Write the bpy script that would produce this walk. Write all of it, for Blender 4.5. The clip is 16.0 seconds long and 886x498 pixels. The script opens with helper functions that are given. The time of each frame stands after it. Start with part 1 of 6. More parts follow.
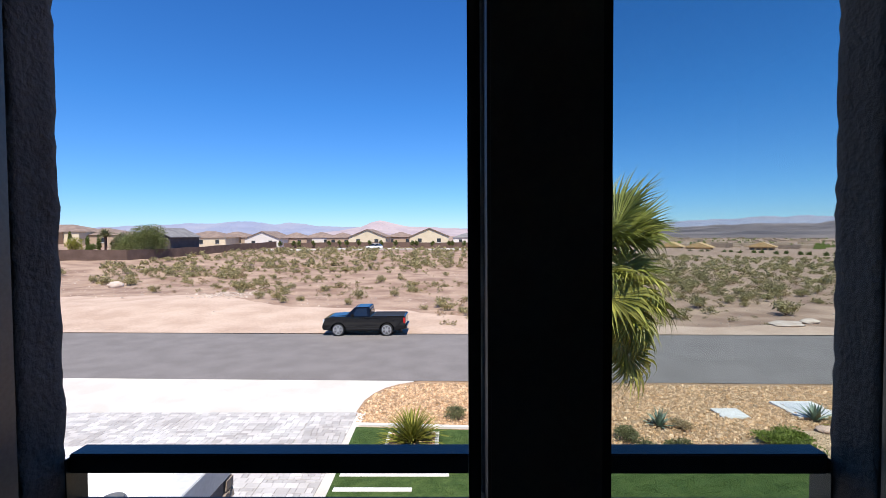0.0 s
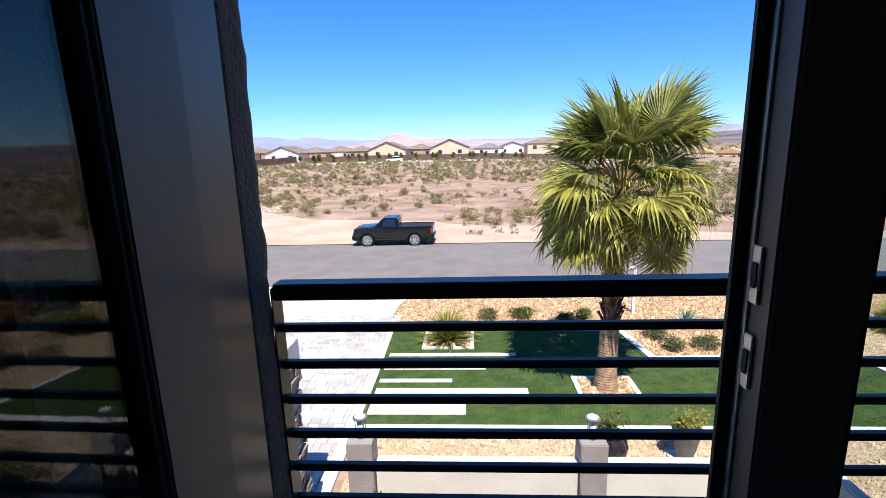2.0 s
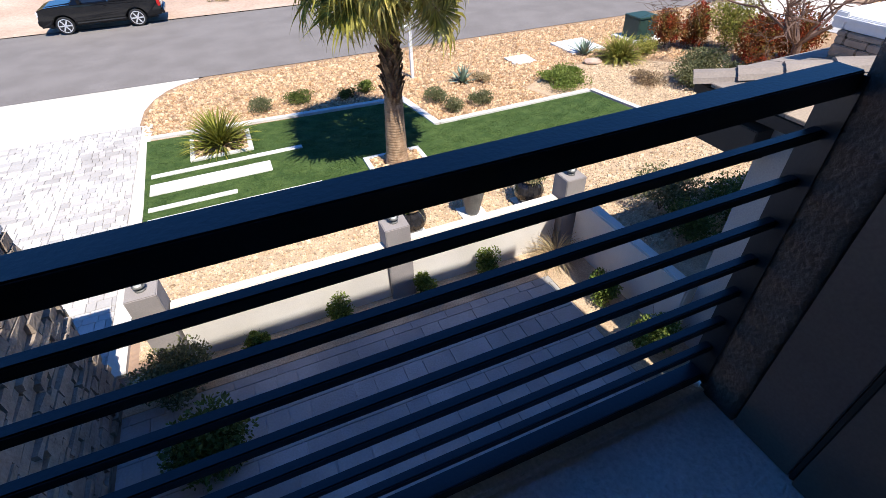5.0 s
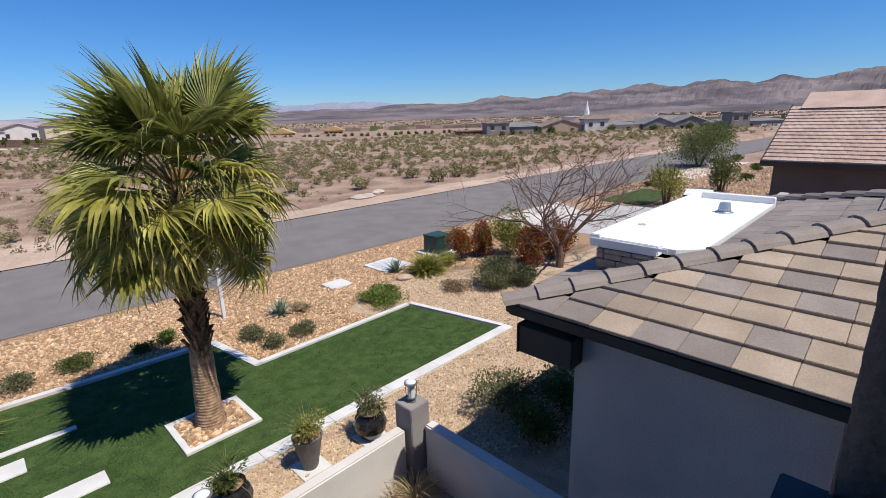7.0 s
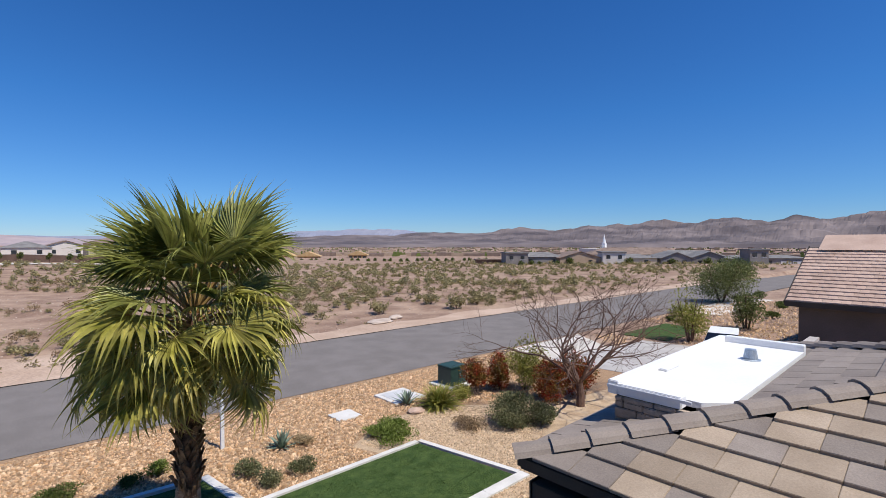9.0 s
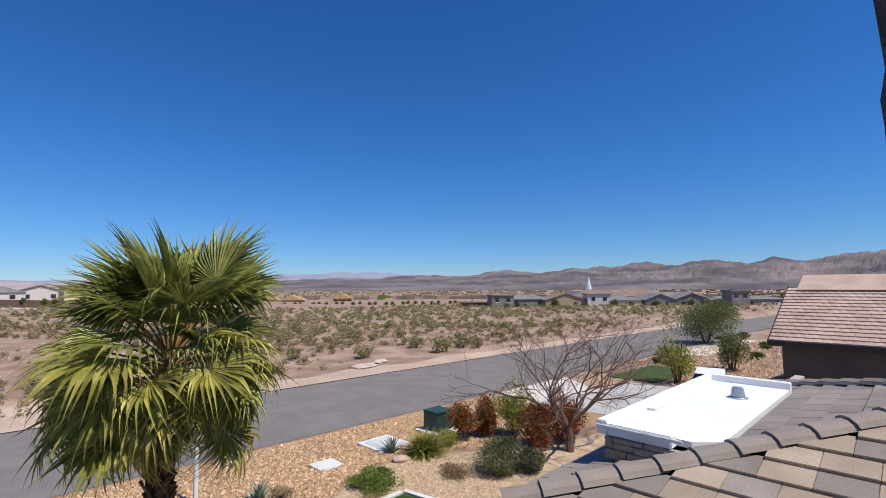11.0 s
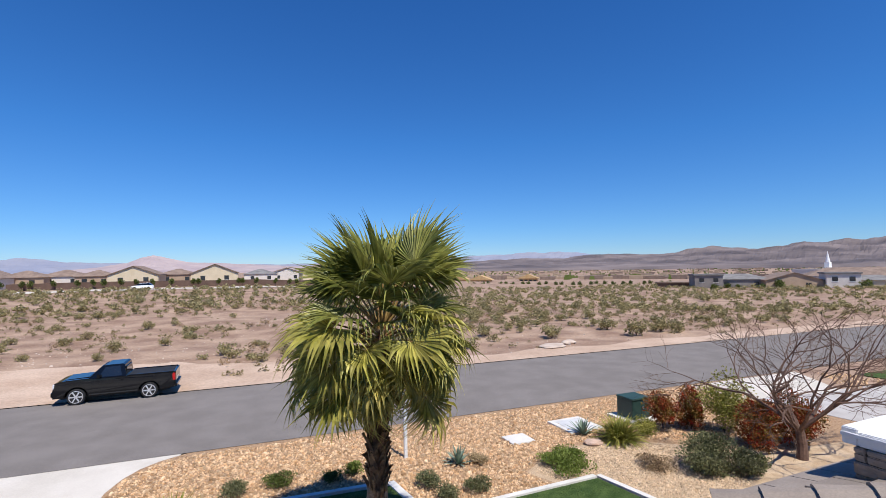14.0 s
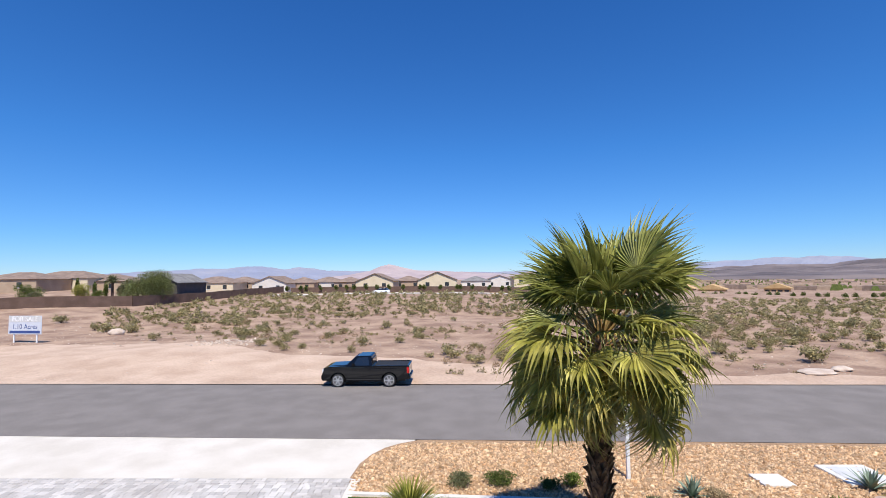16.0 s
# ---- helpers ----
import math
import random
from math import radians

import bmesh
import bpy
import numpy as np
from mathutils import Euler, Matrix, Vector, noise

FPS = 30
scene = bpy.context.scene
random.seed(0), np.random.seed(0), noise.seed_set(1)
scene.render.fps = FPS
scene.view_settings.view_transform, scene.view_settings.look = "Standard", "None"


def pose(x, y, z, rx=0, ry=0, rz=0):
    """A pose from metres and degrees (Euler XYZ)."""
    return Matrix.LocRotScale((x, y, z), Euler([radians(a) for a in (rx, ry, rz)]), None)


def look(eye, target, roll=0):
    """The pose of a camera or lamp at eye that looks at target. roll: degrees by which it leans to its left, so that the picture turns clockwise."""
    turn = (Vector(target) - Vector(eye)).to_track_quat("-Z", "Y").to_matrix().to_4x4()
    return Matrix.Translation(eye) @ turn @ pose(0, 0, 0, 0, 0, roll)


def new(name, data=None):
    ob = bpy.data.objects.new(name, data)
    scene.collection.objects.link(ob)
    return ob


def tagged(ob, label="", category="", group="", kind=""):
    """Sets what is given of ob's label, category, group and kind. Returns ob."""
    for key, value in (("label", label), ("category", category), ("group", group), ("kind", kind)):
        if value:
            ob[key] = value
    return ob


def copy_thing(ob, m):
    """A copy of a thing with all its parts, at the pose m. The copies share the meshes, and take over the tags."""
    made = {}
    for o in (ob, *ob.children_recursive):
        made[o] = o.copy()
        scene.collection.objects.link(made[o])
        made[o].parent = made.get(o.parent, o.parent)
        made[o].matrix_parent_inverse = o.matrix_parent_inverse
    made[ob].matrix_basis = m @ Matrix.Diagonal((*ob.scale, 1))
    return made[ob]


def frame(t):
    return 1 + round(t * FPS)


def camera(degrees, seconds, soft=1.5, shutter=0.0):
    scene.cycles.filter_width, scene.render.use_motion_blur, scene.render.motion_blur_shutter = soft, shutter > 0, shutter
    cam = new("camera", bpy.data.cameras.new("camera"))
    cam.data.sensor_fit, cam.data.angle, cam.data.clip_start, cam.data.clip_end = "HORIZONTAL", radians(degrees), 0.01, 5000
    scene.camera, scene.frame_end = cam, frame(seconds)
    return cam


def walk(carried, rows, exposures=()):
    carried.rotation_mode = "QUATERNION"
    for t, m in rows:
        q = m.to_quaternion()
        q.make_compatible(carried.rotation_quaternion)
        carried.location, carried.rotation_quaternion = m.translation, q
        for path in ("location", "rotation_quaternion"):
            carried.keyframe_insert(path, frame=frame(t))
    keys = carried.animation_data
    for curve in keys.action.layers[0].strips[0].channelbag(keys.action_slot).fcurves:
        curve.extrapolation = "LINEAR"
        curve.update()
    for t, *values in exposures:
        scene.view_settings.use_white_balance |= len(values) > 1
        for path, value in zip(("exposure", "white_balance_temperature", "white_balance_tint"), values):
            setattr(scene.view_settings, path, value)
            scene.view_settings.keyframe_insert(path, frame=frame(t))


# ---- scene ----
cam = camera(85.6, 16.0, soft=0.75)
PATH = [
    (0, (0.849, 0.809, 5.941), (0.821, 2.808, 5.879), -0.36),
    (0.5, (0.733, 0.776, 5.927), (0.682, 2.774, 5.865), -0.87),
    (1, (0.643, 0.697, 5.901), (0.550, 2.694, 5.841), -0.79),
    (1.5, (0.587, 0.637, 5.840), (0.467, 2.631, 5.741), -0.90),
    (2, (0.461, 0.682, 5.769), (0.344, 2.634, 5.349), -1.74),
    (2.5, (0.350, 0.705, 5.744), (0.243, 2.513, 4.895), -1.40),
    (3, (0.300, 0.800, 5.702), (0.254, 2.420, 4.530), -1.14),
    (3.5, (0.401, 0.981, 5.646), (0.453, 2.502, 4.347), -0.5),
    (4, (0.538, 1.172, 5.670), (0.720, 2.669, 4.356), -2.4),
    (4.2, (0.580, 1.235, 5.682), (0.815, 2.729, 4.373), -2.5),
    (6.3, (0.783, 1.919, 5.819), (1.972, 3.149, 4.784), -0.83),
    (6.5, (0.822, 1.982, 5.830), (2.076, 3.236, 4.905), -1.20),
    (6.8, (0.962, 1.982, 5.825), (2.288, 3.306, 5.122), -1.48),
    (7, (1.018, 1.982, 5.915), (2.383, 3.341, 5.371), -1.73),
    (7.5, (1.147, 1.980, 5.970), (2.527, 3.408, 5.733), -1.49),
    (8, (1.148, 1.972, 5.976), (2.517, 3.425, 5.851), -1.13),
    (8.5, (1.165, 1.972, 6.039), (2.527, 3.432, 5.921), -0.46),
    (9, (1.164, 1.972, 6.055), (2.530, 3.432, 6.027), -0.05),
    (9.2, (1.164, 1.972, 6.047), (2.536, 3.425, 6.119), 0.13),
    (11.3, (1.171, 1.972, 5.987), (2.578, 3.386, 6.138), -0.34),
    (11.5, (1.170, 1.972, 5.992), (2.560, 3.403, 6.127), -0.33),
    (12, (1.170, 1.972, 6.029), (2.475, 3.485, 6.122), -0.27),
    (12.5, (1.171, 1.972, 5.994), (2.356, 3.582, 6.066), -0.59),
    (13, (1.172, 1.972, 5.997), (2.234, 3.666, 6.064), -0.76),
    (13.5, (1.171, 1.972, 5.989), (2.084, 3.750, 6.060), -0.78),
    (14, (1.170, 1.972, 5.995), (1.949, 3.813, 6.071), -0.90),
    (14.5, (1.167, 1.972, 5.971), (1.801, 3.867, 6.063), -0.84),
    (15, (1.163, 1.972, 6.001), (1.609, 3.919, 6.101), -0.96),
    (15.5, (1.161, 1.972, 5.985), (1.362, 3.959, 6.095), -0.97),
    (16, (1.044, 1.972, 5.978), (0.982, 3.967, 6.098), -0.77),
]
walk(cam, [(t, look(eye, target, roll)) for t, eye, target, roll in PATH],
     [(0, 0.48), (1.0, 0.56), (1.5, 0.66), (2.5, 0.92), (3.5, 1.12), (4.2, 1.08), (5.2, 0.6), (6.3, 0.3), (6.7, 0.16), (7.2, 0.0), (9.0, 0.0), (11.5, 0.0), (13.0, 0.08), (14.5, 0.22), (16.0, 0.32)])

# ---- light ----
SUN_DIR = Vector((0.55, -3.0, 5.25)).normalized()      # towards the sun
w = bpy.data.worlds.new("sky_world")
scene.world = w
w.use_nodes = True
sky = w.node_tree.nodes.new("ShaderNodeTexSky")
sky.sky_type, sky.sun_disc = "NISHITA", False
sky.sun_elevation = math.asin(SUN_DIR.z)
sky.sun_rotation = math.atan2(SUN_DIR.x, SUN_DIR.y)
sky.altitude, sky.air_density, sky.dust_density, sky.ozone_density = 1500, 1.0, 0.0, 5.0
back = w.node_tree.nodes["Background"]
back.inputs[1].default_value = 0.10
deep = w.node_tree.nodes.new("ShaderNodeMix")          # the clear desert sky is deeper and bluer overhead than the model's
deep.data_type, deep.blend_type = "RGBA", "MULTIPLY"
deep.inputs[0].default_value = 1.0
coord, split, tint = (w.node_tree.nodes.new("ShaderNode" + k) for k in ("TexCoord", "SeparateXYZ", "ValToRGB"))
w.node_tree.links.new(coord.outputs["Generated"], split.inputs[0])
w.node_tree.links.new(split.outputs[2], tint.inputs[0])
tint.color_ramp.elements[1].position = 0.75
for at, c in ((0.0, (0.60, 0.76, 1.02, 1)), (0.08, (0.48, 0.78, 1.10, 1)), (0.25, (0.34, 0.80, 1.24, 1)), (0.75, (0.215, 0.72, 1.34, 1))):
    e = next((k for k in tint.color_ramp.elements if abs(k.position - at) < 0.001), None) or tint.color_ramp.elements.new(at)
    e.color = c
w.node_tree.links.new(tint.outputs[0], deep.inputs[7])
w.node_tree.links.new(sky.outputs[0], deep.inputs[6])
w.node_tree.links.new(deep.outputs[2], back.inputs[0])
sun = new("sun", bpy.data.lights.new("sun", "SUN"))
sun.data.energy, sun.data.angle, sun.data.color = 4.75, radians(0.53), (1.0, 0.955, 0.88)
sun.matrix_world = look(SUN_DIR * 60, (0, 0, 0))


# ---- materials ----
def material(name, c1, c2=None, size=0.5, rough=0.8, bump=0.0, grain=0.02, metal=0.0, vary=0.0, per="", spec=0.5, kind="noise", fine=0.25, detail=6.0):
    """Two-scale procedural surface: broad stains of size, fine grain, relief; vary: lightness change from piece to piece."""
    m = bpy.data.materials.new(name)
    m.use_nodes = True
    t, b = m.node_tree, m.node_tree.nodes["Principled BSDF"]
    N, L = t.nodes.new, t.links.new
    c2 = c2 or c1
    co = N("ShaderNodeTexCoord")
    n1, n2 = N("ShaderNodeTexNoise"), N("ShaderNodeTexNoise")
    n1.inputs["Scale"].default_value, n1.inputs["Detail"].default_value = 1 / size, detail
    n2.inputs["Scale"].default_value, n2.inputs["Detail"].default_value = 1 / grain, 4
    geo = N("ShaderNodeNewGeometry")
    for n in (n1, n2):
        L(geo.outputs["Position"], n.inputs["Vector"])
    ramp = N("ShaderNodeValToRGB")
    ramp.color_ramp.elements[0].position, ramp.color_ramp.elements[1].position = 0.36, 0.64
    ramp.color_ramp.elements[0].color, ramp.color_ramp.elements[1].color = (*c1, 1), (*c2, 1)
    L(n1.outputs["Fac"], ramp.inputs[0])
    hsv = N("ShaderNodeHueSaturation")
    L(ramp.outputs[0], hsv.inputs["Color"])
    mul = N("ShaderNodeMath")
    mul.operation = "MULTIPLY_ADD"
    mul.inputs[1].default_value, mul.inputs[2].default_value = 2 * fine, 1 - fine
    L(n2.outputs["Fac"], mul.inputs[0])
    val = mul.outputs[0]
    if vary:
        if per == "island":
            r = geo.outputs["Random Per Island"]
        else:
            r = N("ShaderNodeObjectInfo").outputs["Random"]
        v = N("ShaderNodeMath")
        v.operation = "MULTIPLY_ADD"
        v.inputs[1].default_value, v.inputs[2].default_value = 2 * vary, 1 - vary
        L(r, v.inputs[0])
        v2 = N("ShaderNodeMath")
        v2.operation = "MULTIPLY"
        L(val, v2.inputs[0]), L(v.outputs[0], v2.inputs[1])
        val = v2.outputs[0]
    L(val, hsv.inputs["Value"])
    L(hsv.outputs[0], b.inputs["Base Color"])
    b.inputs["Roughness"].default_value, b.inputs["Metallic"].default_value = rough, metal
    b.inputs["Specular IOR Level"].default_value = spec
    if bump:
        bp = N("ShaderNodeBump")
        bp.inputs["Strength"].default_value, bp.inputs["Distance"].default_value = 1.0, bump
        L(n2.outputs["Fac"], bp.inputs["Height"])
        L(bp.outputs[0], b.inputs["Normal"])
    return m


def leafy(name, c1, c2, passing=0.35, rough=0.5, vary=0.35, spec=0.12):
    """Leaves: diffuse and some light let through, each leaf its own tone."""
    m = material(name, c1, c2, 0.35, rough, 0, 0.05, vary=vary, per="island", spec=spec)
    t, b = m.node_tree, m.node_tree.nodes["Principled BSDF"]
    tr, mix = t.nodes.new("ShaderNodeBsdfTranslucent"), t.nodes.new("ShaderNodeMixShader")
    src = b.inputs["Base Color"].links[0].from_socket
    t.links.new(src, tr.inputs[0])
    mix.inputs[0].default_value = passing
    t.links.new(b.outputs[0], mix.inputs[1]), t.links.new(tr.outputs[0], mix.inputs[2])
    t.links.new(mix.outputs[0], t.nodes["Material Output"].inputs[0])
    return m


def glassy(name, tint=(0.9, 0.95, 0.97), rough=0.0):
    """A pane: clear, with a mirror reflection that grows towards grazing angles."""
    m = bpy.data.materials.new(name)
    m.use_nodes = True
    t = m.node_tree
    for n in list(t.nodes):
        if n.type == "BSDF_PRINCIPLED":
            t.nodes.remove(n)
    tr, gl, mix, lw, pw, ma = (t.nodes.new("ShaderNode" + k) for k in ("BsdfTransparent", "BsdfGlossy", "MixShader", "LayerWeight", "Math", "Math"))
    tr.inputs[0].default_value = (*tint, 1)
    gl.inputs["Roughness"].default_value = rough
    lw.inputs["Blend"].default_value = 0.5
    pw.operation, ma.operation = "POWER", "MULTIPLY_ADD"
    pw.inputs[1].default_value = 5.0
    ma.inputs[1].default_value, ma.inputs[2].default_value = 0.62, 0.04
    t.links.new(lw.outputs["Facing"], pw.inputs[0]), t.links.new(pw.outputs[0], ma.inputs[0]), t.links.new(ma.outputs[0], mix.inputs[0])
    t.links.new(tr.outputs[0], mix.inputs[1]), t.links.new(gl.outputs[0], mix.inputs[2])
    t.links.new(mix.outputs[0], t.nodes["Material Output"].inputs[0])
    return m


M = dict(
    plaster=material("dark_stucco", (0.098, 0.076, 0.064), (0.135, 0.105, 0.088), 0.6, 0.95, 0.010, 0.016, fine=0.3),
    plaster_grey=material("grey_stucco", (0.43, 0.385, 0.345), (0.50, 0.45, 0.405), 0.8, 0.95, 0.006, 0.02),
    stucco_wall=material("pale_stucco", (0.60, 0.55, 0.49), (0.68, 0.63, 0.57), 0.9, 0.95, 0.004, 0.02, fine=0.12),
    taupe=material("taupe_stucco", (0.255, 0.225, 0.215), (0.31, 0.275, 0.26), 0.5, 0.95, 0.005, 0.02, fine=0.2),
    deck=material("deck_coating", (0.70, 0.67, 0.62), (0.82, 0.79, 0.75), 0.25, 0.38, 0.011, 0.013, fine=0.35, spec=0.8),
    rail=material("black_rail_paint", (0.012, 0.013, 0.016), (0.02, 0.021, 0.025), 0.3, 0.35, 0.0006, 0.01),
    bronze=material("bronze_door_frame", (0.10, 0.082, 0.068), (0.132, 0.108, 0.09), 0.5, 0.45, 0.0003, 0.01),
    jamb=material("grey_aluminium_jamb", (0.145, 0.118, 0.10), (0.178, 0.148, 0.126), 0.7, 0.4, 0.0003, 0.01, metal=0.3),
    alu=material("aluminium", (0.45, 0.45, 0.46), (0.55, 0.55, 0.56), 0.3, 0.35, 0.0003, 0.006, metal=0.9),
    steel=material("nickel_plate", (0.5, 0.47, 0.42), (0.6, 0.57, 0.52), 0.1, 0.35, 0, 0.004, metal=0.9),
    rubber=material("black_rubber", (0.012, 0.012, 0.012), (0.02, 0.02, 0.02), 0.2, 0.7),
    inside=material("room_paint", (0.76, 0.73, 0.68), (0.82, 0.79, 0.74), 1.0, 0.9, 0.001, 0.02),
    # unseen floor, its pale colour chosen to bounce light into the room
    bounce_floor=material("pale_floor_tile", (0.50, 0.44, 0.37), (0.58, 0.52, 0.45), 0.6, 0.5, 0.0005, 0.01),
    asphalt=material("asphalt", (0.182, 0.163, 0.150), (0.216, 0.194, 0.180), 1.3, 0.95, 0.005, 0.035, fine=0.34, spec=0.15, detail=10),
    concrete=material("pale_concrete", (0.55, 0.50, 0.43), (0.64, 0.59, 0.52), 1.6, 0.9, 0.002, 0.05, fine=0.1),
    whitestone=material("white_concrete", (0.60, 0.575, 0.53), (0.70, 0.675, 0.63), 0.5, 0.85, 0.002, 0.03, fine=0.1),
    paver=material("driveway_paver", (0.42, 0.385, 0.355), (0.54, 0.51, 0.48), 1.2, 0.9, 0.003, 0.03, vary=0.2, per="island", fine=0.15),
    paver_piece=material("driveway_paver_piece", (0.42, 0.385, 0.355), (0.54, 0.51, 0.48), 1.2, 0.9, 0.003, 0.03, vary=0.2, fine=0.15),
    paver2=material("courtyard_paver", (0.30, 0.28, 0.26), (0.38, 0.355, 0.33), 0.8, 0.9, 0.003, 0.03, vary=0.13, fine=0.15),
    joint=material("joint_sand", (0.32, 0.29, 0.26), (0.38, 0.35, 0.31), 0.3, 1.0, 0.003, 0.01),
    turf=material("artificial_turf", (0.040, 0.072, 0.019), (0.070, 0.108, 0.030), 0.22, 0.9, 0.014, 0.03, fine=0.7, spec=0.15, detail=9),
    grass=leafy("turf_blades", (0.046, 0.088, 0.024), (0.090, 0.140, 0.044), 0.3),
    rock=material("tan_rock_mulch", (0.28, 0.165, 0.088), (0.44, 0.29, 0.17), 0.07, 0.95, 0.03, 0.05, fine=0.6),
    rock_piece=material("tan_rock", (0.43, 0.25, 0.122), (0.64, 0.465, 0.30), 0.16, 0.9, 0.004, 0.02, vary=0.45, per="island"),
    gravel_piece=material("tan_gravel", (0.44, 0.31, 0.19), (0.62, 0.48, 0.335), 0.1, 0.9, 0.002, 0.01, vary=0.38, per="island"),
    gravel=material("fine_gravel", (0.41, 0.285, 0.175), (0.53, 0.395, 0.26), 0.35, 0.95, 0.014, 0.028, fine=0.6),
    desert=material("desert_soil", (0.24, 0.148, 0.100), (0.405, 0.280, 0.195), 3.2, 1.0, 0.05, 0.22, fine=0.38, detail=10),
    shoulder=material("graded_soil", (0.44, 0.308, 0.22), (0.55, 0.405, 0.302), 3.0, 1.0, 0.03, 0.12, fine=0.35, detail=8),
    pale_rubble=material("pale_rubble", (0.44, 0.345, 0.275), (0.56, 0.465, 0.385), 0.6, 1.0, 0.01, 0.05, vary=0.25, per="island"),
    tile=material("concrete_roof_tile", (0.33, 0.255, 0.185), (0.40, 0.315, 0.235), 0.5, 0.9, 0.004, 0.02, vary=0.18, fine=0.25),
    tile_grey=material("grey_roof_tile", (0.225, 0.185, 0.158), (0.28, 0.235, 0.20), 0.5, 0.9, 0.004, 0.02, vary=0.16, fine=0.25),
    tile_red=material("terracotta_roof_tile", (0.43, 0.295, 0.225), (0.53, 0.38, 0.295), 1.2, 0.9, 0.003, 0.05, vary=0.1, per="island"),
    felt=material("roof_underlay", (0.05, 0.045, 0.042), (0.07, 0.06, 0.055), 0.6, 0.95, 0.002, 0.02),
    fascia=material("dark_fascia_paint", (0.034, 0.026, 0.021), (0.045, 0.036, 0.029), 0.5, 0.7, 0.001, 0.02),
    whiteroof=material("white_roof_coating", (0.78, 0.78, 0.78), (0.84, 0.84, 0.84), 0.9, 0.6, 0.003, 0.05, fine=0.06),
    # also puts the shade of the west wing's parapet into its colour
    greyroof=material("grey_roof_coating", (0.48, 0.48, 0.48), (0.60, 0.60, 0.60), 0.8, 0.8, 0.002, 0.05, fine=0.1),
    stone=material("ledger_stone", (0.25, 0.195, 0.15), (0.38, 0.305, 0.24), 0.5, 0.95, 0.02, 0.05, vary=0.35, per="island", fine=0.3),
    brown_wall=material("brown_block_wall", (0.11, 0.068, 0.05), (0.15, 0.095, 0.072), 1.5, 0.95, 0.01, 0.1),
    dark_wall=material("dark_brown_stucco", (0.085, 0.07, 0.064), (0.11, 0.09, 0.085), 1.2, 0.95, 0.004, 0.05),
    trunk_low=material("palm_trunk_bark", (0.27, 0.165, 0.095), (0.42, 0.28, 0.175), 0.1, 0.95, 0.012, 0.02, fine=0.35),
    boot=material("palm_leaf_base", (0.10, 0.052, 0.028), (0.30, 0.18, 0.095), 0.15, 0.9, 0.006, 0.02, vary=0.35, per="island"),
    palm=leafy("palm_leaf", (0.25, 0.24, 0.042), (0.50, 0.45, 0.125), 0.25, 0.42, 0.5, 0.3),
    palm_young=leafy("young_palm_leaf", (0.16, 0.178, 0.036), (0.37, 0.365, 0.10), 0.22, 0.42, 0.45, 0.3),
    palm_old=leafy("old_palm_leaf", (0.34, 0.30, 0.055), (0.58, 0.49, 0.17), 0.25, 0.45, 0.4, 0.3),
    petiole=material("palm_stalk", (0.20, 0.10, 0.03), (0.30, 0.2, 0.06), 0.2, 0.5, 0, 0.02),
    bark=material("brown_bark", (0.095, 0.052, 0.036), (0.16, 0.095, 0.068), 0.1, 0.95, 0.004, 0.02),
    sage=leafy("creosote_leaf", (0.295, 0.258, 0.120), (0.42, 0.36, 0.188), 0.45, 0.7, 0.35),
    drybush=leafy("dry_brush", (0.27, 0.185, 0.11), (0.38, 0.28, 0.17), 0.2, 0.8, 0.3),
    ground_scrub=leafy("ground_scrub", (0.25, 0.205, 0.10), (0.36, 0.30, 0.16), 0.4, 0.7, 0.3),
    green=leafy("green_leaf", (0.085, 0.115, 0.028), (0.165, 0.19, 0.055), 0.3, 0.45),
    bright=leafy("bright_green_leaf", (0.12, 0.165, 0.030), (0.22, 0.265, 0.065), 0.3, 0.45),
    dull=leafy("grey_green_leaf", (0.135, 0.145, 0.065), (0.225, 0.22, 0.115), 0.3, 0.6),
    olive=leafy("yellow_green_leaf", (0.22, 0.24, 0.045), (0.38, 0.34, 0.09), 0.3, 0.5),
    red=leafy("red_photinia_leaf", (0.34, 0.045, 0.022), (0.20, 0.15, 0.04), 0.3, 0.45),
    mesquite=leafy("mesquite_leaf", (0.13, 0.155, 0.05), (0.23, 0.245, 0.095), 0.35, 0.55),
    agave=material("blue_agave_leaf", (0.13, 0.18, 0.13), (0.20, 0.26, 0.19), 0.15, 0.5, 0, 0.02),
    yucca=leafy("sago_leaf", (0.15, 0.17, 0.025), (0.31, 0.29, 0.06), 0.25, 0.4),
    straw=leafy("dry_grass", (0.33, 0.24, 0.13), (0.47, 0.37, 0.22), 0.25, 0.7),
    paint=material("black_car_paint", (0.0035, 0.0038, 0.005), (0.005, 0.0055, 0.007), 1.0, 0.05, 0, 0.02, spec=0.4),
    carglass=material("dark_car_glass", (0.01, 0.012, 0.014), (0.012, 0.014, 0.016), 1.0, 0.03, spec=0.9),
    chrome=material("alloy", (0.72, 0.72, 0.73), (0.78, 0.78, 0.79), 0.2, 0.35, metal=0.6),
    tail=material("red_tail_lens", (0.42, 0.012, 0.012), (0.5, 0.02, 0.02), 0.2, 0.15),
    headlight=material("headlight_lens", (0.55, 0.56, 0.58), (0.7, 0.7, 0.72), 0.1, 0.1),
    whitepaint=material("white_paint", (0.76, 0.76, 0.75), (0.82, 0.82, 0.81), 0.5, 0.5),
    boxgreen=material("utility_green", (0.022, 0.055, 0.045), (0.03, 0.07, 0.058), 0.6, 0.55),
    frosted=material("frosted_glass", (0.72, 0.74, 0.74), (0.8, 0.81, 0.81), 0.2, 0.25),
    galv=material("galvanised_metal", (0.40, 0.46, 0.50), (0.55, 0.6, 0.64), 0.1, 0.4, metal=0.7),
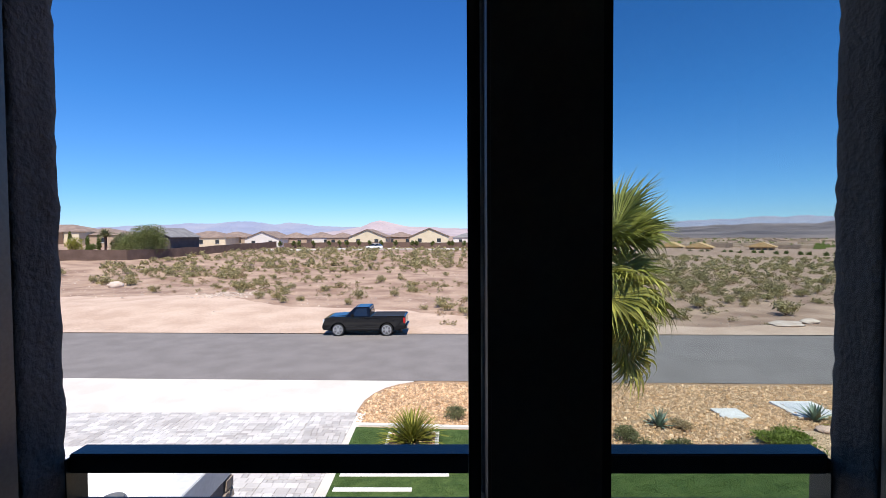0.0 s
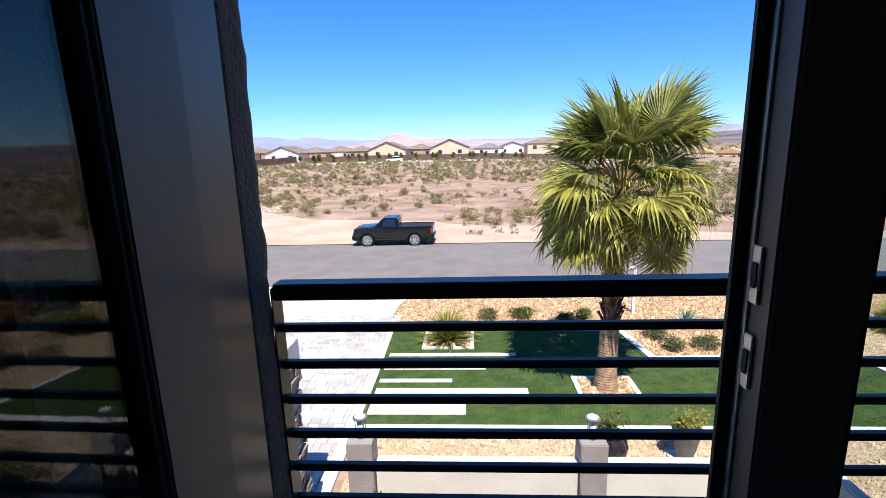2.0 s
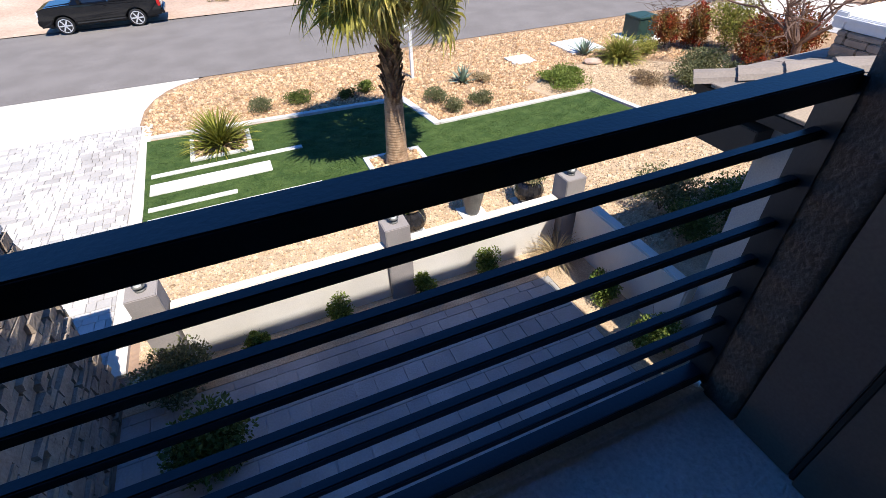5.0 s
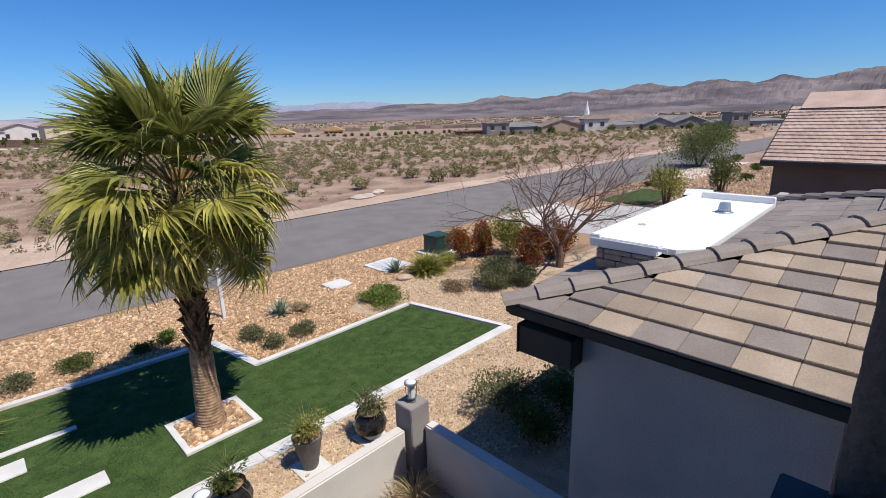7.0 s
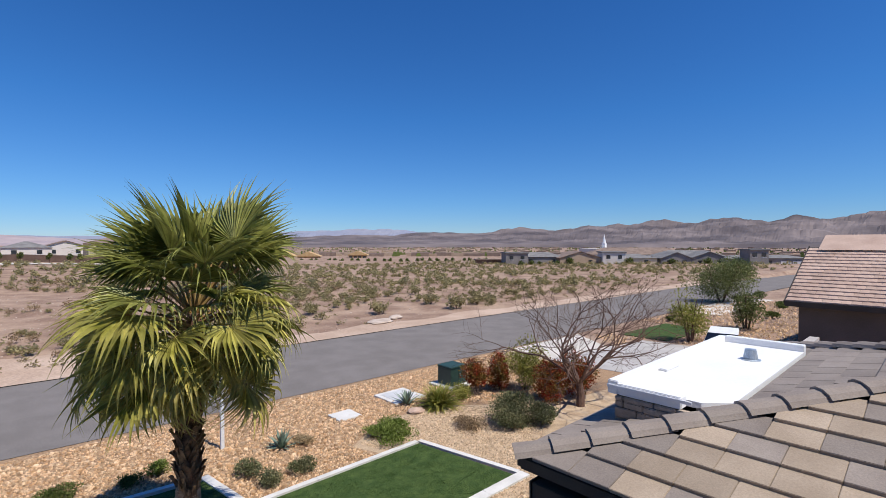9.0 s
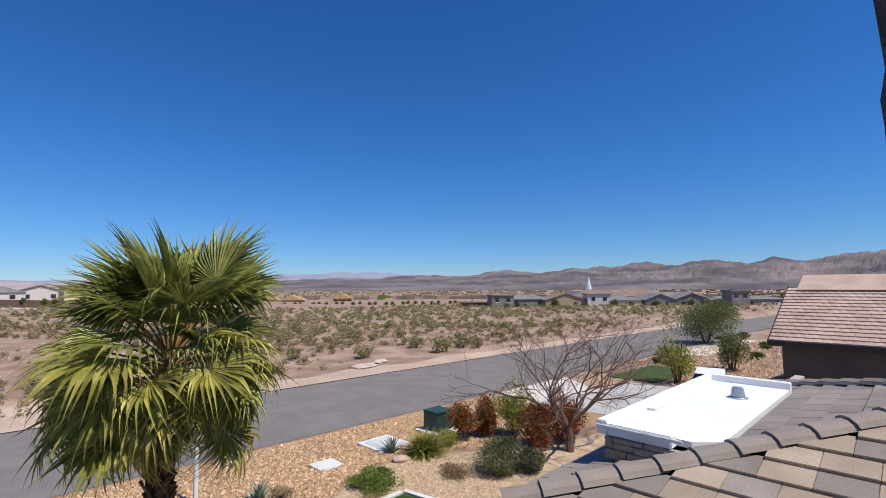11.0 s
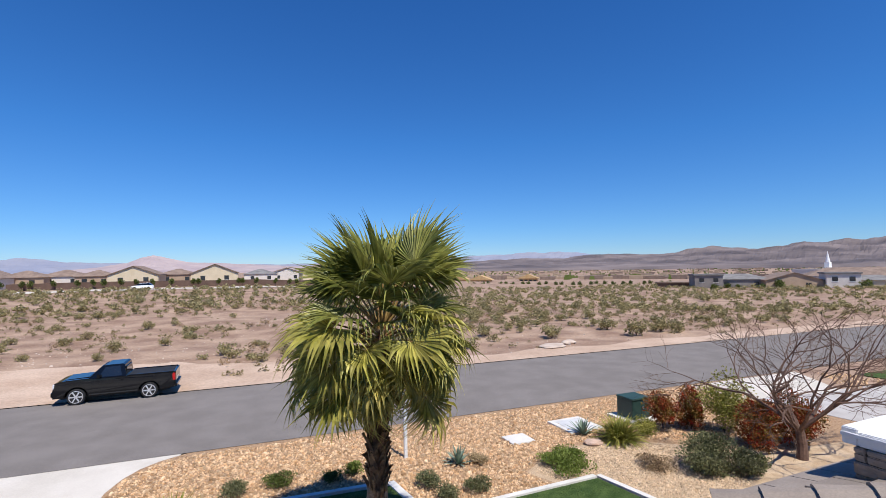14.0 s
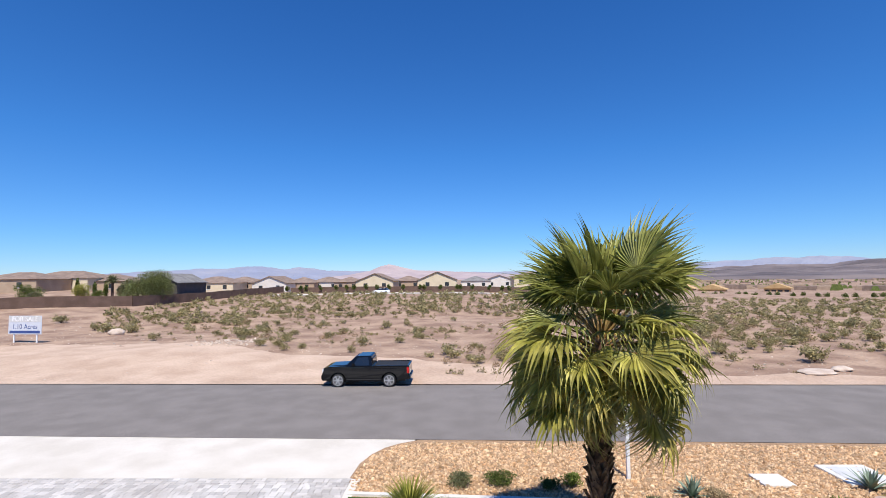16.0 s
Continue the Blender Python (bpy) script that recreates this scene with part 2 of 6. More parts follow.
    pot_grey=material("grey_pot", (0.10, 0.10, 0.098), (0.15, 0.148, 0.142), 0.2, 0.6, 0.001, 0.02),
    pot_black=material("black_glazed_pot", (0.012, 0.011, 0.012), (0.03, 0.027, 0.027), 0.1, 0.12),
    signface=material("sign_face", (0.50, 0.53, 0.60), (0.56, 0.59, 0.65), 0.6, 0.5),
    signblue=material("sign_blue", (0.03, 0.06, 0.2), (0.04, 0.075, 0.24), 0.4, 0.5),
    plastic=glassy("clear_plastic", (0.75, 0.75, 0.74), 0.15),
    pane=glassy("door_glass", (0.84, 0.89, 0.88)),
    cream=material("cream_stucco", (0.60, 0.50, 0.34), (0.66, 0.56, 0.40), 2.0, 0.95),
    tan=material("tan_stucco", (0.36, 0.26, 0.18), (0.43, 0.32, 0.225), 2.0, 0.95),
    offwhite=material("offwhite_stucco", (0.62, 0.57, 0.51), (0.68, 0.63, 0.57), 2.0, 0.95),
    greyhouse=material("grey_stucco_house", (0.20, 0.18, 0.165), (0.27, 0.245, 0.225), 2.0, 0.95),
    roof_brown=material("brown_tile_roof", (0.19, 0.135, 0.105), (0.27, 0.195, 0.15), 1.5, 0.95, 0.02, 0.4),
    roof_grey=material("grey_tile_roof", (0.16, 0.15, 0.145), (0.23, 0.22, 0.21), 1.5, 0.95, 0.02, 0.4),
    window=material("dark_window", (0.03, 0.035, 0.04), (0.045, 0.05, 0.055), 2.0, 0.1),
    lumber=material("raw_lumber", (0.46, 0.29, 0.13), (0.55, 0.37, 0.18), 1.5, 0.9),
    mount=material("desert_mountain", (0.082, 0.066, 0.068), (0.205, 0.165, 0.155), 190, 1.0, 4.0, 70, fine=0.3, detail=12),
    # blue-grey because the haze of distance is mixed into the base colour
    mount_hazed=material("distant_mountain", (0.23, 0.25, 0.33), (0.28, 0.285, 0.34), 300, 1.0, 0, 100, fine=0.1),
    mount_far2=material("pale_butte", (0.34, 0.27, 0.28), (0.42, 0.34, 0.33), 150, 1.0, 0, 60, fine=0.15),
    basin=material("valley_floor", (0.20, 0.185, 0.165), (0.27, 0.245, 0.21), 60, 1.0, 0.3, 12, fine=0.3, detail=10),
)


# ---- mesh helpers ----
def part(name, bm, mat, parent=None, label="", smooth=False):
    me = bpy.data.meshes.new(name)
    bm.to_mesh(me)
    bm.free()
    if smooth:
        for p in me.polygons:
            p.use_smooth = True
    ob = new(name, me)
    me.materials.append(mat)
    ob.parent = parent
    if label:
        ob["label"] = label
    return ob


def raw(name, verts, faces, mat, parent=None, label="", smooth=False):
    me = bpy.data.meshes.new(name)
    me.from_pydata([tuple(map(float, v)) for v in verts], [], [tuple(int(i) for i in f) for f in faces])
    me.update()
    if smooth:
        for p in me.polygons:
            p.use_smooth = True
    me.materials.append(mat)
    ob = new(name, me)
    ob.parent = parent
    if label:
        ob["label"] = label
    return ob


def thing(name, x, y, z, label, category, group="", rz=0):
    ob = new(name)
    ob.empty_display_size = 0.1
    ob.matrix_basis = pose(x, y, z, 0, 0, rz)
    return tagged(ob, label, category, group)


def box(bm, x0, y0, z0, x1, y1, z1, bevel=0.0, m=None):
    r = bmesh.ops.create_cube(bm, size=1)
    vs = r["verts"]
    bmesh.ops.scale(bm, vec=(x1 - x0, y1 - y0, z1 - z0), verts=vs)
    bmesh.ops.translate(bm, vec=((x0 + x1) / 2, (y0 + y1) / 2, (z0 + z1) / 2), verts=vs)
    if bevel:
        es = list({e for v in vs for e in v.link_edges})
        out = bmesh.ops.bevel(bm, geom=es, offset=bevel, segments=2, affect="EDGES")
        vs = list({v for f in out["faces"] for v in f.verts} | {v for v in vs if v.is_valid})
    if m is not None:
        bmesh.ops.transform(bm, matrix=m, verts=vs)
    return bm


def B(*a, **k):
    return box(bmesh.new(), *a, **k)


def tube(bm, points, radii, sides=8, cap=True):
    """A round bar through points, its radius given at each."""
    rings = []
    for i, p in enumerate(points):
        p = Vector(p)
        d = (Vector(points[min(i + 1, len(points) - 1)]) - Vector(points[max(i - 1, 0)])).normalized()
        u = d.orthogonal().normalized() if abs(d.z) > 0.95 else d.cross(Vector((0, 0, 1))).normalized()
        v = d.cross(u)
        rings.append([bm.verts.new(p + radii[i] * (math.cos(a) * u + math.sin(a) * v)) for a in [2 * math.pi * k / sides for k in range(sides)]])
    for a, b in zip(rings, rings[1:]):
        for k in range(sides):
            bm.faces.new((a[k], a[(k + 1) % sides], b[(k + 1) % sides], b[k]))
    if cap and sides > 2:
        bm.faces.new(rings[0][::-1])
        bm.faces.new(rings[-1])
    return bm


def lathe(bm, profile, sides=20, x=0, y=0, z=0):
    rings = [[bm.verts.new((x + r * math.cos(2 * math.pi * k / sides), y + r * math.sin(2 * math.pi * k / sides), z + h)) for k in range(sides)] for r, h in profile]
    for a, b in zip(rings, rings[1:]):
        for k in range(sides):
            bm.faces.new((a[k], a[(k + 1) % sides], b[(k + 1) % sides], b[k]))
    bm.faces.new(rings[0][::-1])
    bm.faces.new(rings[-1])
    return bm


def prism(bm, outline, axis, lo, hi):
    """A slab: a 2D outline drawn out along an axis."""
    def at(p, c):
        return {"x": (c, p[0], p[1]), "y": (p[0], c, p[1]), "z": (p[0], p[1], c)}[axis]
    a = [bm.verts.new(at(p, lo)) for p in outline]
    b = [bm.verts.new(at(p, hi)) for p in outline]
    n = len(outline)
    bm.faces.new(a[::-1]), bm.faces.new(b)
    for i in range(n):
        bm.faces.new((a[i], a[(i + 1) % n], b[(i + 1) % n], b[i]))
    bmesh.ops.recalc_face_normals(bm, faces=bm.faces)
    return bm


def structure(ob, label, category=""):
    return tagged(ob, label, category or ob.name.split("_")[0], kind="structure")


rng = np.random.default_rng(7)


# ---- ground ----
def smooth01(a):
    a = max(0.0, min(1.0, a))
    return a * a * (3 - 2 * a)


def road_y(x):
    return 20.72 - 0.035 * x


def ground_z(x, y):
    """Height of the land: the yard falls gently to the road, the open lot beyond rises and undulates, the valley sinks away."""
    z = -0.012 * max(0.0, min(y, 31.0) - 2)
    far = y - (road_y(x) + 10.2)
    if far > 0:
        d = math.hypot(x, y)
        b = math.degrees(math.atan2(x, y))
        top = 2.4 if b < -5 else (2.4 - 3.6 * smooth01((b + 5) / 45))
        z += top * smooth01((far - 4) / 115)
        z += 0.22 * smooth01(far / 7) * (noise.noise(Vector((x * 0.09, y * 0.09, 0))) + 0.4 * noise.noise(Vector((x * 0.4, y * 0.4, 3)))) * (1 - 0.6 * smooth01((d - 150) / 100))
        z += 0.5 * smooth01(far / 8) * math.exp(-((x + 22) / 11) ** 2 - ((y - 43) / 7) ** 2)
        z -= 7.0 * smooth01((d - 170) / 500)
        z += 2.6 * smooth01((-b - 27) / 14) * smooth01((d - 70) / 70)
    elif x > 60:
        z -= 1.2 * smooth01((x - 60) / 110)
    return z


def build_ground():
    def steps(lo, hi, fine_lo, fine_hi, step, grow):
        out = list(np.arange(fine_lo, fine_hi, step))
        d, v = step, fine_hi
        while v < hi:
            out.append(v)
            d *= grow
            v += d
        out.append(hi)
        d, v = step, fine_lo
        while v > lo:
            d *= grow
            v -= d
            out.insert(0, max(v, lo))
        return out
    xs = steps(-4200, 4200, -70, 80, 1.0, 1.13)
    ys = steps(-600, 4200, 20, 110, 0.7, 1.13)
    V = [(x, y, ground_z(x, y) - (0.06 if y < 31.5 else 0.0)) for y in ys for x in xs]
    nx = len(xs)
    F = [(j * nx + i, j * nx + i + 1, (j + 1) * nx + i + 1, (j + 1) * nx + i) for j in range(len(ys) - 1) for i in range(nx - 1)]
    structure(raw("ground", V, F, M["desert"], smooth=True), "pinkish tan desert soil of the open lot", "ground")


def sheet(name, outline, lift, mat, label, category, kind="structure", nseg=0, depth=0.05):
    """A flat paving or bed that follows the land, with its own thickness; outline in plan."""
    bm = bmesh.new()
    top = [bm.verts.new((x, y, ground_z(x, min(y, 31)) + lift)) for x, y in outline]
    f = bm.faces.new(top)
    if f.normal.z < 0:
        f.normal_flip()
    r = bmesh.ops.extrude_face_region(bm, geom=[f])
    bmesh.ops.translate(bm, vec=(0, 0, -depth), verts=[v for v in r["geom"] if isinstance(v, bmesh.types.BMVert)])
    bmesh.ops.recalc_face_normals(bm, faces=bm.faces)
    ob = part(name, bm, mat)
    return tagged(ob, label, category, kind=kind)


build_ground()
# road with slightly ragged edges
rx = [-300, -200, -120] + list(range(-80, 90, 2)) + [100, 130, 170, 230, 300]
outline = [(x, road_y(x) + 0.12 * noise.noise(Vector((x * 0.5, 0, 5)))) for x in rx] + [(x, road_y(x) + 10.05 + 0.16 * noise.noise(Vector((x * 0.5, 9, 5)))) for x in reversed(rx)]
Vr = [(x, y, ground_z(x, min(y, 31)) + 0.006) for x, y in outline]
nr = len(rx)
structure(raw("road", Vr, [(i, i + 1, 2 * nr - 2 - i, 2 * nr - 1 - i) for i in range(nr - 1)], M["asphalt"]), "grey worn asphalt residential street", "road")
# graded shoulder beyond the road
sx = list(np.arange(-90, 90, 1.5))
Vs, Fs = [], []
rows_n = 9
for x in sx:
    wid = 9.5 + 8.0 * smooth01((-x - 10) / 16) + 2.5 * noise.noise(Vector((x * 0.07, 1, 2))) + 1.2 * noise.noise(Vector((x * 0.35, 4, 2))) if x < -2 else max(3.0, 8.5 - (x + 2) * 0.25) + 1.2 * noise.noise(Vector((x * 0.2, 1, 2)))
    for k in range(rows_n):
        y = road_y(x) + 9.9 + wid * k / (rows_n - 1)
        Vs.append((x, y, ground_z(x, y) + 0.05 - 0.07 * (k == rows_n - 1)))
Fs = [(i * rows_n + k, (i + 1) * rows_n + k, (i + 1) * rows_n + k + 1, i * rows_n + k + 1) for i in range(len(sx) - 1) for k in range(rows_n - 1)]
structure(raw("road_shoulder", Vs, Fs, M["shoulder"], smooth=True), "pale graded dirt shoulder beside the street", "road shoulder")

# yard beds
curve = [(-2.35, 16.6), (-2.42, 17.3), (-2.35, 18.3), (-2.1, 19.2), (-1.75, 19.85), (-1.3, 20.3), (-0.7, 20.65)]
sheet("rock_bed", [(-2.2, 15.8), (5.2, 15.4), (5.45, 13.3), (10.9, 13.3), (14.6, 12.0), (24, 11.0), (24.5, road_y(24.5) + 0.3)] + [(x, road_y(x) + 0.3) for x in np.arange(24, -0.6, -0.8)] + curve[::-1], -0.012, M["rock"], "tan crushed rock mulch bed along the street", "rock bed")
sheet("gravel_bed", [(-1.9, 7.5), (4.9, 7.5), (5.4, 3.2), (12, 3.2), (24, 6), (24, 11.2), (16.8, 12.4), (13.6, 15.2), (11.0, 15.6), (9.0, 14.4), (9.4, 13.35), (10.9, 13.3), (11.45, 9.6), (-1.9, 9.9)], -0.006, M["gravel"], "fine tan gravel bed around the lawn", "gravel bed")
sheet("driveway_apron", [(-30, 17.1), (-2.42, 17.1)] + curve[2:] + [(-0.7, road_y(-0.7) + 0.3), (-30, road_y(-30) + 0.3)], -0.003, M["concrete"], "pale concrete driveway apron at the street", "driveway")
sheet("lawn", [(-2.0, 9.9), (11.1, 9.85), (10.6, 13.15), (5.35, 13.1), (5.05, 15.25), (-2.15, 15.75)], 0.02, M["turf"], "short dark green artificial turf lawn", "lawn")


def turf_blades(n, seed):
    """The pile of the turf: short leaning blades in tufts, denser in some patches than in others."""
    r = np.random.default_rng(seed)
    x, y = r.uniform(-2.05, 11.05, 3 * n), r.uniform(9.9, 15.6, 3 * n)
    ok = (y < 13.05) & (x < 11.05 - (y - 9.85) * 0.15) | (x < 5.2) & (y < 15.65 - (x + 2.15) * 0.07)
    ok &= r.random(3 * n) < 0.55 + 0.45 * np.sin(x * 5.1 + 2 * np.sin(y * 3.3)) * np.sin(y * 6.2 + x)
    x, y = x[ok][:n], y[ok][:n]
    m = len(x)
    z = -0.012 * (y - 2) + 0.018
    a, h, wd = r.uniform(0, 6.283, m), r.uniform(0.010, 0.026, m), r.uniform(0.006, 0.012, m)
    lx, ly = np.cos(a), np.sin(a)
    lean = r.uniform(0.2, 1.1, m) * h
    base = np.stack([x, y, z], 1)
    side = np.stack([-ly * wd, lx * wd, 0 * x], 1)
    top = base + np.stack([lx * lean, ly * lean, h], 1)
    V = np.stack([base - side, base + side, top], 1).reshape(-1, 3)
    ob = raw("turf_pile", V, np.arange(3 * m).reshape(-1, 3), M["grass"])
    tagged(ob, "short green blades of the artificial turf", "turf", kind="stuff")


turf_blades(60000, 61)


def curb(x0, y0, x1, y1, wdt=0.17, label="white concrete edging strip beside the turf"):
    a, b = Vector((x0, y0)), Vector((x1, y1))
    d = (b - a).normalized()
    n = Vector((-d.y, d.x)) * wdt / 2
    length = (b - a).length
    count = max(1, round(length / 1.5))
    ob = thing("lawn_curb", (x0 + x1) / 2, (y0 + y1) / 2, ground_z(0, (y0 + y1) / 2), label, "curb", "lawn edging")
    for i in range(count):
        p, q = a + d * (length * i / count + 0.004), a + d * (length * (i + 1) / count - 0.004)
        bm = prism(bmesh.new(), [tuple(p - n), tuple(q - n), tuple(q + n), tuple(p + n)], "z", -0.08, 0.055)
        for v in bm.verts:
            v.co.z += ground_z(v.co.x, v.co.y)
        piece = part("curb_block", bm, M["whitestone"], ob)
        piece.matrix_parent_inverse = ob.matrix_basis.inverted()
    return ob


curb(-2.1, 9.72, 11.35, 9.68, 0.3)
curb(11.28, 9.84, 10.72, 13.27)
curb(10.62, 13.27, 5.5, 13.22)
curb(5.42, 13.16, 5.12, 15.45, 0.22)
curb(5.0, 15.45, -2.2, 15.95)


def slab(x0, y0, x1, y1, label):
    """A concrete stepping slab with slightly worn edges laid in the turf."""
    bm = B(x0, y0, -0.05, x1, y1, 0.045, 0.008)
    for v in bm.verts:
        v.co.z += ground_z(v.co.x, v.co.y)
    return tagged(part("stepping_slab", bm, M["whitestone"]), label, "slab", "slabs across the lawn")


for x1, y0, y1, lab in ((1.68, 13.42, 13.6, "narrow"), (0.8, 12.55, 13.08, "wide"), (-0.08, 11.83, 12.0, "narrow"), (1.78, 11.05, 11.5, "long"), (0.28, 10.3, 10.74, "wide")):
    slab(-1.95, y0, x1, y1, lab + " white concrete stepping slab set in the turf")


def planter_edge(x0, y0, x1, y1, label):
    ob = thing("planter_edging", (x0 + x1) / 2, (y0 + y1) / 2, ground_z(0, (y0 + y1) / 2), label, "planter")
    wd = 0.12
    for a in ((x0, y0, x1, y0 + wd), (x0, y1 - wd, x1, y1), (x0, y0 + wd + 0.003, x0 + wd, y1 - wd - 0.003), (x1 - wd, y0 + wd + 0.003, x1, y1 - wd - 0.003)):
        bm = B(a[0], a[1], -0.05, a[2], a[3], 0.075, 0.006)
        for v in bm.verts:
            v.co.z += ground_z(v.co.x, v.co.y)
        p = part("edging_block", bm, M["whitestone"], ob)
        p.matrix_parent_inverse = ob.matrix_basis.inverted()
    sheet("planter_rock", [(x0 + wd, y0 + wd), (x1 - wd, y0 + wd), (x1 - wd, y1 - wd), (x0 + wd, y1 - wd)], 0.045, M["rock"], "tan rock filling a square planter", "rock bed")


planter_edge(2.93, 10.76, 4.4, 12.08, "square white concrete edging round the palm")
planter_edge(-1.05, 13.9, 0.5, 15.25, "square white concrete edging round the sago palm")

# ---- own house: balcony and doorway ----
FZ = 4.35
RAIL_TOP = 5.39


def wall(name, a, mat, label):
    return structure(part(name, B(*a), M[mat]), label, "wall")


def rough_wall(name, a, mat, label, step=0.03, amp=0.007):
    """A wall with heavy trowelled relief on its faces and corners."""
    bm = B(*a)
    bmesh.ops.subdivide_edges(bm, edges=[e for e in bm.edges if abs(e.verts[0].co.z - e.verts[1].co.z) > 1], cuts=int((a[5] - a[2]) / step))
    bmesh.ops.subdivide_edges(bm, edges=[e for e in bm.edges if abs(e.verts[0].co.y - e.verts[1].co.y) > 0.05], cuts=max(1, int((a[4] - a[1]) / step)))
    for v in bm.verts:
        p = v.co * 28
        v.co += Vector((noise.noise(p), noise.noise(p + Vector((9, 0, 0))), 0)) * amp
    return structure(part(name, bm, M[mat], smooth=True), label, "wall")


JX0, JX1 = -0.125, 1.79                      # clear opening between the plaster piers
rough_wall("wall_pier_west", (JX0 - 0.55, 1.86, FZ - 0.25, JX0, 1.99, 7.9), "plaster", "dark rough stucco pier beside the balcony opening")
rough_wall("wall_pier_east", (JX1, 1.86, FZ - 0.25, JX1 + 0.55, 1.99, 7.9), "plaster", "dark rough stucco pier beside the balcony opening")
wall("wall_front_west", (-9, 1.6, -0.3, JX0 - 0.55, 1.99, 9.25), "plaster_grey", "grey stucco front wall of the house")
wall("wall_front_east", (JX1 + 0.55, 1.6, -0.3, 5.2, 1.99, 9.25), "plaster_grey", "grey stucco front wall of the house")
wall("wall_front_below", (JX0 - 0.548, 1.62, -0.3, JX1 + 0.548, 1.985, FZ - 0.26), "plaster_grey", "grey stucco wall below the balcony")
wall("wall_front_above", (JX0 - 0.548, 1.62, 7.904, JX1 + 0.548, 1.985, 9.25), "plaster_grey", "grey stucco wall above the balcony opening")
wall("wall_reveal_west", (JX0 - 0.548, 1.30, FZ - 0.25, JX0 - 0.07, 1.856, 7.9), "plaster", "dark stucco reveal beside the doors")
wall("wall_reveal_east", (JX1 + 0.07, 1.30, FZ - 0.25, JX1 + 0.548, 1.856, 7.9), "plaster", "dark stucco reveal beside the doors")
# unseen room behind the camera, made pale to bounce daylight to the doorway
wall("wall_room_west", (-3.1, -4.0, FZ - 0.2, -3.0, 1.3, 7.8), "inside", "plain beige room wall")
wall("wall_room_east", (4.4, -4.0, FZ - 0.2, 4.5, 1.3, 7.8), "inside", "plain beige room wall")
wall("wall_room_back", (-3.0, -4.1, FZ - 0.2, 4.4, -4.0, 7.8), "inside", "plain beige room wall")
wall("wall_room_front_west", (-3.0, 1.30, FZ - 0.2, JX0 - 0.55, 1.598, 7.8), "inside", "plain beige room wall")
wall("wall_room_front_east", (JX1 + 0.55, 1.30, FZ - 0.2, 4.4, 1.598, 7.8), "inside", "plain beige room wall")
wall("wall_room_lintel", (JX0 - 0.068, 1.34, 7.45, JX1 + 0.068, 1.60, 7.9), "plaster", "dark stucco lintel above the doors")
structure(part("ceiling", B(-3.1, -4.1, 7.802, 4.5, 1.338, 7.9), M["inside"]), "plain white room ceiling", "ceiling")
structure(part("balcony_ceiling", B(JX0 - 0.06, 1.602, 7.8, JX1 + 0.06, 1.995, 7.9), M["plaster"]), "dark stucco soffit over the balcony", "ceiling")
structure(part("roof_slab", B(-9, -9, 9.03, 5.2, 1.598, 9.25), M["greyroof"]), "flat roof of the house", "roof")
wall("wall_house_back", (-9, -9.2, -0.3, 5.2, -9.0, 9.25), "plaster_grey", "grey stucco rear wall of the house")
wall("wall_house_west", (-9.2, -9.2, -0.3, -9.0, 1.99, 9.25), "plaster_grey", "grey stucco side wall of the house")
wall("wall_house_east", (5.2, -9.2, -0.3, 5.4, 1.99, 9.25), "plaster_grey", "grey stucco side wall of the house")
structure(part("floor", B(-3.0, -4.0, FZ - 0.2, 4.4, 1.497, FZ - 0.02), M["bounce_floor"]), "unseen room floor, pale to bounce daylight", "floor")
bm = B(JX0 - 0.06, 1.50, FZ - 0.25, JX1 + 0.06, 2.07, FZ)
structure(part("balcony_floor", bm, M["deck"]), "blue-grey textured coating on the balcony floor", "floor")
# low upstand under the rail
structure(part("balcony_kerb", B(JX0 + 0.004, 1.96, FZ + 0.002, JX1 - 0.004, 2.06, FZ + 0.03, 0.01), M["deck"]), "low coated kerb under the rail", "kerb")


def build_rail():
    rail = thing("balcony_railing", (JX0 + JX1) / 2, 2.03, FZ, "black painted steel railing with thin horizontal bars", "railing")
    inv = rail.matrix_basis.inverted()
    def bar(name, z0, z1, dep):
        p = part(name, B(JX0 + 0.006, 2.02 - dep / 2, z0, JX1 - 0.006, 2.02 + dep / 2, z1, 0.003), M["rail"], rail)
        p.matrix_parent_inverse = inv
    bar("top_rail", RAIL_TOP - 0.05, RAIL_TOP, 0.06)
    bar("bottom_rail", FZ + 0.035, FZ + 0.08, 0.05)
    n = 7
    z_lo, z_hi = FZ + 0.068, RAIL_TOP - 0.025
    for i in range(1, n + 1):
        z = z_lo + (z_hi - z_lo) * i / (n + 1)
        bar("bar", z - 0.0125, z + 0.0125, 0.025)
    for x in (JX0 + 0.003, JX1 - 0.003):
        s = 1 if x < 0.5 else -1
        p = part("end_plate", B(min(x, x + s * 0.004), 1.98, FZ + 0.04, max(x, x + s * 0.004), 2.05, RAIL_TOP - 0.01), M["rail"], rail)
        p.matrix_parent_inverse = inv


build_rail()


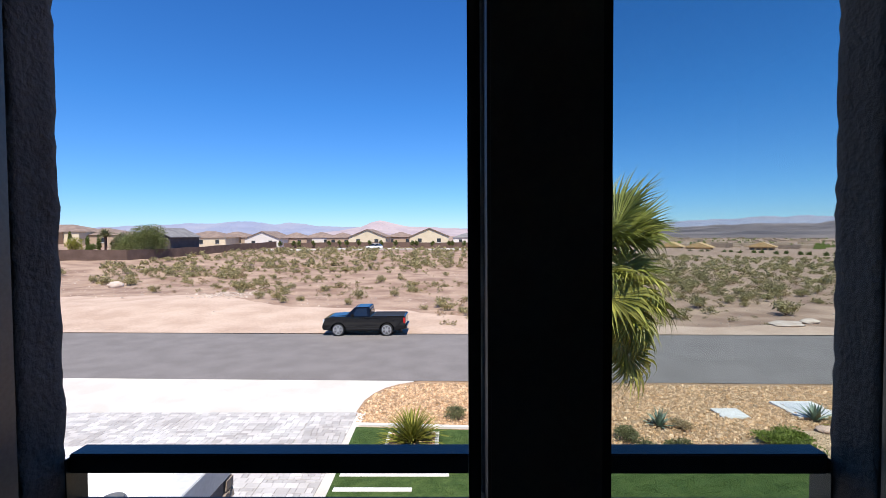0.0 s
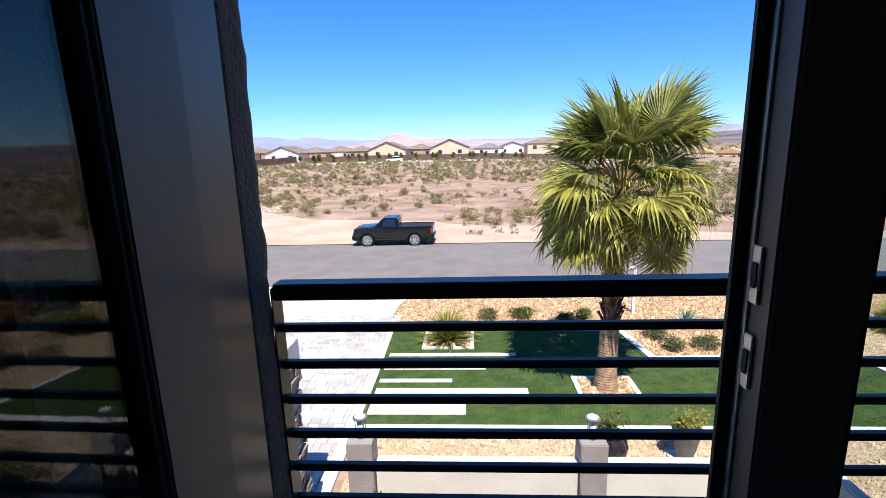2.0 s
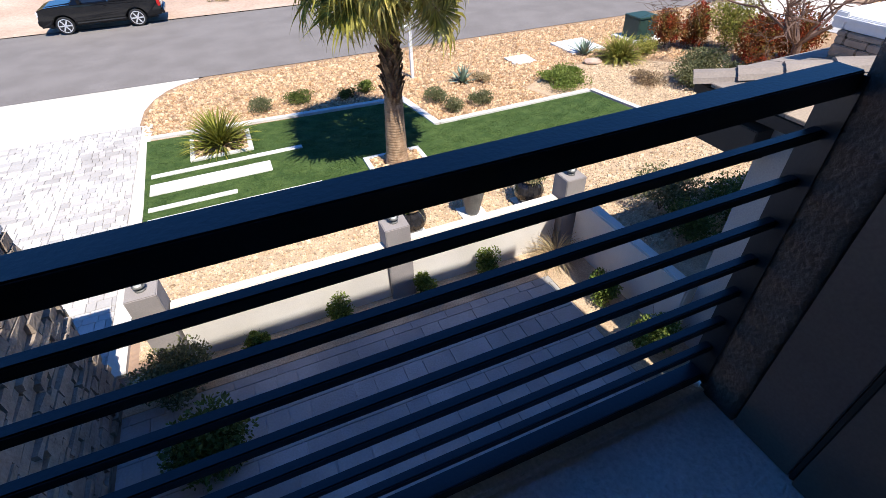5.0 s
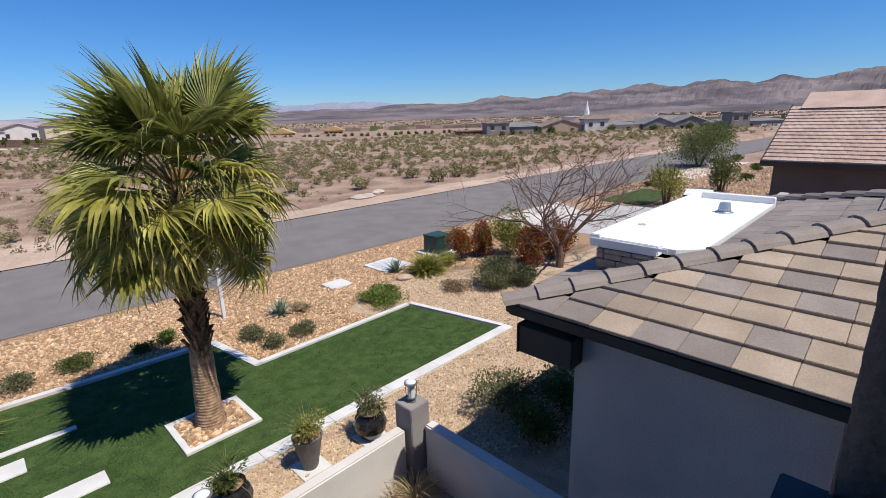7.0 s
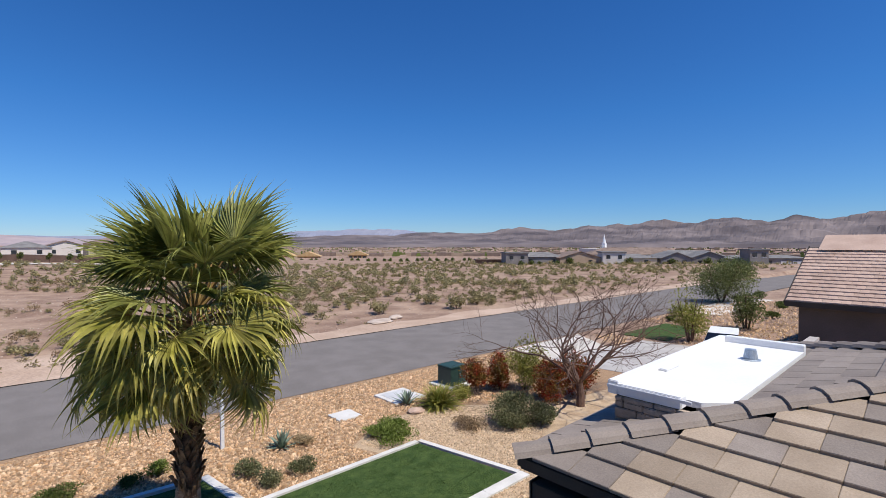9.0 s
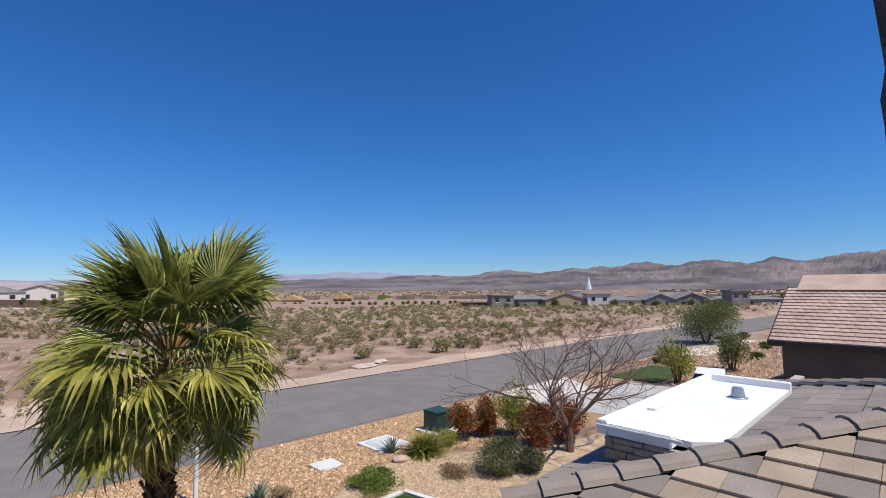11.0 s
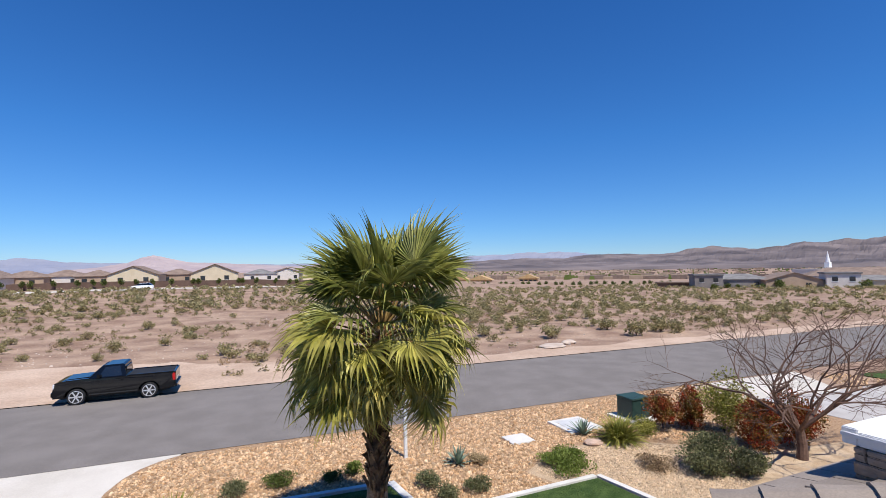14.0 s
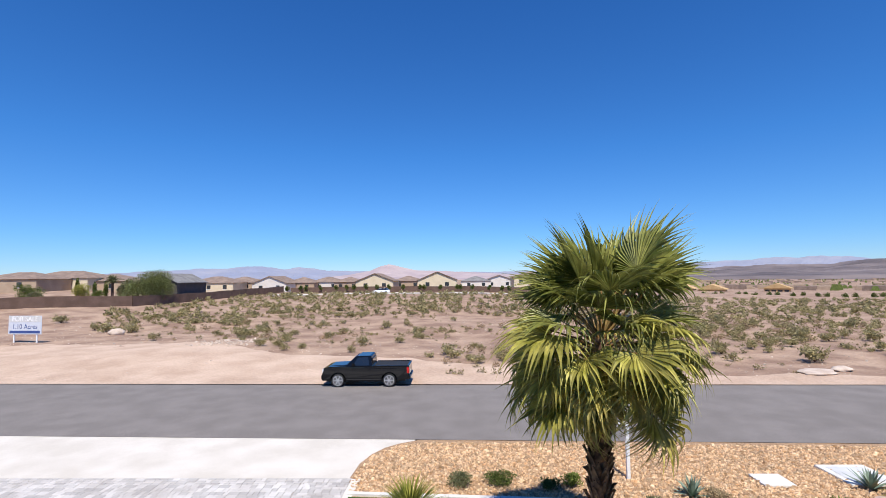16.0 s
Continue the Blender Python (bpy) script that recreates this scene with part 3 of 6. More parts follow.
def build_leaf(name, hinge_x, hinge_y, width, turn, label, latch, st=0.138):
    """A glazed door leaf hung at its hinge; width runs to +x before the turn."""
    leaf = thing(name, hinge_x, hinge_y, FZ + 0.02, label, "door", rz=turn)
    tagged(leaf, kind="structure")
    s = 1 if width > 0 else -1
    wd, th, h = abs(width), 0.075, 2.9
    def bx(nm, x0, x1, y0, y1, z0, z1, mat, lab="", bev=0.004):
        a, b = sorted((x0 * s, x1 * s))
        return part(nm, B(a, y0, z0, b, y1, z1, bev), M[mat], leaf, lab)
    bx("hinge_stile", 0.004, st, -th, 0, 0.005, h, "bronze")
    lock = bx("lock_stile", wd - st, wd - 0.003, -th, 0, 0.005, h, "bronze")
    bx("bottom_stile", st + 0.001, wd - st - 0.001, -th, 0, 0.005, 0.24, "bronze")
    bx("top_stile", st + 0.001, wd - st - 0.001, -th, 0, h - 0.14, h, "bronze")
    for nm, a in (("glazing_bead", (st, st + 0.014, 0.24, h - 0.14)), ("glazing_bead", (wd - st - 0.014, wd - st, 0.24, h - 0.14))):
        bx(nm, a[0], a[1], -th + 0.012, -0.012, a[2], a[3], "rubber", "", 0.002)
    pane = bx("glass", st + 0.012, wd - st - 0.012, -th / 2 - 0.003, -th / 2 + 0.003, 0.241, h - 0.141, "pane", "clear double glazing", 0)
    pane.visible_shadow = False
    if latch:
        edge = wd - 0.003
        bx("edge_strip", edge, edge + 0.004, -0.024, -0.006, 0.01, h - 0.01, "alu", "pale aluminium edge strip", 0.001)
        bx("weather_seal", edge, edge + 0.02, -0.0055, 0.012, 0.01, h - 0.01, "rubber", "black rubber seal", 0.004)
        for z in (1.055, 1.195):
            bm = B(0, -0.011, -0.045, 0.004, 0.011, 0.045, 0.0015)
            bm2 = B(0.0035, -0.006, -0.02, 0.0055, 0.006, 0.02, 0.002)
            x = (edge + 0.001) * s
            pl = part("strike_plate", bm, M["steel"], leaf, "worn nickel strike plate")
            pl.matrix_basis = pose(x - (0.004 if s < 0 else 0), -0.036, z)
            hole = part("strike_hole", bm2, M["rubber"], pl, "dark latch hole")
            hole.matrix_basis = pose(-0.006 if s < 0 else 0.001, 0, 0)
    return leaf


build_leaf("door_1", JX0 + 0.032, 1.476, 0.9, -91, "bronze framed glass patio door standing open inwards", False, 0.05)
build_leaf("door_2", JX1 - 0.015, 1.44, -0.885, 0, "closed bronze framed glass patio door with strike plates", True)


def build_door_frame():
    f = thing("door_frame", (JX0 + JX1) / 2, 1.6, FZ, "grey aluminium frame of the patio doors", "door frame")
    tagged(f, kind="structure")
    inv = f.matrix_basis.inverted()
    def add(nm, a, mat, lab="", bev=0.003):
        p = part(nm, B(*a, bev), M[mat], f, lab)
        p.matrix_parent_inverse = inv
    for x0, x1, x2 in ((JX0 - 0.066, JX0 + 0.02, JX0 + 0.004), (JX1 + 0.066, JX1 - 0.012, JX1 - 0.002)):
        add("jamb", (min(x0, x1), 1.48 if x0 < 0 else 1.445, FZ + 0.002, max(x0, x1), 1.653, 7.448), "bronze")
        add("jamb_seal", (min(x0, x2), 1.655, FZ + 0.002, max(x0, x2), 1.67, 7.448), "rubber", "black rubber seal in the jamb")
        add("jamb_trim", (min(x0, x2), 1.673, FZ + 0.002, max(x0, x2), 1.854, 7.448), "jamb", "lighter grey jamb cover")
    add("head", (JX0 + 0.024, 1.445, 7.30, JX1 - 0.016, 1.64, 7.448), "jamb")
    add("threshold", (JX0 + 0.024, 1.40, FZ + 0.002, JX1 - 0.016, 1.56, FZ + 0.012), "alu", "ribbed aluminium threshold")
    for k in range(8):
        y = 1.42 + k * 0.018
        add("threshold_rib", (JX0 + 0.026, y, FZ + 0.0125, JX1 - 0.018, y + 0.009, FZ + 0.018), "alu", "", 0.001)


build_door_frame()
bm = prism(bmesh.new(), [(0, -0.03), (0.012, -0.032), (0.034, -0.012), (0.03, 0.022), (0.012, 0.034), (0, 0.03)], "z", -0.055, 0.055)
bmesh.ops.bevel(bm, geom=list(bm.edges), offset=0.005, segments=2, affect="EDGES")
guard = tagged(part("door_bumper", bm, M["plastic"]), "clear plastic door bumper fixed to the jamb", "door bumper")
guard.matrix_basis = pose(JX0 + 0.0045, 1.80, FZ + 0.40)


# ---- wings of the house ----
EX, EY, EZ, PITCH = 5.475, 5.295, 3.65, 0.285          # outer eave corner of the tiled wing, and its slope


def build_east_wing():
    wall("wall_wing_west", (5.72, 2.05, -0.3, 5.92, 4.5, 3.62), "plaster_grey", "grey stucco wall of the side wing")
    wall("wall_wing_front", (5.922, 4.3, -0.3, 16.5, 4.5, 3.62), "plaster_grey", "grey stucco wall of the side wing")
    roof = thing("wing_roof", EX, EY, EZ, "hipped roof of brown and grey flat concrete tiles", "roof")
    tagged(roof, kind="structure")
    inv = roof.matrix_basis.inverted()
    def add(ob):
        ob.matrix_parent_inverse = inv
        return ob
    RUN, X1 = 4.1, EX + 8.2
    # underlay: left slope, front slope, closed below
    bm = bmesh.new()
    zr = EZ + RUN * PITCH
    c = [bm.verts.new(p) for p in ((EX, EY, EZ), (EX, EY - 6.6, EZ), (EX + RUN, EY - 6.6, zr), (EX + RUN, EY - RUN, zr), (X1, EY - 6.6, EZ), (X1, EY, EZ))]
    bm.faces.new((c[1], c[0], c[3], c[2])), bm.faces.new((c[0], c[5], c[3])), bm.faces.new((c[5], c[4], c[2], c[3]))
    bmesh.ops.recalc_face_normals(bm, faces=bm.faces)
    r = bmesh.ops.extrude_face_region(bm, geom=list(bm.faces))
    bmesh.ops.translate(bm, vec=(0, 0, -0.12), verts=[v for v in r["geom"] if isinstance(v, bmesh.types.BMVert)])
    add(part("roof_deck", bm, M["felt"], roof))
    add(part("fascia", B(EX - 0.03, EY - 6.6, EZ - 0.115, EX - 0.002, EY + 0.03, EZ - 0.01, 0.004), M["fascia"], roof, "dark painted fascia board"))
    add(part("fascia", B(EX + 0.0, EY + 0.002, EZ - 0.115, X1, EY + 0.03, EZ - 0.01, 0.004), M["fascia"], roof, "dark painted fascia board"))
    add(part("soffit", B(EX, EY - 6.6, EZ - 0.15, EX + 0.5, EY, EZ - 0.122), M["fascia"], roof))
    add(part("soffit", B(EX + 0.502, EY - 0.9, EZ - 0.15, X1, EY, EZ - 0.122), M["fascia"], roof))
    # tiles
    TW, EXPO, TH = 0.45, 0.36, 0.042
    tilt = math.atan(PITCH)
    def tile_mesh(wd):
        bm = B(0.002, -EXPO - 0.06, 0, wd - 0.002, 0.0, TH, 0.005)
        me = bpy.data.meshes.new("roof_tile")
        bm.to_mesh(me)
        bm.free()
        return me
    full = tile_mesh(TW)
    mats = [M["tile"], M["tile_grey"]]
    meshes = []
    for m in mats:
        me = full.copy()
        me.materials.append(m)
        meshes.append(me)
    course = EXPO * math.cos(tilt)
    def lay(me, mat4):
        ob = new("roof_tile", me)
        ob.parent = roof
        ob.matrix_parent_inverse = inv
        ob.matrix_basis = mat4
    r2 = random.Random(3)
    # left slope: lower edges face -x; tiles run along y
    n_course = int(RUN / course)
    for k in range(n_course):
        d0 = k * course
        y_hi = EY - d0 - course * 0.55
        off = (k % 2) * TW / 2
        y = y_hi - off * 0.5
        while y - TW > EY - 5.6:
            z = EZ + d0 * PITCH + 0.012
            m = Matrix.Translation((EX - 0.05 + d0, y - TW, z)) @ Matrix(((0, -1, 0, 0), (1, 0, 0, 0), (0, 0, 1, 0), (0, 0, 0, 1))) @ Matrix.Rotation(-(tilt - 0.095), 4, "X")
            lay(meshes[r2.random() < 0.4], m @ Matrix.Translation((0, 0, r2.uniform(0, 0.004))))
            y -= TW
    # front slope: mostly seen edge on
    for k in range(n_course):
        d0 = k * course
        x = EX + d0 + course * 0.6 + (k % 2) * TW / 2
        while x + TW < X1 - d0 - 0.1:
            if not (x + TW > 6.84 and x < 11.11 and 3.6 < EY - d0 < 5.2):
                z = EZ + d0 * PITCH + 0.012
                m = Matrix.Translation((x + TW, EY + 0.05 - d0, z)) @ Matrix.Rotation(math.pi, 4, "Z") @ Matrix.Rotation(tilt - 0.095, 4, "X") @ Matrix.Translation((0, EXPO + 0.06, 0))
                lay(meshes[1], m)
            elif x < 6.72 and x + TW > 6.84:           # cut tile against the stone wall
                m = Matrix.Translation((6.84, EY + 0.05 - d0, EZ + d0 * PITCH + 0.012)) @ Matrix.Rotation(math.pi, 4, "Z") @ Matrix.Rotation(tilt - 0.095, 4, "X") @ Matrix.Translation((0, EXPO + 0.06, 0))
                lay(meshes[1], m @ Matrix.Diagonal(((6.84 - x) / TW, 1, 1, 1)))
            x += TW
    # hip caps, overlapping
    prof = [(-0.165, -0.045), (-0.13, 0.008), (-0.05, 0.045), (0.05, 0.045), (0.13, 0.008), (0.165, -0.045), (0.135, -0.045), (0.04, 0.018), (-0.04, 0.018), (-0.135, -0.045)]
    def capmesh():
        bm = bmesh.new()
        L0 = 0.5
        a = [bm.verts.new((p[0] * 1.08, 0, p[1] + 0.022)) for p in prof]
        b = [bm.verts.new((p[0] * 0.92, L0, p[1] - 0.012)) for p in prof]
        n = len(prof)
        bm.faces.new(a), bm.faces.new(b[::-1])
        for i in range(n):
            bm.faces.new((a[i], b[i], b[(i + 1) % n], a[(i + 1) % n]))
        bmesh.ops.recalc_face_normals(bm, faces=bm.faces)
        me = bpy.data.meshes.new("hip_tile")
        bm.to_mesh(me)
        bm.free()
        me.materials.append(M["tile_grey"])
        return me
    cm = capmesh()
    hd = Vector((1, -1, PITCH)).normalized()
    for i in range(14):
        p = Vector((EX - 0.06, EY + 0.06, EZ + 0.05)) + hd * (0.43 * i)
        rot = hd.to_track_quat("Y", "Z").to_matrix().to_4x4()
        ob = new("hip_tile", cm)
        ob.parent = roof
        ob.matrix_parent_inverse = inv
        ob.matrix_basis = Matrix.Translation(p) @ rot
    # second hip and the ridge
    hd2 = Vector((-1, -1, PITCH)).normalized()
    for i in range(14):
        p = Vector((X1 + 0.06, EY + 0.06, EZ + 0.055)) + hd2 * (0.43 * i)
        ob = new("hip_tile", cm)
        ob.parent = roof
        ob.matrix_parent_inverse = inv
        ob.matrix_basis = Matrix.Translation(p) @ hd2.to_track_quat("Y", "Z").to_matrix().to_4x4()
    for i in range(6):
        ob = new("ridge_tile", cm)
        ob.parent = roof
        ob.matrix_parent_inverse = inv
        ob.matrix_basis = Matrix.Translation((EX + RUN, EY - RUN + 0.1 - 0.43 * i, zr + 0.05)) @ Matrix.Rotation(math.pi, 4, "Z")
    # boxed beam end under the eave
    beam = thing("beam_end", 5.5, 4.9, 3.0, "dark boxed beam end under the eave", "beam")
    p = part("beam_box", B(-0.06, -0.5, 0.06, 0.2, 0.22, 0.42, 0.01), M["fascia"], beam)
    p2 = part("beam_cap", B(-0.072, 0.221, 0.05, 0.212, 0.245, 0.432, 0.004), M["fascia"], beam)


build_east_wing()


def build_flat_roof():
    """White coated flat roof with a parapet over the garage portal."""
    x0, y0, x1, y1, z = 6.85, 3.66, 11.1, 4.98, 4.31
    t = thing("portal_roof", (x0 + x1) / 2, (y0 + y1) / 2, 3.4, "white coated flat roof with low parapets", "roof")
    tagged(t, kind="structure")
    inv = t.matrix_basis.inverted()
    def add(nm, a, mat, lab="", bev=0.01):
        p = part(nm, B(*a, bev), M[mat], t, lab)
        p.matrix_parent_inverse = inv
    hip = EX + EY + 0.16                                # the flat roof stops along the hip of the tiled one
    surf = [(x0 + 0.16, hip - x0 - 0.16), (hip - y0, y0), (x1 - 0.16, y0), (x1 - 0.16, y1 - 0.14), (x0 + 0.16, y1 - 0.14)]
    part("roof_surface", prism(bmesh.new(), surf, "z", z - 0.16, z - 0.085), M["whiteroof"], t).matrix_parent_inverse = inv
    add("parapet", (x0, hip - x0, z - 0.17, x0 + 0.158, y1 - 0.142, z - 0.03), "whiteroof")
    add("parapet", (x0, y1 - 0.14, z - 0.17, x1, y1, z), "whiteroof")
    add("parapet", (x1 - 0.158, y0, z - 0.45, x1, y1 - 0.142, z + 0.02), "whiteroof")
    add("edge_trim", (x0 - 0.02, y0 + 0.3, z - 0.09, x0 - 0.002, y1, z - 0.05), "whiteroof", "", 0.004)
    add("cant_strip", (x0 + 1.2, y1 - 0.26, z - 0.083, x0 + 1.7, y1 - 0.142, z - 0.05), "whiteroof")
    wall("wall_portal_front", (x0 + 0.05, 4.502, -0.3, x1 - 0.05, y1 - 0.1, z - 0.175), "stone", "stone clad portal of the garage")
    # ledger stones on the side below the parapet
    r2 = random.Random(5)
    zc = 3.6
    while zc < z - 0.2:
        h = r2.uniform(0.07, 0.13)
        yc = 3.7
        while yc < y1 - 0.12:
            ln = r2.uniform(0.18, 0.42)
            add("ledger_stone", (x0 - 0.01 - r2.uniform(0, 0.03), yc, zc, x0 + 0.06, min(yc + ln, y1 - 0.1) - 0.01, min(zc + h, z - 0.172) - 0.004), "stone", "", 0.01)
            yc += ln
        zc += h
    v = thing("roof_vent", 9.72, 4.12, z - 0.085, "galvanised roof vent with a fluted collar on the white roof", "roof vent")
    bm = lathe(bmesh.new(), [(0.14, 0), (0.14, 0.012), (0.095, 0.025), (0.09, 0.035)], 24)
    part("flashing", bm, M["galv"], v)
    bm = bmesh.new()
    n = 36
    rings = []
    for zz, rr in ((0.035, 0.095), (0.145, 0.075), (0.165, 0.07), (0.17, 0.0)):
        rings.append([bm.verts.new((rr * (1 + 0.06 * (k % 2)) * math.cos(2 * math.pi * k / n), rr * (1 + 0.06 * (k % 2)) * math.sin(2 * math.pi * k / n), zz)) for k in range(n)])
    for a, b in zip(rings, rings[1:]):
        for k in range(n):
            bm.faces.new((a[k], a[(k + 1) % n], b[(k + 1) % n], b[k]))
    bmesh.ops.remove_doubles(bm, verts=bm.verts, dist=1e-5)
    part("fluted_collar", bm, M["galv"], v)


build_flat_roof()


def build_west_wing():
    """Stone-faced wing with a flat roof behind a parapet."""
    x1, y0, y1, z = -2.12, 2.12, 7.1, 3.1
    wall("wall_west_wing", (-9.0, y0, -0.3, x1 - 0.06, y1 - 0.06, z - 0.35), "plaster_grey", "stone faced wing of the house")
    t = thing("west_roof", -4, 5, z - 0.3, "white flat roof of the stone wing, one parapet coloured for shade", "roof")
    tagged(t, kind="structure")
    inv = t.matrix_basis.inverted()
    def add(nm, a, mat, lab="", bev=0.01):
        p = part(nm, B(*a, bev), M[mat], t, lab)
        p.matrix_parent_inverse = inv
    add("roof_surface", (-9, y0 + 0.01, z - 0.348, x1 - 0.36, y1 - 0.36, z - 0.25), "whiteroof")
    # grey where the other parapet is white: its shade is painted in
    add("parapet", (x1 - 0.355, y0 + 0.01, z - 0.348, x1 + 0.03, y1 + 0.03, z), "greyroof", "parapet coloured grey for its shade")
    add("parapet", (-9, y1 - 0.355, z - 0.348, x1 - 0.357, y1 + 0.03, z), "whiteroof")
    st = thing("stone_cladding", x1, (y0 + y1) / 2, 0, "dark ledger stone cladding on the wing wall", "stone cladding")
    tagged(st, kind="structure")
    inv2 = st.matrix_basis.inverted()
    r2 = random.Random(9)
    V, F = [], []
    n_obj = 0
    def stone_at(a0, b0, c0, a1, b1, c1, as_part):
        nonlocal n_obj
        j = [r2.uniform(-0.012, 0.012) for _ in range(8)]
        vs = [(a0, b0, c0), (a1 + j[0], b0, c0 + j[1]), (a1 + j[2], b1, c0 + j[3]), (a0, b1, c0), (a0, b0, c1), (a1 + j[4], b0 + 0.01, c1 - 0.008), (a1 + j[6], b1 - 0.01, c1 - 0.008), (a0, b1, c1)]
        fs = [(0, 1, 2, 3), (7, 6, 5, 4), (0, 4, 5, 1), (1, 5, 6, 2), (2, 6, 7, 3)]
        if as_part:
            ob = raw("stone", vs, fs, M["stone"], st)
            ob.matrix_parent_inverse = inv2
            n_obj += 1
        else:
            o = len(V)
            V.extend(vs)
            F.extend([tuple(i + o for i in f) for f in fs])
    zc = -0.1
    while zc < z - 0.36:
        h = r2.uniform(0.07, 0.16)
        yc = y0 - r2.uniform(0, 0.2)
        while yc < y1:
            ln = r2.uniform(0.18, 0.5)
            stone_at(x1 - 0.07, max(yc, y0), zc, x1 - 0.02 + r2.uniform(0, 0.075), min(yc + ln, y1 + r2.uniform(0, 0.05)) - 0.01, zc + h - 0.01, yc > 3.6 and n_obj < 290)
            yc += ln
        zc += h
    rest = raw("stone_courses", V, F, M["stone"], st)
    rest.matrix_parent_inverse = inv2
    rest["kind"] = "stuff"
    for x, y in ((-2.85, 5.9), (-3.25, 5.7)):
        v = thing("roof_vent", x, y, z - 0.25, "dark coiled roof vent cap on the white roof", "roof vent", "west roof vents")
        part("vent_pipe", lathe(bmesh.new(), [(0.07, 0), (0.07, 0.16)], 16), M["galv"], v)
        part("vent_cap", lathe(bmesh.new(), [(0.13, 0.16), (0.14, 0.18), (0.13, 0.22), (0.11, 0.225), (0.11, 0.24), (0.05, 0.25)], 20), M["pot_grey"], v)


build_west_wing()

# ---- courtyard ----
WY = 7.28


def garden_wall(name, x0, y0, x1, y1, z1, label):
    bm = B(x0, y0, -0.2, x1, y1, z1, 0.025)
    return structure(part(name, bm, M["stucco_wall"], smooth=False), label, "wall")


garden_wall("wall_courtyard_front", -1.08, WY - 0.1, 5.25, WY + 0.1, 1.0, "pale stucco courtyard wall")
garden_wall("wall_courtyard_side", 5.56, 4.52, 5.76, WY - 0.22, 1.0, "pale stucco courtyard wall")


def lantern(x, y, z):
    t = thing("pillar_lantern", x, y, z, "round metal lantern with frosted glass on a pillar", "lantern", "pillar lanterns")
    part("base", lathe(bmesh.new(), [(0.075, 0), (0.075, 0.02), (0.05, 0.035), (0.05, 0.06), (0.085, 0.07), (0.085, 0.085)], 20), M["pot_grey"], t)
    part("frosted_cylinder", lathe(bmesh.new(), [(0.058, 0.085), (0.058, 0.31)], 20), M["frosted"], t, "white frosted glass cylinder")
    for k in range(4):
        a = math.pi / 4 + k * math.pi / 2
        part("guard_rod", tube(bmesh.new(), [(0.082 * math.cos(a), 0.082 * math.sin(a), 0.08), (0.095 * math.cos(a), 0.095 * math.sin(a), 0.33)], [0.006, 0.006], 6), M["pot_grey"], t)
    part("top_ring", lathe(bmesh.new(), [(0.11, 0.325), (0.115, 0.335), (0.11, 0.345), (0.09, 0.348)], 24), M["pot_grey"], t)
    part("lid", lathe(bmesh.new(), [(0.085, 0.349), (0.085, 0.356), (0.06, 0.372), (0.0, 0.378)], 20), M["frosted"], t, "pale domed lid")
    return t


def pillar(x, y):
    bm = B(-0.2, -0.2, -0.2, 0.2, 0.2, 1.38, 0.012)
    ob = tagged(part("courtyard_pillar", bm, M["taupe"]), "square taupe stucco pillar of the courtyard wall", "pillar", "courtyard pillars")
    ob.matrix_basis = pose(x, y, 0)
    lantern(x, y, 1.38)


for x in (-1.3, 2.24, 5.5):
    pillar(x, WY)


# ---- plants ----
def leaf_cloud(n, rx, ry, rz, size, seed, shell=0.55, flat=0.0, lobes=5, aspect=2.2):
    """Many small rhombic leaves in an uneven crown built of lobes; base at z = 0."""
    r = np.random.default_rng(seed)
    cen = r.normal(size=(lobes, 3))
    cen /= np.linalg.norm(cen, axis=1)[:, None]
    cen *= r.uniform(0.25, 0.62, (lobes, 1))
    rad = r.uniform(0.38, 0.62, lobes)
    which = r.integers(0, lobes, n)
    d = r.normal(size=(n, 3))
    d /= np.linalg.norm(d, axis=1)[:, None]
    p = cen[which] + d * (rad[which] * r.uniform(shell, 1.0, n) ** 0.6)[:, None]
    p *= np.array([rx, ry, rz])
    p[:, 2] = np.abs(p[:, 2] + rz * 0.9)
    t = d + r.normal(scale=0.7, size=(n, 3)) + np.array([0, 0, 0.25])
    t /= np.linalg.norm(t, axis=1)[:, None]
    s = np.cross(t, r.normal(size=(n, 3)))
    s /= np.linalg.norm(s, axis=1)[:, None]
    L = (size * r.uniform(0.6, 1.3, n))[:, None]
    W = L / aspect
    V = np.stack([p - t * L * 0.5, p + s * W * 0.5, p + t * L * 0.5, p - s * W * 0.5], 1).reshape(-1, 3)
    F = np.arange(4 * n).reshape(-1, 4)
    return V, F


def twigs(bm, n, rx, rz, seed, r0=0.008):
    r = random.Random(seed)
    for _ in range(n):
        a, e = r.uniform(0, 6.28), r.uniform(0.3, 1.0)
        tip = (rx * e * math.cos(a) * 0.8, rx * e * math.sin(a) * 0.8, rz * r.uniform(0.9, 1.7))
        mid = (tip[0] * 0.35, tip[1] * 0.35, tip[2] * 0.55)
        tube(bm, [(0, 0, -0.02), mid, tip], [r0, r0 * 0.7, r0 * 0.3], 4)
    return bm


def shrub(name, x, y, rx, rz, mat, n, size, seed, label, group="", ry=None, aspect=2.2, wood=True, z=None):
    t = thing(name, x, y, ground_z(x, y) if z is None else z, label, "shrub", group)
    V, F = leaf_cloud(int(n * 4), rx, ry or rx, rz, size * 0.72, seed, shell=0.2, lobes=8 + seed % 4, aspect=aspect)
    raw("foliage", V, F, M[mat], t)
    if wood:
        part("stems", twigs(bmesh.new(), 9, rx, rz, seed), M["bark"], t)
    return t


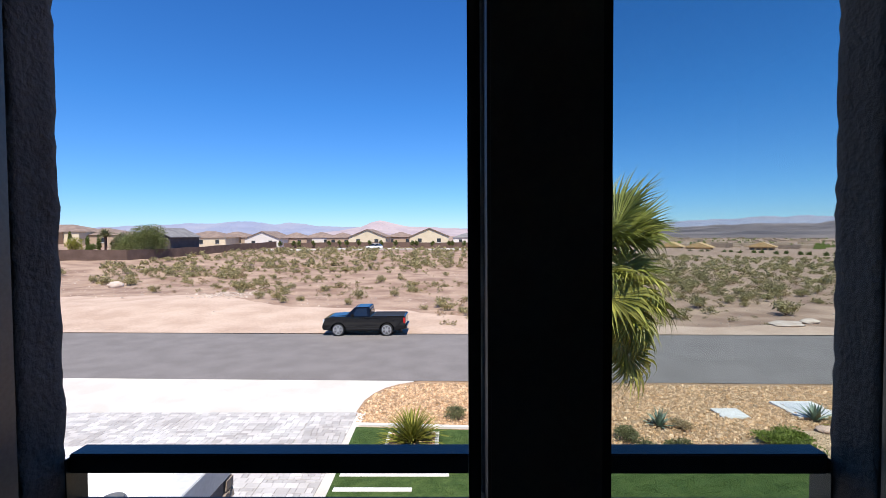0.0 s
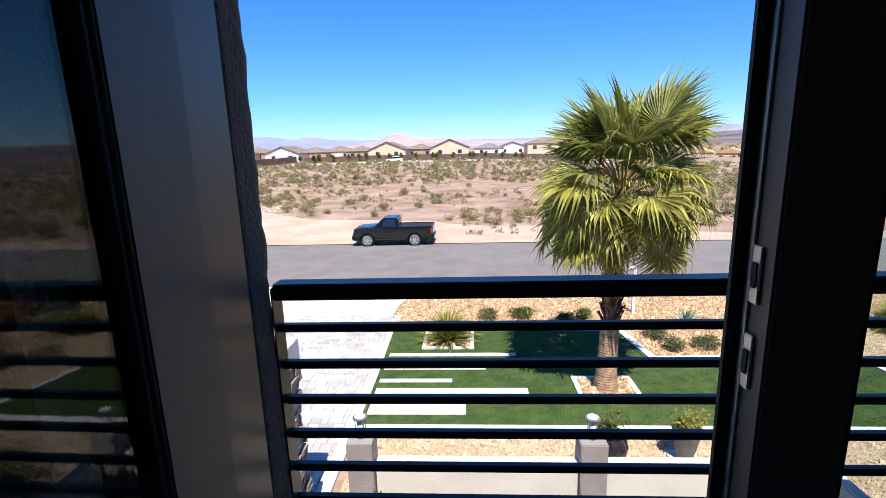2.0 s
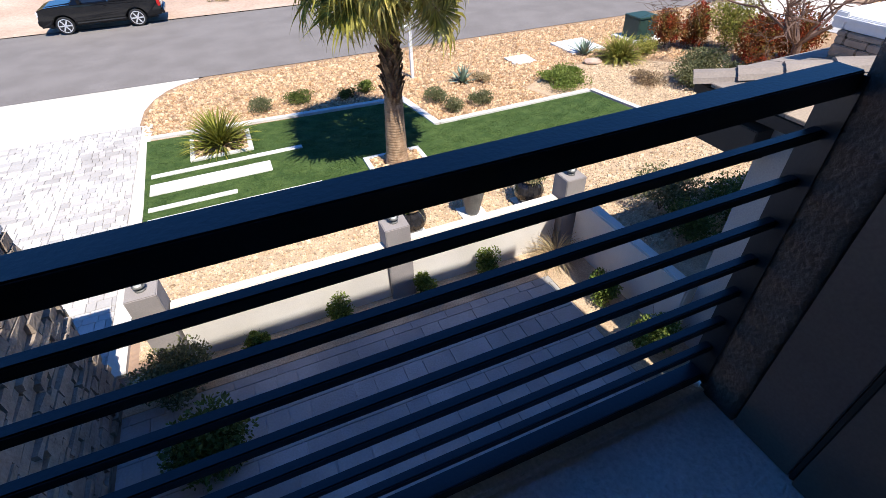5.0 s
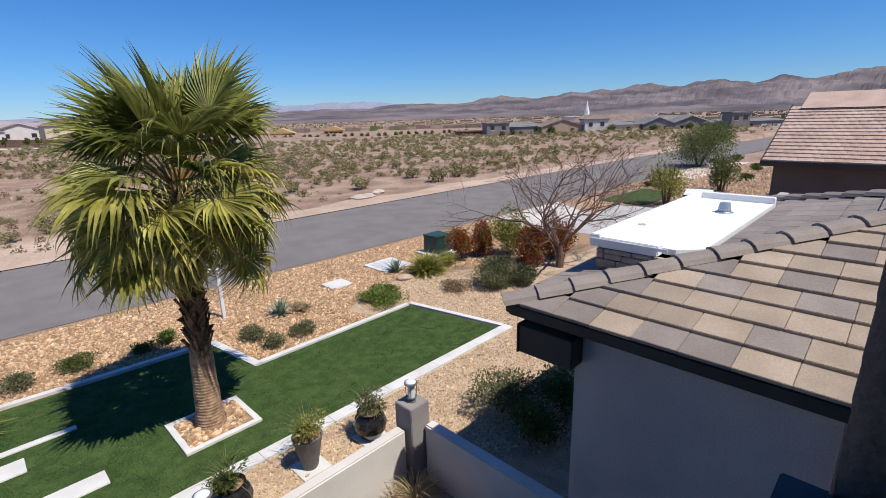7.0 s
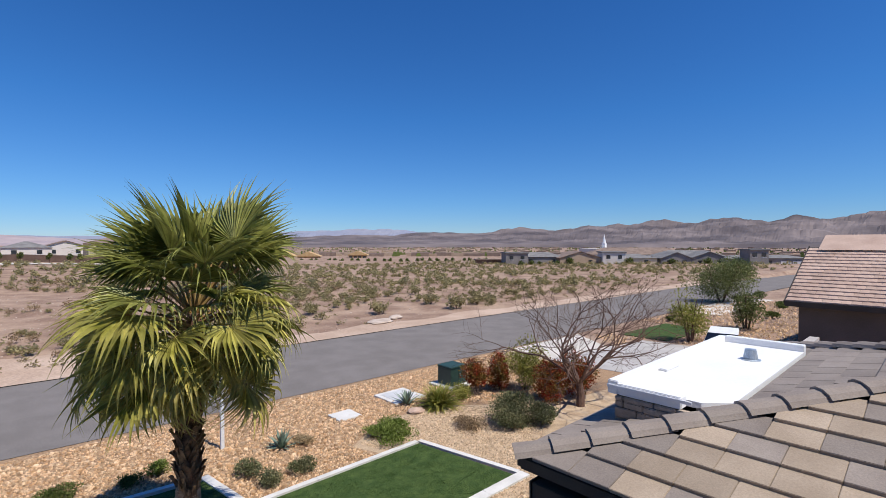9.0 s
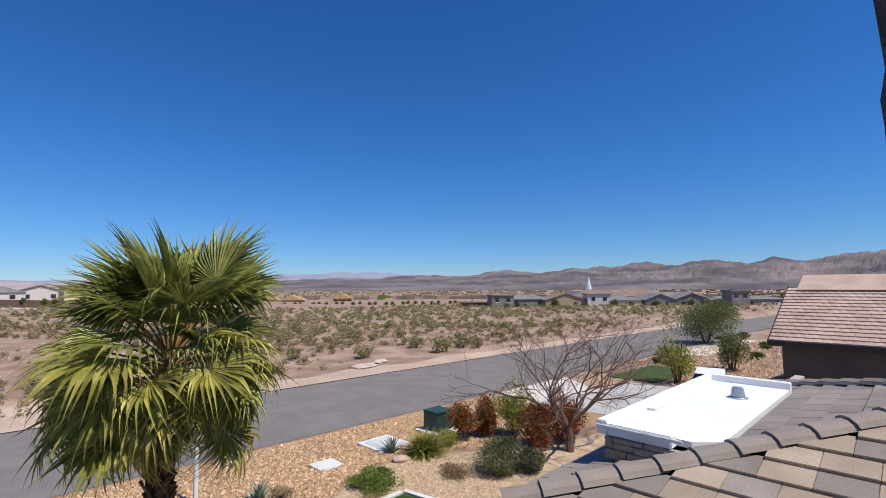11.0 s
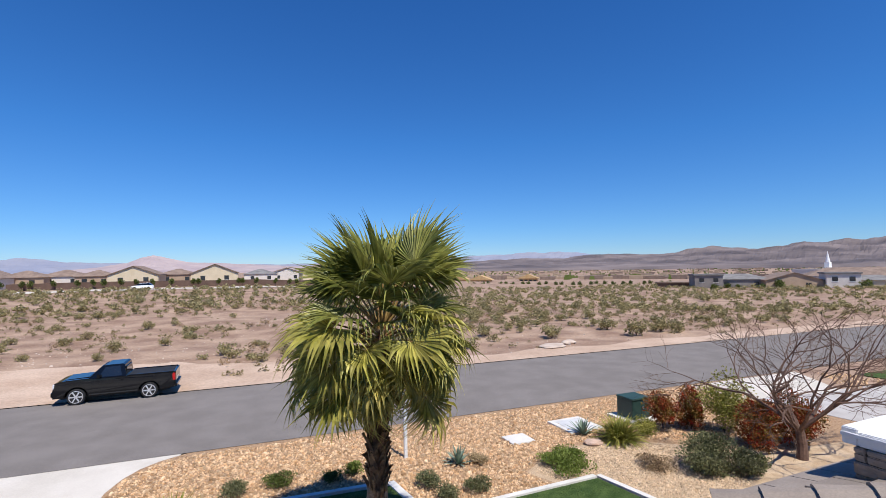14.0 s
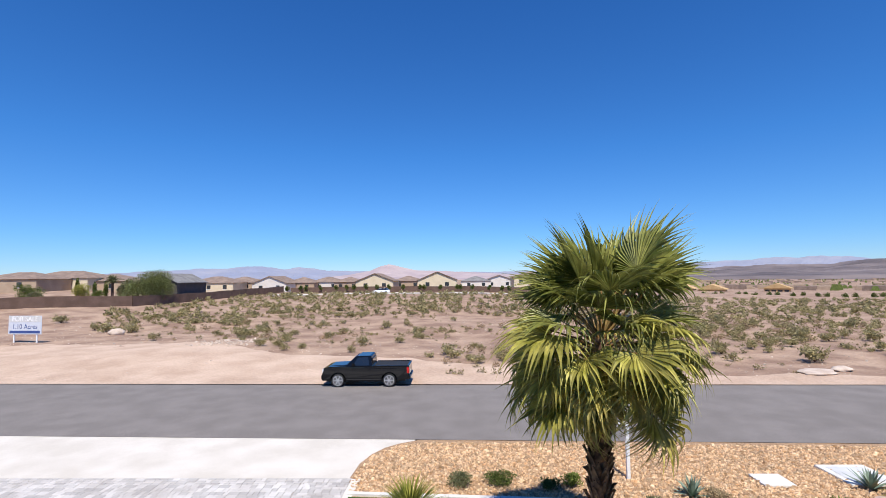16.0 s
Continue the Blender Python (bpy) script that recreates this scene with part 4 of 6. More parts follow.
def blades(n, length, spread, width, seed, droop=0.5, up=0.25, seg=4, vary=0.3, stiff=0.0):
    """A rosette or tuft of long narrow leaves from one base."""
    r = random.Random(seed)
    V, F = [], []
    for i in range(n):
        a = i * 2.39996 + r.uniform(-0.2, 0.2)
        e = up + (1.45 - up) * (i / n) ** (0.8 + stiff) + r.uniform(-0.08, 0.08)
        L = length * r.uniform(1 - vary, 1.0)
        o = len(V)
        x = z = 0.0
        el = e
        for k in range(seg + 1):
            s = k / seg
            wd = width * (1 - s) ** 0.7 * (0.6 + 0.8 * min(1, s * 3)) * 0.5 + 0.0006
            ca, sa = math.cos(a), math.sin(a)
            cx = spread * 0.2 * math.cos(e) + x
            V.append((cx * ca - wd * sa, cx * sa + wd * ca, z + wd * 0.35))
            V.append((cx * ca, cx * sa, z))
            V.append((cx * ca + wd * sa, cx * sa - wd * ca, z + wd * 0.35))
            x += L / seg * math.cos(el)
            z += L / seg * math.sin(el)
            el -= droop / seg * (1 + s)
        for k in range(seg):
            b = o + 3 * k
            F.append((b, b + 1, b + 4, b + 3))
            F.append((b + 1, b + 2, b + 5, b + 4))
    return V, F


def rosette(name, x, y, n, length, width, mat, seed, label, droop=0.3, up=0.2, category="plant", z=None, group=""):
    t = thing(name, x, y, ground_z(x, y) if z is None else z, label, category, group)
    V, F = blades(n, length, length * 0.3, width, seed, droop, up)
    raw("leaves", V, F, M[mat], t)
    return t


def build_palm(x, y):
    z0 = ground_z(x, y)
    t = thing("fan_palm", x, y, z0 + 0.04, "tall fan palm with a full green crown and ringed trunk", "palm tree")
    r = random.Random(11)
    # lower smooth ringed trunk, slightly leaning
    bm = bmesh.new()
    pts, rad = [], []
    n = 81
    for i in range(n + 1):
        s = i / n
        h = 1.72 * s
        pts.append((0.05 * s, 0.0, h))
        rad.append((0.255 - 0.055 * s + 0.045 * math.exp(-s * 9)) * (1 + (0.03, 0.012, -0.035)[i % 3]))
    tube(bm, pts, rad, 22)
    for v in bm.verts:
        v.co += Vector((noise.noise(v.co * 6), noise.noise(v.co * 6 + Vector((5, 0, 0))), 0)) * 0.012
    part("trunk", bm, M["trunk_low"], t, "tan ringed lower trunk", smooth=True)
    part("trunk_core", tube(bmesh.new(), [(0.05, 0, 1.70), (0.07, 0, 2.6), (0.17, 0, 4.85)], [0.17, 0.16, 0.11], 14), M["boot"], t)
    # old leaf bases
    k = 0
    for i in range(150):
        h = 1.5 + 2.5 * i / 150
        a = i * 2.39996 + r.uniform(-0.4, 0.4)
        ln, wd = r.uniform(0.15, 0.3), r.uniform(0.045, 0.09)
        bm = bmesh.new()
        pr = [(-wd, 0, -0.02), (wd, 0, -0.02), (wd * 0.5, 0.05, ln * 0.6), (wd * 0.25, r.uniform(0.04, 0.12), ln), (-wd * 0.25, r.uniform(0.04, 0.12), ln), (-wd * 0.5, 0.05, ln * 0.6)]
        va = [bm.verts.new(p) for p in pr]
        vb = [bm.verts.new((p[0] * 0.8, p[1] - 0.03, p[2])) for p in pr]
        bm.faces.new(va), bm.faces.new(vb[::-1])
        for q in range(6):
            bm.faces.new((va[q], vb[q], vb[(q + 1) % 6], va[(q + 1) % 6]))
        rr = 0.165 + 0.02 * r.random()
        ob = part("leaf_base", bm, M["boot"], t)
        ob.matrix_basis = Matrix.Translation((0.06 + rr * math.sin(-a) * 1.0, rr * math.cos(a), h)) @ Matrix.Rotation(a, 4, "Z") @ Matrix.Rotation(r.uniform(-0.22, 0.06), 4, "X") @ Matrix.Rotation(r.uniform(-0.3, 0.3), 4, "Y")
    # fan leaves: several shapes, shared
    def fan(seed, droop, pet, radius, bend):
        q = random.Random(seed)
        V, F = [], []
        nseg = 38
        span = radians(q.uniform(104, 128))
        skew = q.uniform(-0.2, 0.2)
        cb, sb = math.cos(bend), math.sin(bend)
        secs = ((0.03, 1.0), (0.3, 1.0), (0.56, 1.0), (0.68, 0.66), (0.8, 0.44), (0.91, 0.26), (1.02, 0.11), (1.15, 0.03))
        wave = q.uniform(0, 6.28)
        for i in range(nseg):
            th = -span + 2 * span * i / (nseg - 1) + q.uniform(-0.014, 0.014)
            dth = 2 * span / (nseg - 1)
            L = radius * (0.72 + 0.28 * math.cos(th)) * (1 + skew * math.sin(th)) * q.uniform(0.88, 1.06)
            o = len(V)
            sag = droop * q.uniform(0.5, 1.5) * (1 + 0.35 * math.sin(2.5 * th + wave))
            side = q.uniform(-0.06, 0.06)
            for sec, wf in secs:
                rr = L * sec
                half = dth * 0.52 * min(rr, 0.56 * L) * wf
                fall = max(0.0, sec - 0.45)
                zz = 0.30 * abs(math.sin(th)) * rr - 1.05 * sag * radius * fall ** 1.7
                shrink = 1 - 0.42 * min(1.6, sag) * fall
                ta = th + side * fall * 2
                lx, ly = rr * shrink * math.cos(ta), rr * shrink * math.sin(ta)
                nx, ny = -math.sin(th), math.cos(th)
                for k, up in ((-1, 0.6), (0, -0.55), (1, 0.6)):
                    px, py, pz = lx + k * nx * half, ly + k * ny * half, zz + up * half
                    V.append((pet + px * cb + pz * sb, py, -px * sb + pz * cb))
            for k in range(len(secs) - 1):
                b = o + 3 * k
                F += [(b, b + 1, b + 4, b + 3), (b + 1, b + 2, b + 5, b + 4)]
        return V, F
    def stalk(pet):
        bm = tube(bmesh.new(), [(0, 0, 0), (pet * 0.5, 0, 0.03), (pet + 0.06, 0, 0.0)], [0.03, 0.02, 0.012], 5)
        me = bpy.data.meshes.new("stalk")
        bm.to_mesh(me)
        bm.free()
        me.materials.append(M["petiole"])
        return me
    kinds = []
    for j, (droop, pet, radius, bend, mat) in enumerate(((0.28, 1.2, 1.2, 0.10, "palm_young"), (0.6, 1.25, 1.12, 0.30, "palm_young"), (0.85, 1.22, 1.08, 0.42, "palm"), (0.95, 1.1, 1.08, 0.45, "palm"), (1.0, 0.95, 1.08, 0.35, "palm_old"))):
        for k in (1, 2, 3):
            pk = pet * (0.64 + 0.16 * k)
            V, F = fan(j * 10 + k, droop, pk, radius * (0.92 + 0.05 * k), bend)
            me = bpy.data.meshes.new("fan_leaf")
            me.from_pydata(V, [], F)
            me.materials.append(M[mat])
            kinds.append((me, stalk(pk)))
    def frond(direction, kind, hub, turn, sc):
        """One leaf on its stalk; its face is turned part of the way towards the sun."""
        X = direction.normalized()
        Z = (Vector((0, 0, 1)) - X * X.z + Vector((-X.x, -X.y, 0)) * 0.02).normalized()
        Y = Z.cross(X)
        roll = max(-1.3, min(1.3, -math.atan2(SUN_DIR.dot(Y), SUN_DIR.dot(Z)))) * 0.6 + turn
        base = Matrix((X, Y, Z)).transposed().to_4x4()
        me, pm = kinds[kind]
        ob = new("frond", me)
        ob.parent, ob.matrix_basis = t, Matrix.Translation(hub) @ base @ Matrix.Rotation(roll, 4, "X") @ Matrix.Scale(sc, 4)
        new("stalk", pm).parent = ob
    # upright young leaves in two tufts with a gap between them
    for k, (east, north) in enumerate(((-26, 8), (-18, -14), (-11, 14), (-4, -10), (3, 18), (20, 10), (27, -12), (33, 12), (-42, -8), (44, -4), (-34, 20), (38, 22))):
        d = Vector((0, 0, 1)) + math.tan(radians(east)) * Vector((0.968, -0.251, 0)) + math.tan(radians(north)) * Vector((0.251, 0.968, 0))
        frond(d, (1 + r.randrange(2)) + (3 if abs(east) > 40 else 0), Vector((0.17, 0, 4.82)), r.uniform(-0.4, 0.4), r.uniform(0.98, 1.06) * (1.12 if east > 10 else 1))
    nl = 56
    for i in range(nl):
        s = i / (nl - 1)                              # 0 at the top of the crown, 1 lowest
        a = i * 2.39996 + r.uniform(-0.35, 0.35)
        el = radians(50 - 92 * s ** 0.95 + r.uniform(-8, 8))
        j = max(1, min(4, int(1 + s * 3.6 + r.uniform(-0.3, 0.4))))
        d = Vector((math.cos(a) * math.cos(el), math.sin(a) * math.cos(el), math.sin(el)))
        frond(d, 3 * j + r.randrange(3), Vector((0.17, 0, 4.82 - 0.62 * s)), r.uniform(-0.55, 0.55), r.uniform(0.93, 1.1))
    return t


build_palm(3.62, 11.42)


def build_truck(x, y, z):
    """Single cab pickup, nose towards -x; local x along the length from nose (0) to tail (5.2)."""
    t = thing("pickup_truck", x, y, z, "black single cab pickup truck parked facing along the street", "pickup truck")
    W = 0.97
    def wheel_arc(cx, r, z_lo):
        return [(cx + r * math.cos(a), 0.36 + r * math.sin(a)) for a in np.linspace(math.pi, 0, 11) if 0.36 + r * math.sin(a) >= z_lo]
    fx, rxx, ra = 0.98, 4.0, 0.47
    def tapered(outline, w_lo, w_hi, z_lo, z_hi, nm, mat, lab="", bev=0.0):
        bm = bmesh.new()
        prism(bm, outline, "y", -1, 1)
        for v in bm.verts:
            s = max(0, min(1, (v.co.z - z_lo) / (z_hi - z_lo)))
            v.co.y *= w_lo + (w_hi - w_lo) * s
        if bev:
            es = [e for e in bm.edges if abs(e.verts[0].co.y - e.verts[1].co.y) < 0.05 or abs(e.verts[0].co.y) * 0 > 1]
            bmesh.ops.bevel(bm, geom=es, offset=bev, segments=2, affect="EDGES")
        return part(nm, bm, M[mat], t, lab)
    # lower body with wheel openings
    low = [(0.06, 0.36)] + wheel_arc(fx, ra, 0.36) + wheel_arc(rxx, ra, 0.36) + [(5.12, 0.42), (5.14, 1.0)]
    front = [(2.02, 1.14), (1.2, 1.19), (0.40, 1.15), (0.12, 1.07), (0.04, 0.72)]
    tapered(low + [(5.12, 1.17), (2.02, 1.17)] + front[1:], W, W - 0.05, 0.4, 1.17, "body", "paint", "glossy black body", 0.03)
    # cab
    cab = [(1.42, 1.15), (1.98, 1.70), (2.10, 1.75), (2.82, 1.765), (2.93, 1.71), (3.0, 1.16)]
    tapered(cab, W - 0.06, 0.72, 1.16, 1.76, "cab", "paint", "glossy black cab", 0.02)
    # hood dome
    tapered([(0.32, 1.10), (0.47, 1.17), (1.35, 1.22), (1.55, 1.21), (1.55, 1.1)], 0.66, 0.6, 1.08, 1.21, "hood", "paint", "", 0.015)
    # glass
    for s in (-1, 1):
        bm = bmesh.new()
        q = [(1.86, 1.22), (2.12, 1.66), (2.73, 1.68), (2.82, 1.22)]
        def wy(zv):
            return s * ((W - 0.06) + (0.72 - W + 0.06) * (zv - 1.16) / 0.6 + 0.006)
        vs = [bm.verts.new((px, wy(pz), pz)) for px, pz in q]
        vs2 = [bm.verts.new((px, wy(pz) - s * 0.02, pz)) for px, pz in q]
        bm.faces.new(vs), bm.faces.new(vs2[::-1])
        for k in range(4):
            bm.faces.new((vs[k], vs2[k], vs2[(k + 1) % 4], vs[(k + 1) % 4]))
        part("side_window", bm, M["carglass"], t, "dark tinted side window")
        mir = part("mirror", B(1.82, min(s * 0.95, s * 1.1), 1.2, 1.96, max(s * 0.95, s * 1.1), 1.38, 0.02), M["paint"], t)
        part("door_handle", B(2.78, min(s * 0.955, s * 0.98), 1.0, 2.92, max(s * 0.955, s * 0.98), 1.03, 0.008), M["paint"], t)
        part("tail_light", B(5.03, min(s * 0.9, s * 0.955), 0.76, 5.16, max(s * 0.9, s * 0.955), 1.12, 0.015), M["tail"], t, "red tail light")
        part("headlight", B(0.045, min(s * 0.6, s * 0.925), 0.80, 0.26, max(s * 0.6, s * 0.945), 1.04, 0.03), M["headlight"], t, "clear headlight")
        part("bed_side", B(3.04, min(s * 0.84, s * 0.92), 1.15, 5.1, max(s * 0.84, s * 0.92), 1.215, 0.015), M["paint"], t)
        part("sill_trim", B(1.5, min(s * 0.955, s * 0.975), 0.40, 3.5, max(s * 0.955, s * 0.975), 0.46, 0.006), M["rubber"], t)
    bm = bmesh.new()
    ws = [bm.verts.new(p) for p in ((1.47, -0.80, 1.195), (1.47, 0.80, 1.195), (1.98, 0.68, 1.695), (1.98, -0.68, 1.695))]
    r_ = bmesh.ops.extrude_face_region(bm, geom=[bm.faces.new(ws)])
    bmesh.ops.translate(bm, vec=(-0.02, 0, 0.02), verts=[v for v in r_["geom"] if isinstance(v, bmesh.types.BMVert)])
    bmesh.ops.recalc_face_normals(bm, faces=bm.faces)
    part("windscreen", bm, M["carglass"], t, "dark windscreen")
    part("rear_window", B(2.94, -0.6, 1.28, 3.0, 0.6, 1.6, 0.01), M["carglass"], t)
    part("truck_bed", B(3.06, -0.82, 0.75, 5.05, 0.82, 1.176), M["rubber"], t, "black bed liner")
    for cx in (fx, rxx):
        bm = bmesh.new()
        ring = [(cx + 0.475 * math.cos(a), 0.36 + 0.475 * math.sin(a)) for a in np.linspace(math.pi, 0, 13)]
        prism(bm, ring, "y", -0.62, 0.62)
        part("wheel_well", bm, M["rubber"], t, "dark wheel well")
        part("axle", tube(bmesh.new(), [(cx, -0.8, 0.36), (cx, 0.8, 0.36)], [0.06, 0.06], 8), M["rubber"], t)
    part("underbody", B(0.3, -0.7, 0.26, 4.9, 0.7, 0.42), M["rubber"], t, "dark underbody")
    part("tailgate", B(5.1, -0.9, 0.62, 5.17, 0.9, 1.2, 0.02), M["paint"], t)
    part("front_bumper", B(-0.02, -0.94, 0.42, 0.2, 0.94, 0.68, 0.04), M["paint"], t)
    part("rear_bumper", B(5.1, -0.92, 0.42, 5.25, 0.92, 0.6, 0.03), M["paint"], t)
    part("grille", B(-0.005, -0.58, 0.7, 0.09, 0.58, 0.93, 0.02), M["rubber"], t)
    part("licence_plate", B(5.172, -0.15, 0.68, 5.18, 0.15, 0.83), M["whitepaint"], t)
    for cx in (fx, rxx):
        for s in (-1, 1):
            c = (cx, s * 0.86, 0.37)
            bm = bmesh.new()
            prof = [(0.28, -0.12), (0.35, -0.12), (0.37, -0.08), (0.37, 0.08), (0.35, 0.12), (0.28, 0.12)]
            lathe(bm, [(a, b) for a, b in prof], 28)
            wh = part("tyre", bm, M["rubber"], t, "black low profile tyre")
            wh.matrix_basis = pose(*c, 90, 0, 0)
            bm = bmesh.new()
            tube(bm, [(0, 0, -0.125), (0, 0, -0.1)], [0.262, 0.262], 24)
            rim = part("rim_ring", lathe(bmesh.new(), [(0.292, -0.126), (0.292, 0.126), (0.262, 0.128), (0.25, 0.06), (0.25, -0.06), (0.262, -0.128)], 28), M["chrome"], wh, "bright alloy rim")
            bm.free()
            for k in range(6):
                a = k * math.pi / 3
                bmx = B(0.04, -0.038, -0.122, 0.262, 0.038, 0.122, 0.01)
                bmesh.ops.rotate(bmx, cent=(0, 0, 0), matrix=Matrix.Rotation(a, 3, "Z"), verts=bmx.verts)
                part("spoke", bmx, M["chrome"], wh)
            part("hub_cap", lathe(bmesh.new(), [(0.07, -0.124), (0.07, 0.124)], 16), M["chrome"], wh)
    return t


build_truck(-7.08, 31.15, ground_z(-5, 30.5) + 0.02)


# ---- paving pieces ----
def paver_field(name, x0, y0, x1, y1, rows_h, lengths, lift, mat, label, parent=None, as_parts=False, seed=1, angle=None):
    r = random.Random(seed)
    V, F = [], []
    protos = {}
    y = y0
    while y < y1 - 0.02:
        h = min(r.choice(rows_h), y1 - y)
        x = x0 - r.uniform(0, lengths[-1])
        while x < x1:
            ln = r.choice(lengths)
            a, b = max(x, x0), min(x + ln, x1)
            x += ln
            if b - a < 0.05:
                continue
            g = 0.004
            zt = ground_z((a + b) / 2, y) + lift + r.uniform(-0.003, 0.003)
            if as_parts:
                key = (round(b - a, 2), round(h, 2))
                if key not in protos:
                    bm = B(g, g, -0.05, key[0] - g, key[1] - g, 0, 0.005)
                    me = bpy.data.meshes.new("paver")
                    bm.to_mesh(me)
                    bm.free()
                    me.materials.append(mat)
                    protos[key] = me
                ob = new("paver", protos[key])
                ob.parent = parent
                ob.matrix_parent_inverse = parent.matrix_basis.inverted()
                ob.matrix_basis = pose(a, y, zt)
            else:
                o = len(V)
                c = 0.008
                V += [(a + g, y + g, zt - 0.012), (b - g, y + g, zt - 0.012), (b - g, y + h - g, zt - 0.012), (a + g, y + h - g, zt - 0.012),
                      (a + g + c, y + g + c, zt), (b - g - c, y + g + c, zt), (b - g - c, y + h - g - c, zt), (a + g + c, y + h - g - c, zt)]
                F += [tuple(o + i for i in f) for f in ((4, 5, 6, 7), (0, 1, 5, 4), (1, 2, 6, 5), (2, 3, 7, 6), (3, 0, 4, 7))]
        y += h
    if not as_parts:
        ob = raw(name, V, F, mat, parent, label)
        ob["kind"] = "stuff"
        return ob


drive = sheet("driveway", [(-30, 7.3), (-2.08, 7.3), (-2.2, 16.4), (-2.42, 17.1), (-30, 17.1)], -0.012, M["joint"], "driveway of pale grey and tan concrete pavers", "driveway")
paver_field("driveway_pavers", -20, 7.32, -3.8, 17.08, (0.16, 0.24), (0.16, 0.24, 0.32), 0.004, M["paver"], "mixed pale grey and tan pavers", drive, seed=4)
paver_field("paver", -3.8, 7.32, -2.34, 17.08, (0.16, 0.24), (0.16, 0.24, 0.32), 0.004, M["paver_piece"], "", drive, as_parts=True, seed=5)
bd = tagged(part("paver_border", B(-2.33, 7.3, -0.2, -2.06, 17.0, -0.02), M["concrete"]), "pale concrete border of the driveway", "border", kind="structure")
for v in bd.data.vertices:
    v.co.z = ground_z(0, v.co.y) + (0.012 if v.co.z > -0.1 else -0.1)
court = sheet("courtyard", [(-2.05, 2.1), (4.72, 2.1), (4.72, 6.5), (-2.05, 6.5)], -0.012, M["paver2"], "courtyard floor of blue-grey pavers", "pavement")
paver_field("courtyard_pavers", -2.04, 2.12, 4.7, 6.48, (0.3, 0.3, 0.45), (0.3, 0.45, 0.6), 0.008, M["paver2"], "", court, as_parts=True, seed=8)
sheet("courtyard_gravel", [(-2.05, 6.5), (4.72, 6.5), (4.72, 2.1), (5.7, 2.1), (5.55, 7.2), (-1.0, 7.2), (-2.0, 7.2)], 0.0, M["gravel"], "fine tan gravel strip along the courtyard wall", "gravel bed")


def scatter_stones(name, inside, n, box_, size, mat, label, seed):
    """Loose stones, each an uneven lump of a few faces."""
    r = np.random.default_rng(seed)
    V, F = [], []
    x0, y0, x1, y1 = box_
    done = 0
    while done < n:
        x, y = r.uniform(x0, x1), r.uniform(y0, y1)
        if not inside(x, y):
            continue
        s = size * r.uniform(0.55, 1.5) * (2.0 if r.random() < 0.03 else 1)
        z = ground_z(x, y)
        o = len(V)
        a0 = r.uniform(0, 6.28)
        k = 5
        el = r.uniform(0.4, 0.95)
        for j in range(k):
            a = a0 + j * 6.283 / k + r.uniform(-0.3, 0.3)
            q = s * r.uniform(0.7, 1.1)
            V.append((x + q * math.cos(a), y + q * el * math.sin(a), z - 0.01))
        for j in range(k):
            a = a0 + j * 6.283 / k + r.uniform(-0.3, 0.3)
            q = s * r.uniform(0.4, 0.75)
            V.append((x + q * math.cos(a), y + q * el * math.sin(a), z + s * r.uniform(0.45, 0.85)))
        for j in range(k):
            F.append((o + j, o + (j + 1) % k, o + k + (j + 1) % k, o + k + j))
        F.append(tuple(o + k + j for j in range(k)))
        done += 1
    ob = raw(name, V, F, mat)
    return tagged(ob, label, "stones", kind="stuff")


def in_poly(poly):
    def f(x, y):
        c = False
        n = len(poly)
        for i in range(n):
            (xa, ya), (xb, yb) = poly[i], poly[(i + 1) % n]
            if (ya > y) != (yb > y) and x < (xb - xa) * (y - ya) / (yb - ya) + xa:
                c = not c
        return c
    return f


rock_poly = [(-2.2, 16.05), (5.1, 15.6), (5.55, 13.4), (9.2, 13.4), (9.0, 14.5), (11, 15.8), (13.6, 15.5), (17, 13), (22, 12.5), (23, 19.6), (0, 20.4), (-1.2, 20.2), (-2.1, 19.0), (-2.35, 17)]
scatter_stones("rock_mulch", in_poly(rock_poly), 30000, (-2.4, 13.3, 23, 20.5), 0.039, M["rock_piece"], "loose tan and brown crushed rock", 21)
for px0, py0, px1, py1, sd in ((3.06, 10.89, 4.27, 11.95, 22), (-0.92, 14.03, 0.37, 15.12, 23)):
    ob = scatter_stones("planter_stones", lambda x, y: True, 260, (px0, py0, px1, py1), 0.06, M["rock_piece"], "loose brown rock filling a planter", sd)
    ob.location.z = 0.05
gp = [(-1.9, 7.5), (5.2, 7.5), (6, 7.0), (8, 5.5), (13, 6), (14, 11), (16.5, 12.4), (13.6, 15.0), (11.0, 15.4), (9.3, 14.4), (9.6, 13.45), (10.9, 13.45), (11.5, 9.6), (-1.9, 9.55)]
scatter_stones("gravel_stones", in_poly(gp), 26000, (-1.9, 5.5, 17, 15.5), 0.024, M["gravel_piece"], "loose fine tan gravel", 24)

scatter_stones("yard_rock", in_poly([(24.5, 7), (60, 6.5), (60, 18.2), (38.6, 19), (38.4, 13.6), (31.7, 14), (31.7, 17.6), (30.5, 18.8), (28, 15.6), (31.6, 15.4), (31.8, 9), (24.5, 9)]), 5000, (24, 6, 60, 19), 0.08, M["rock_piece"], "loose brown rock on the neighbouring yard", 27)

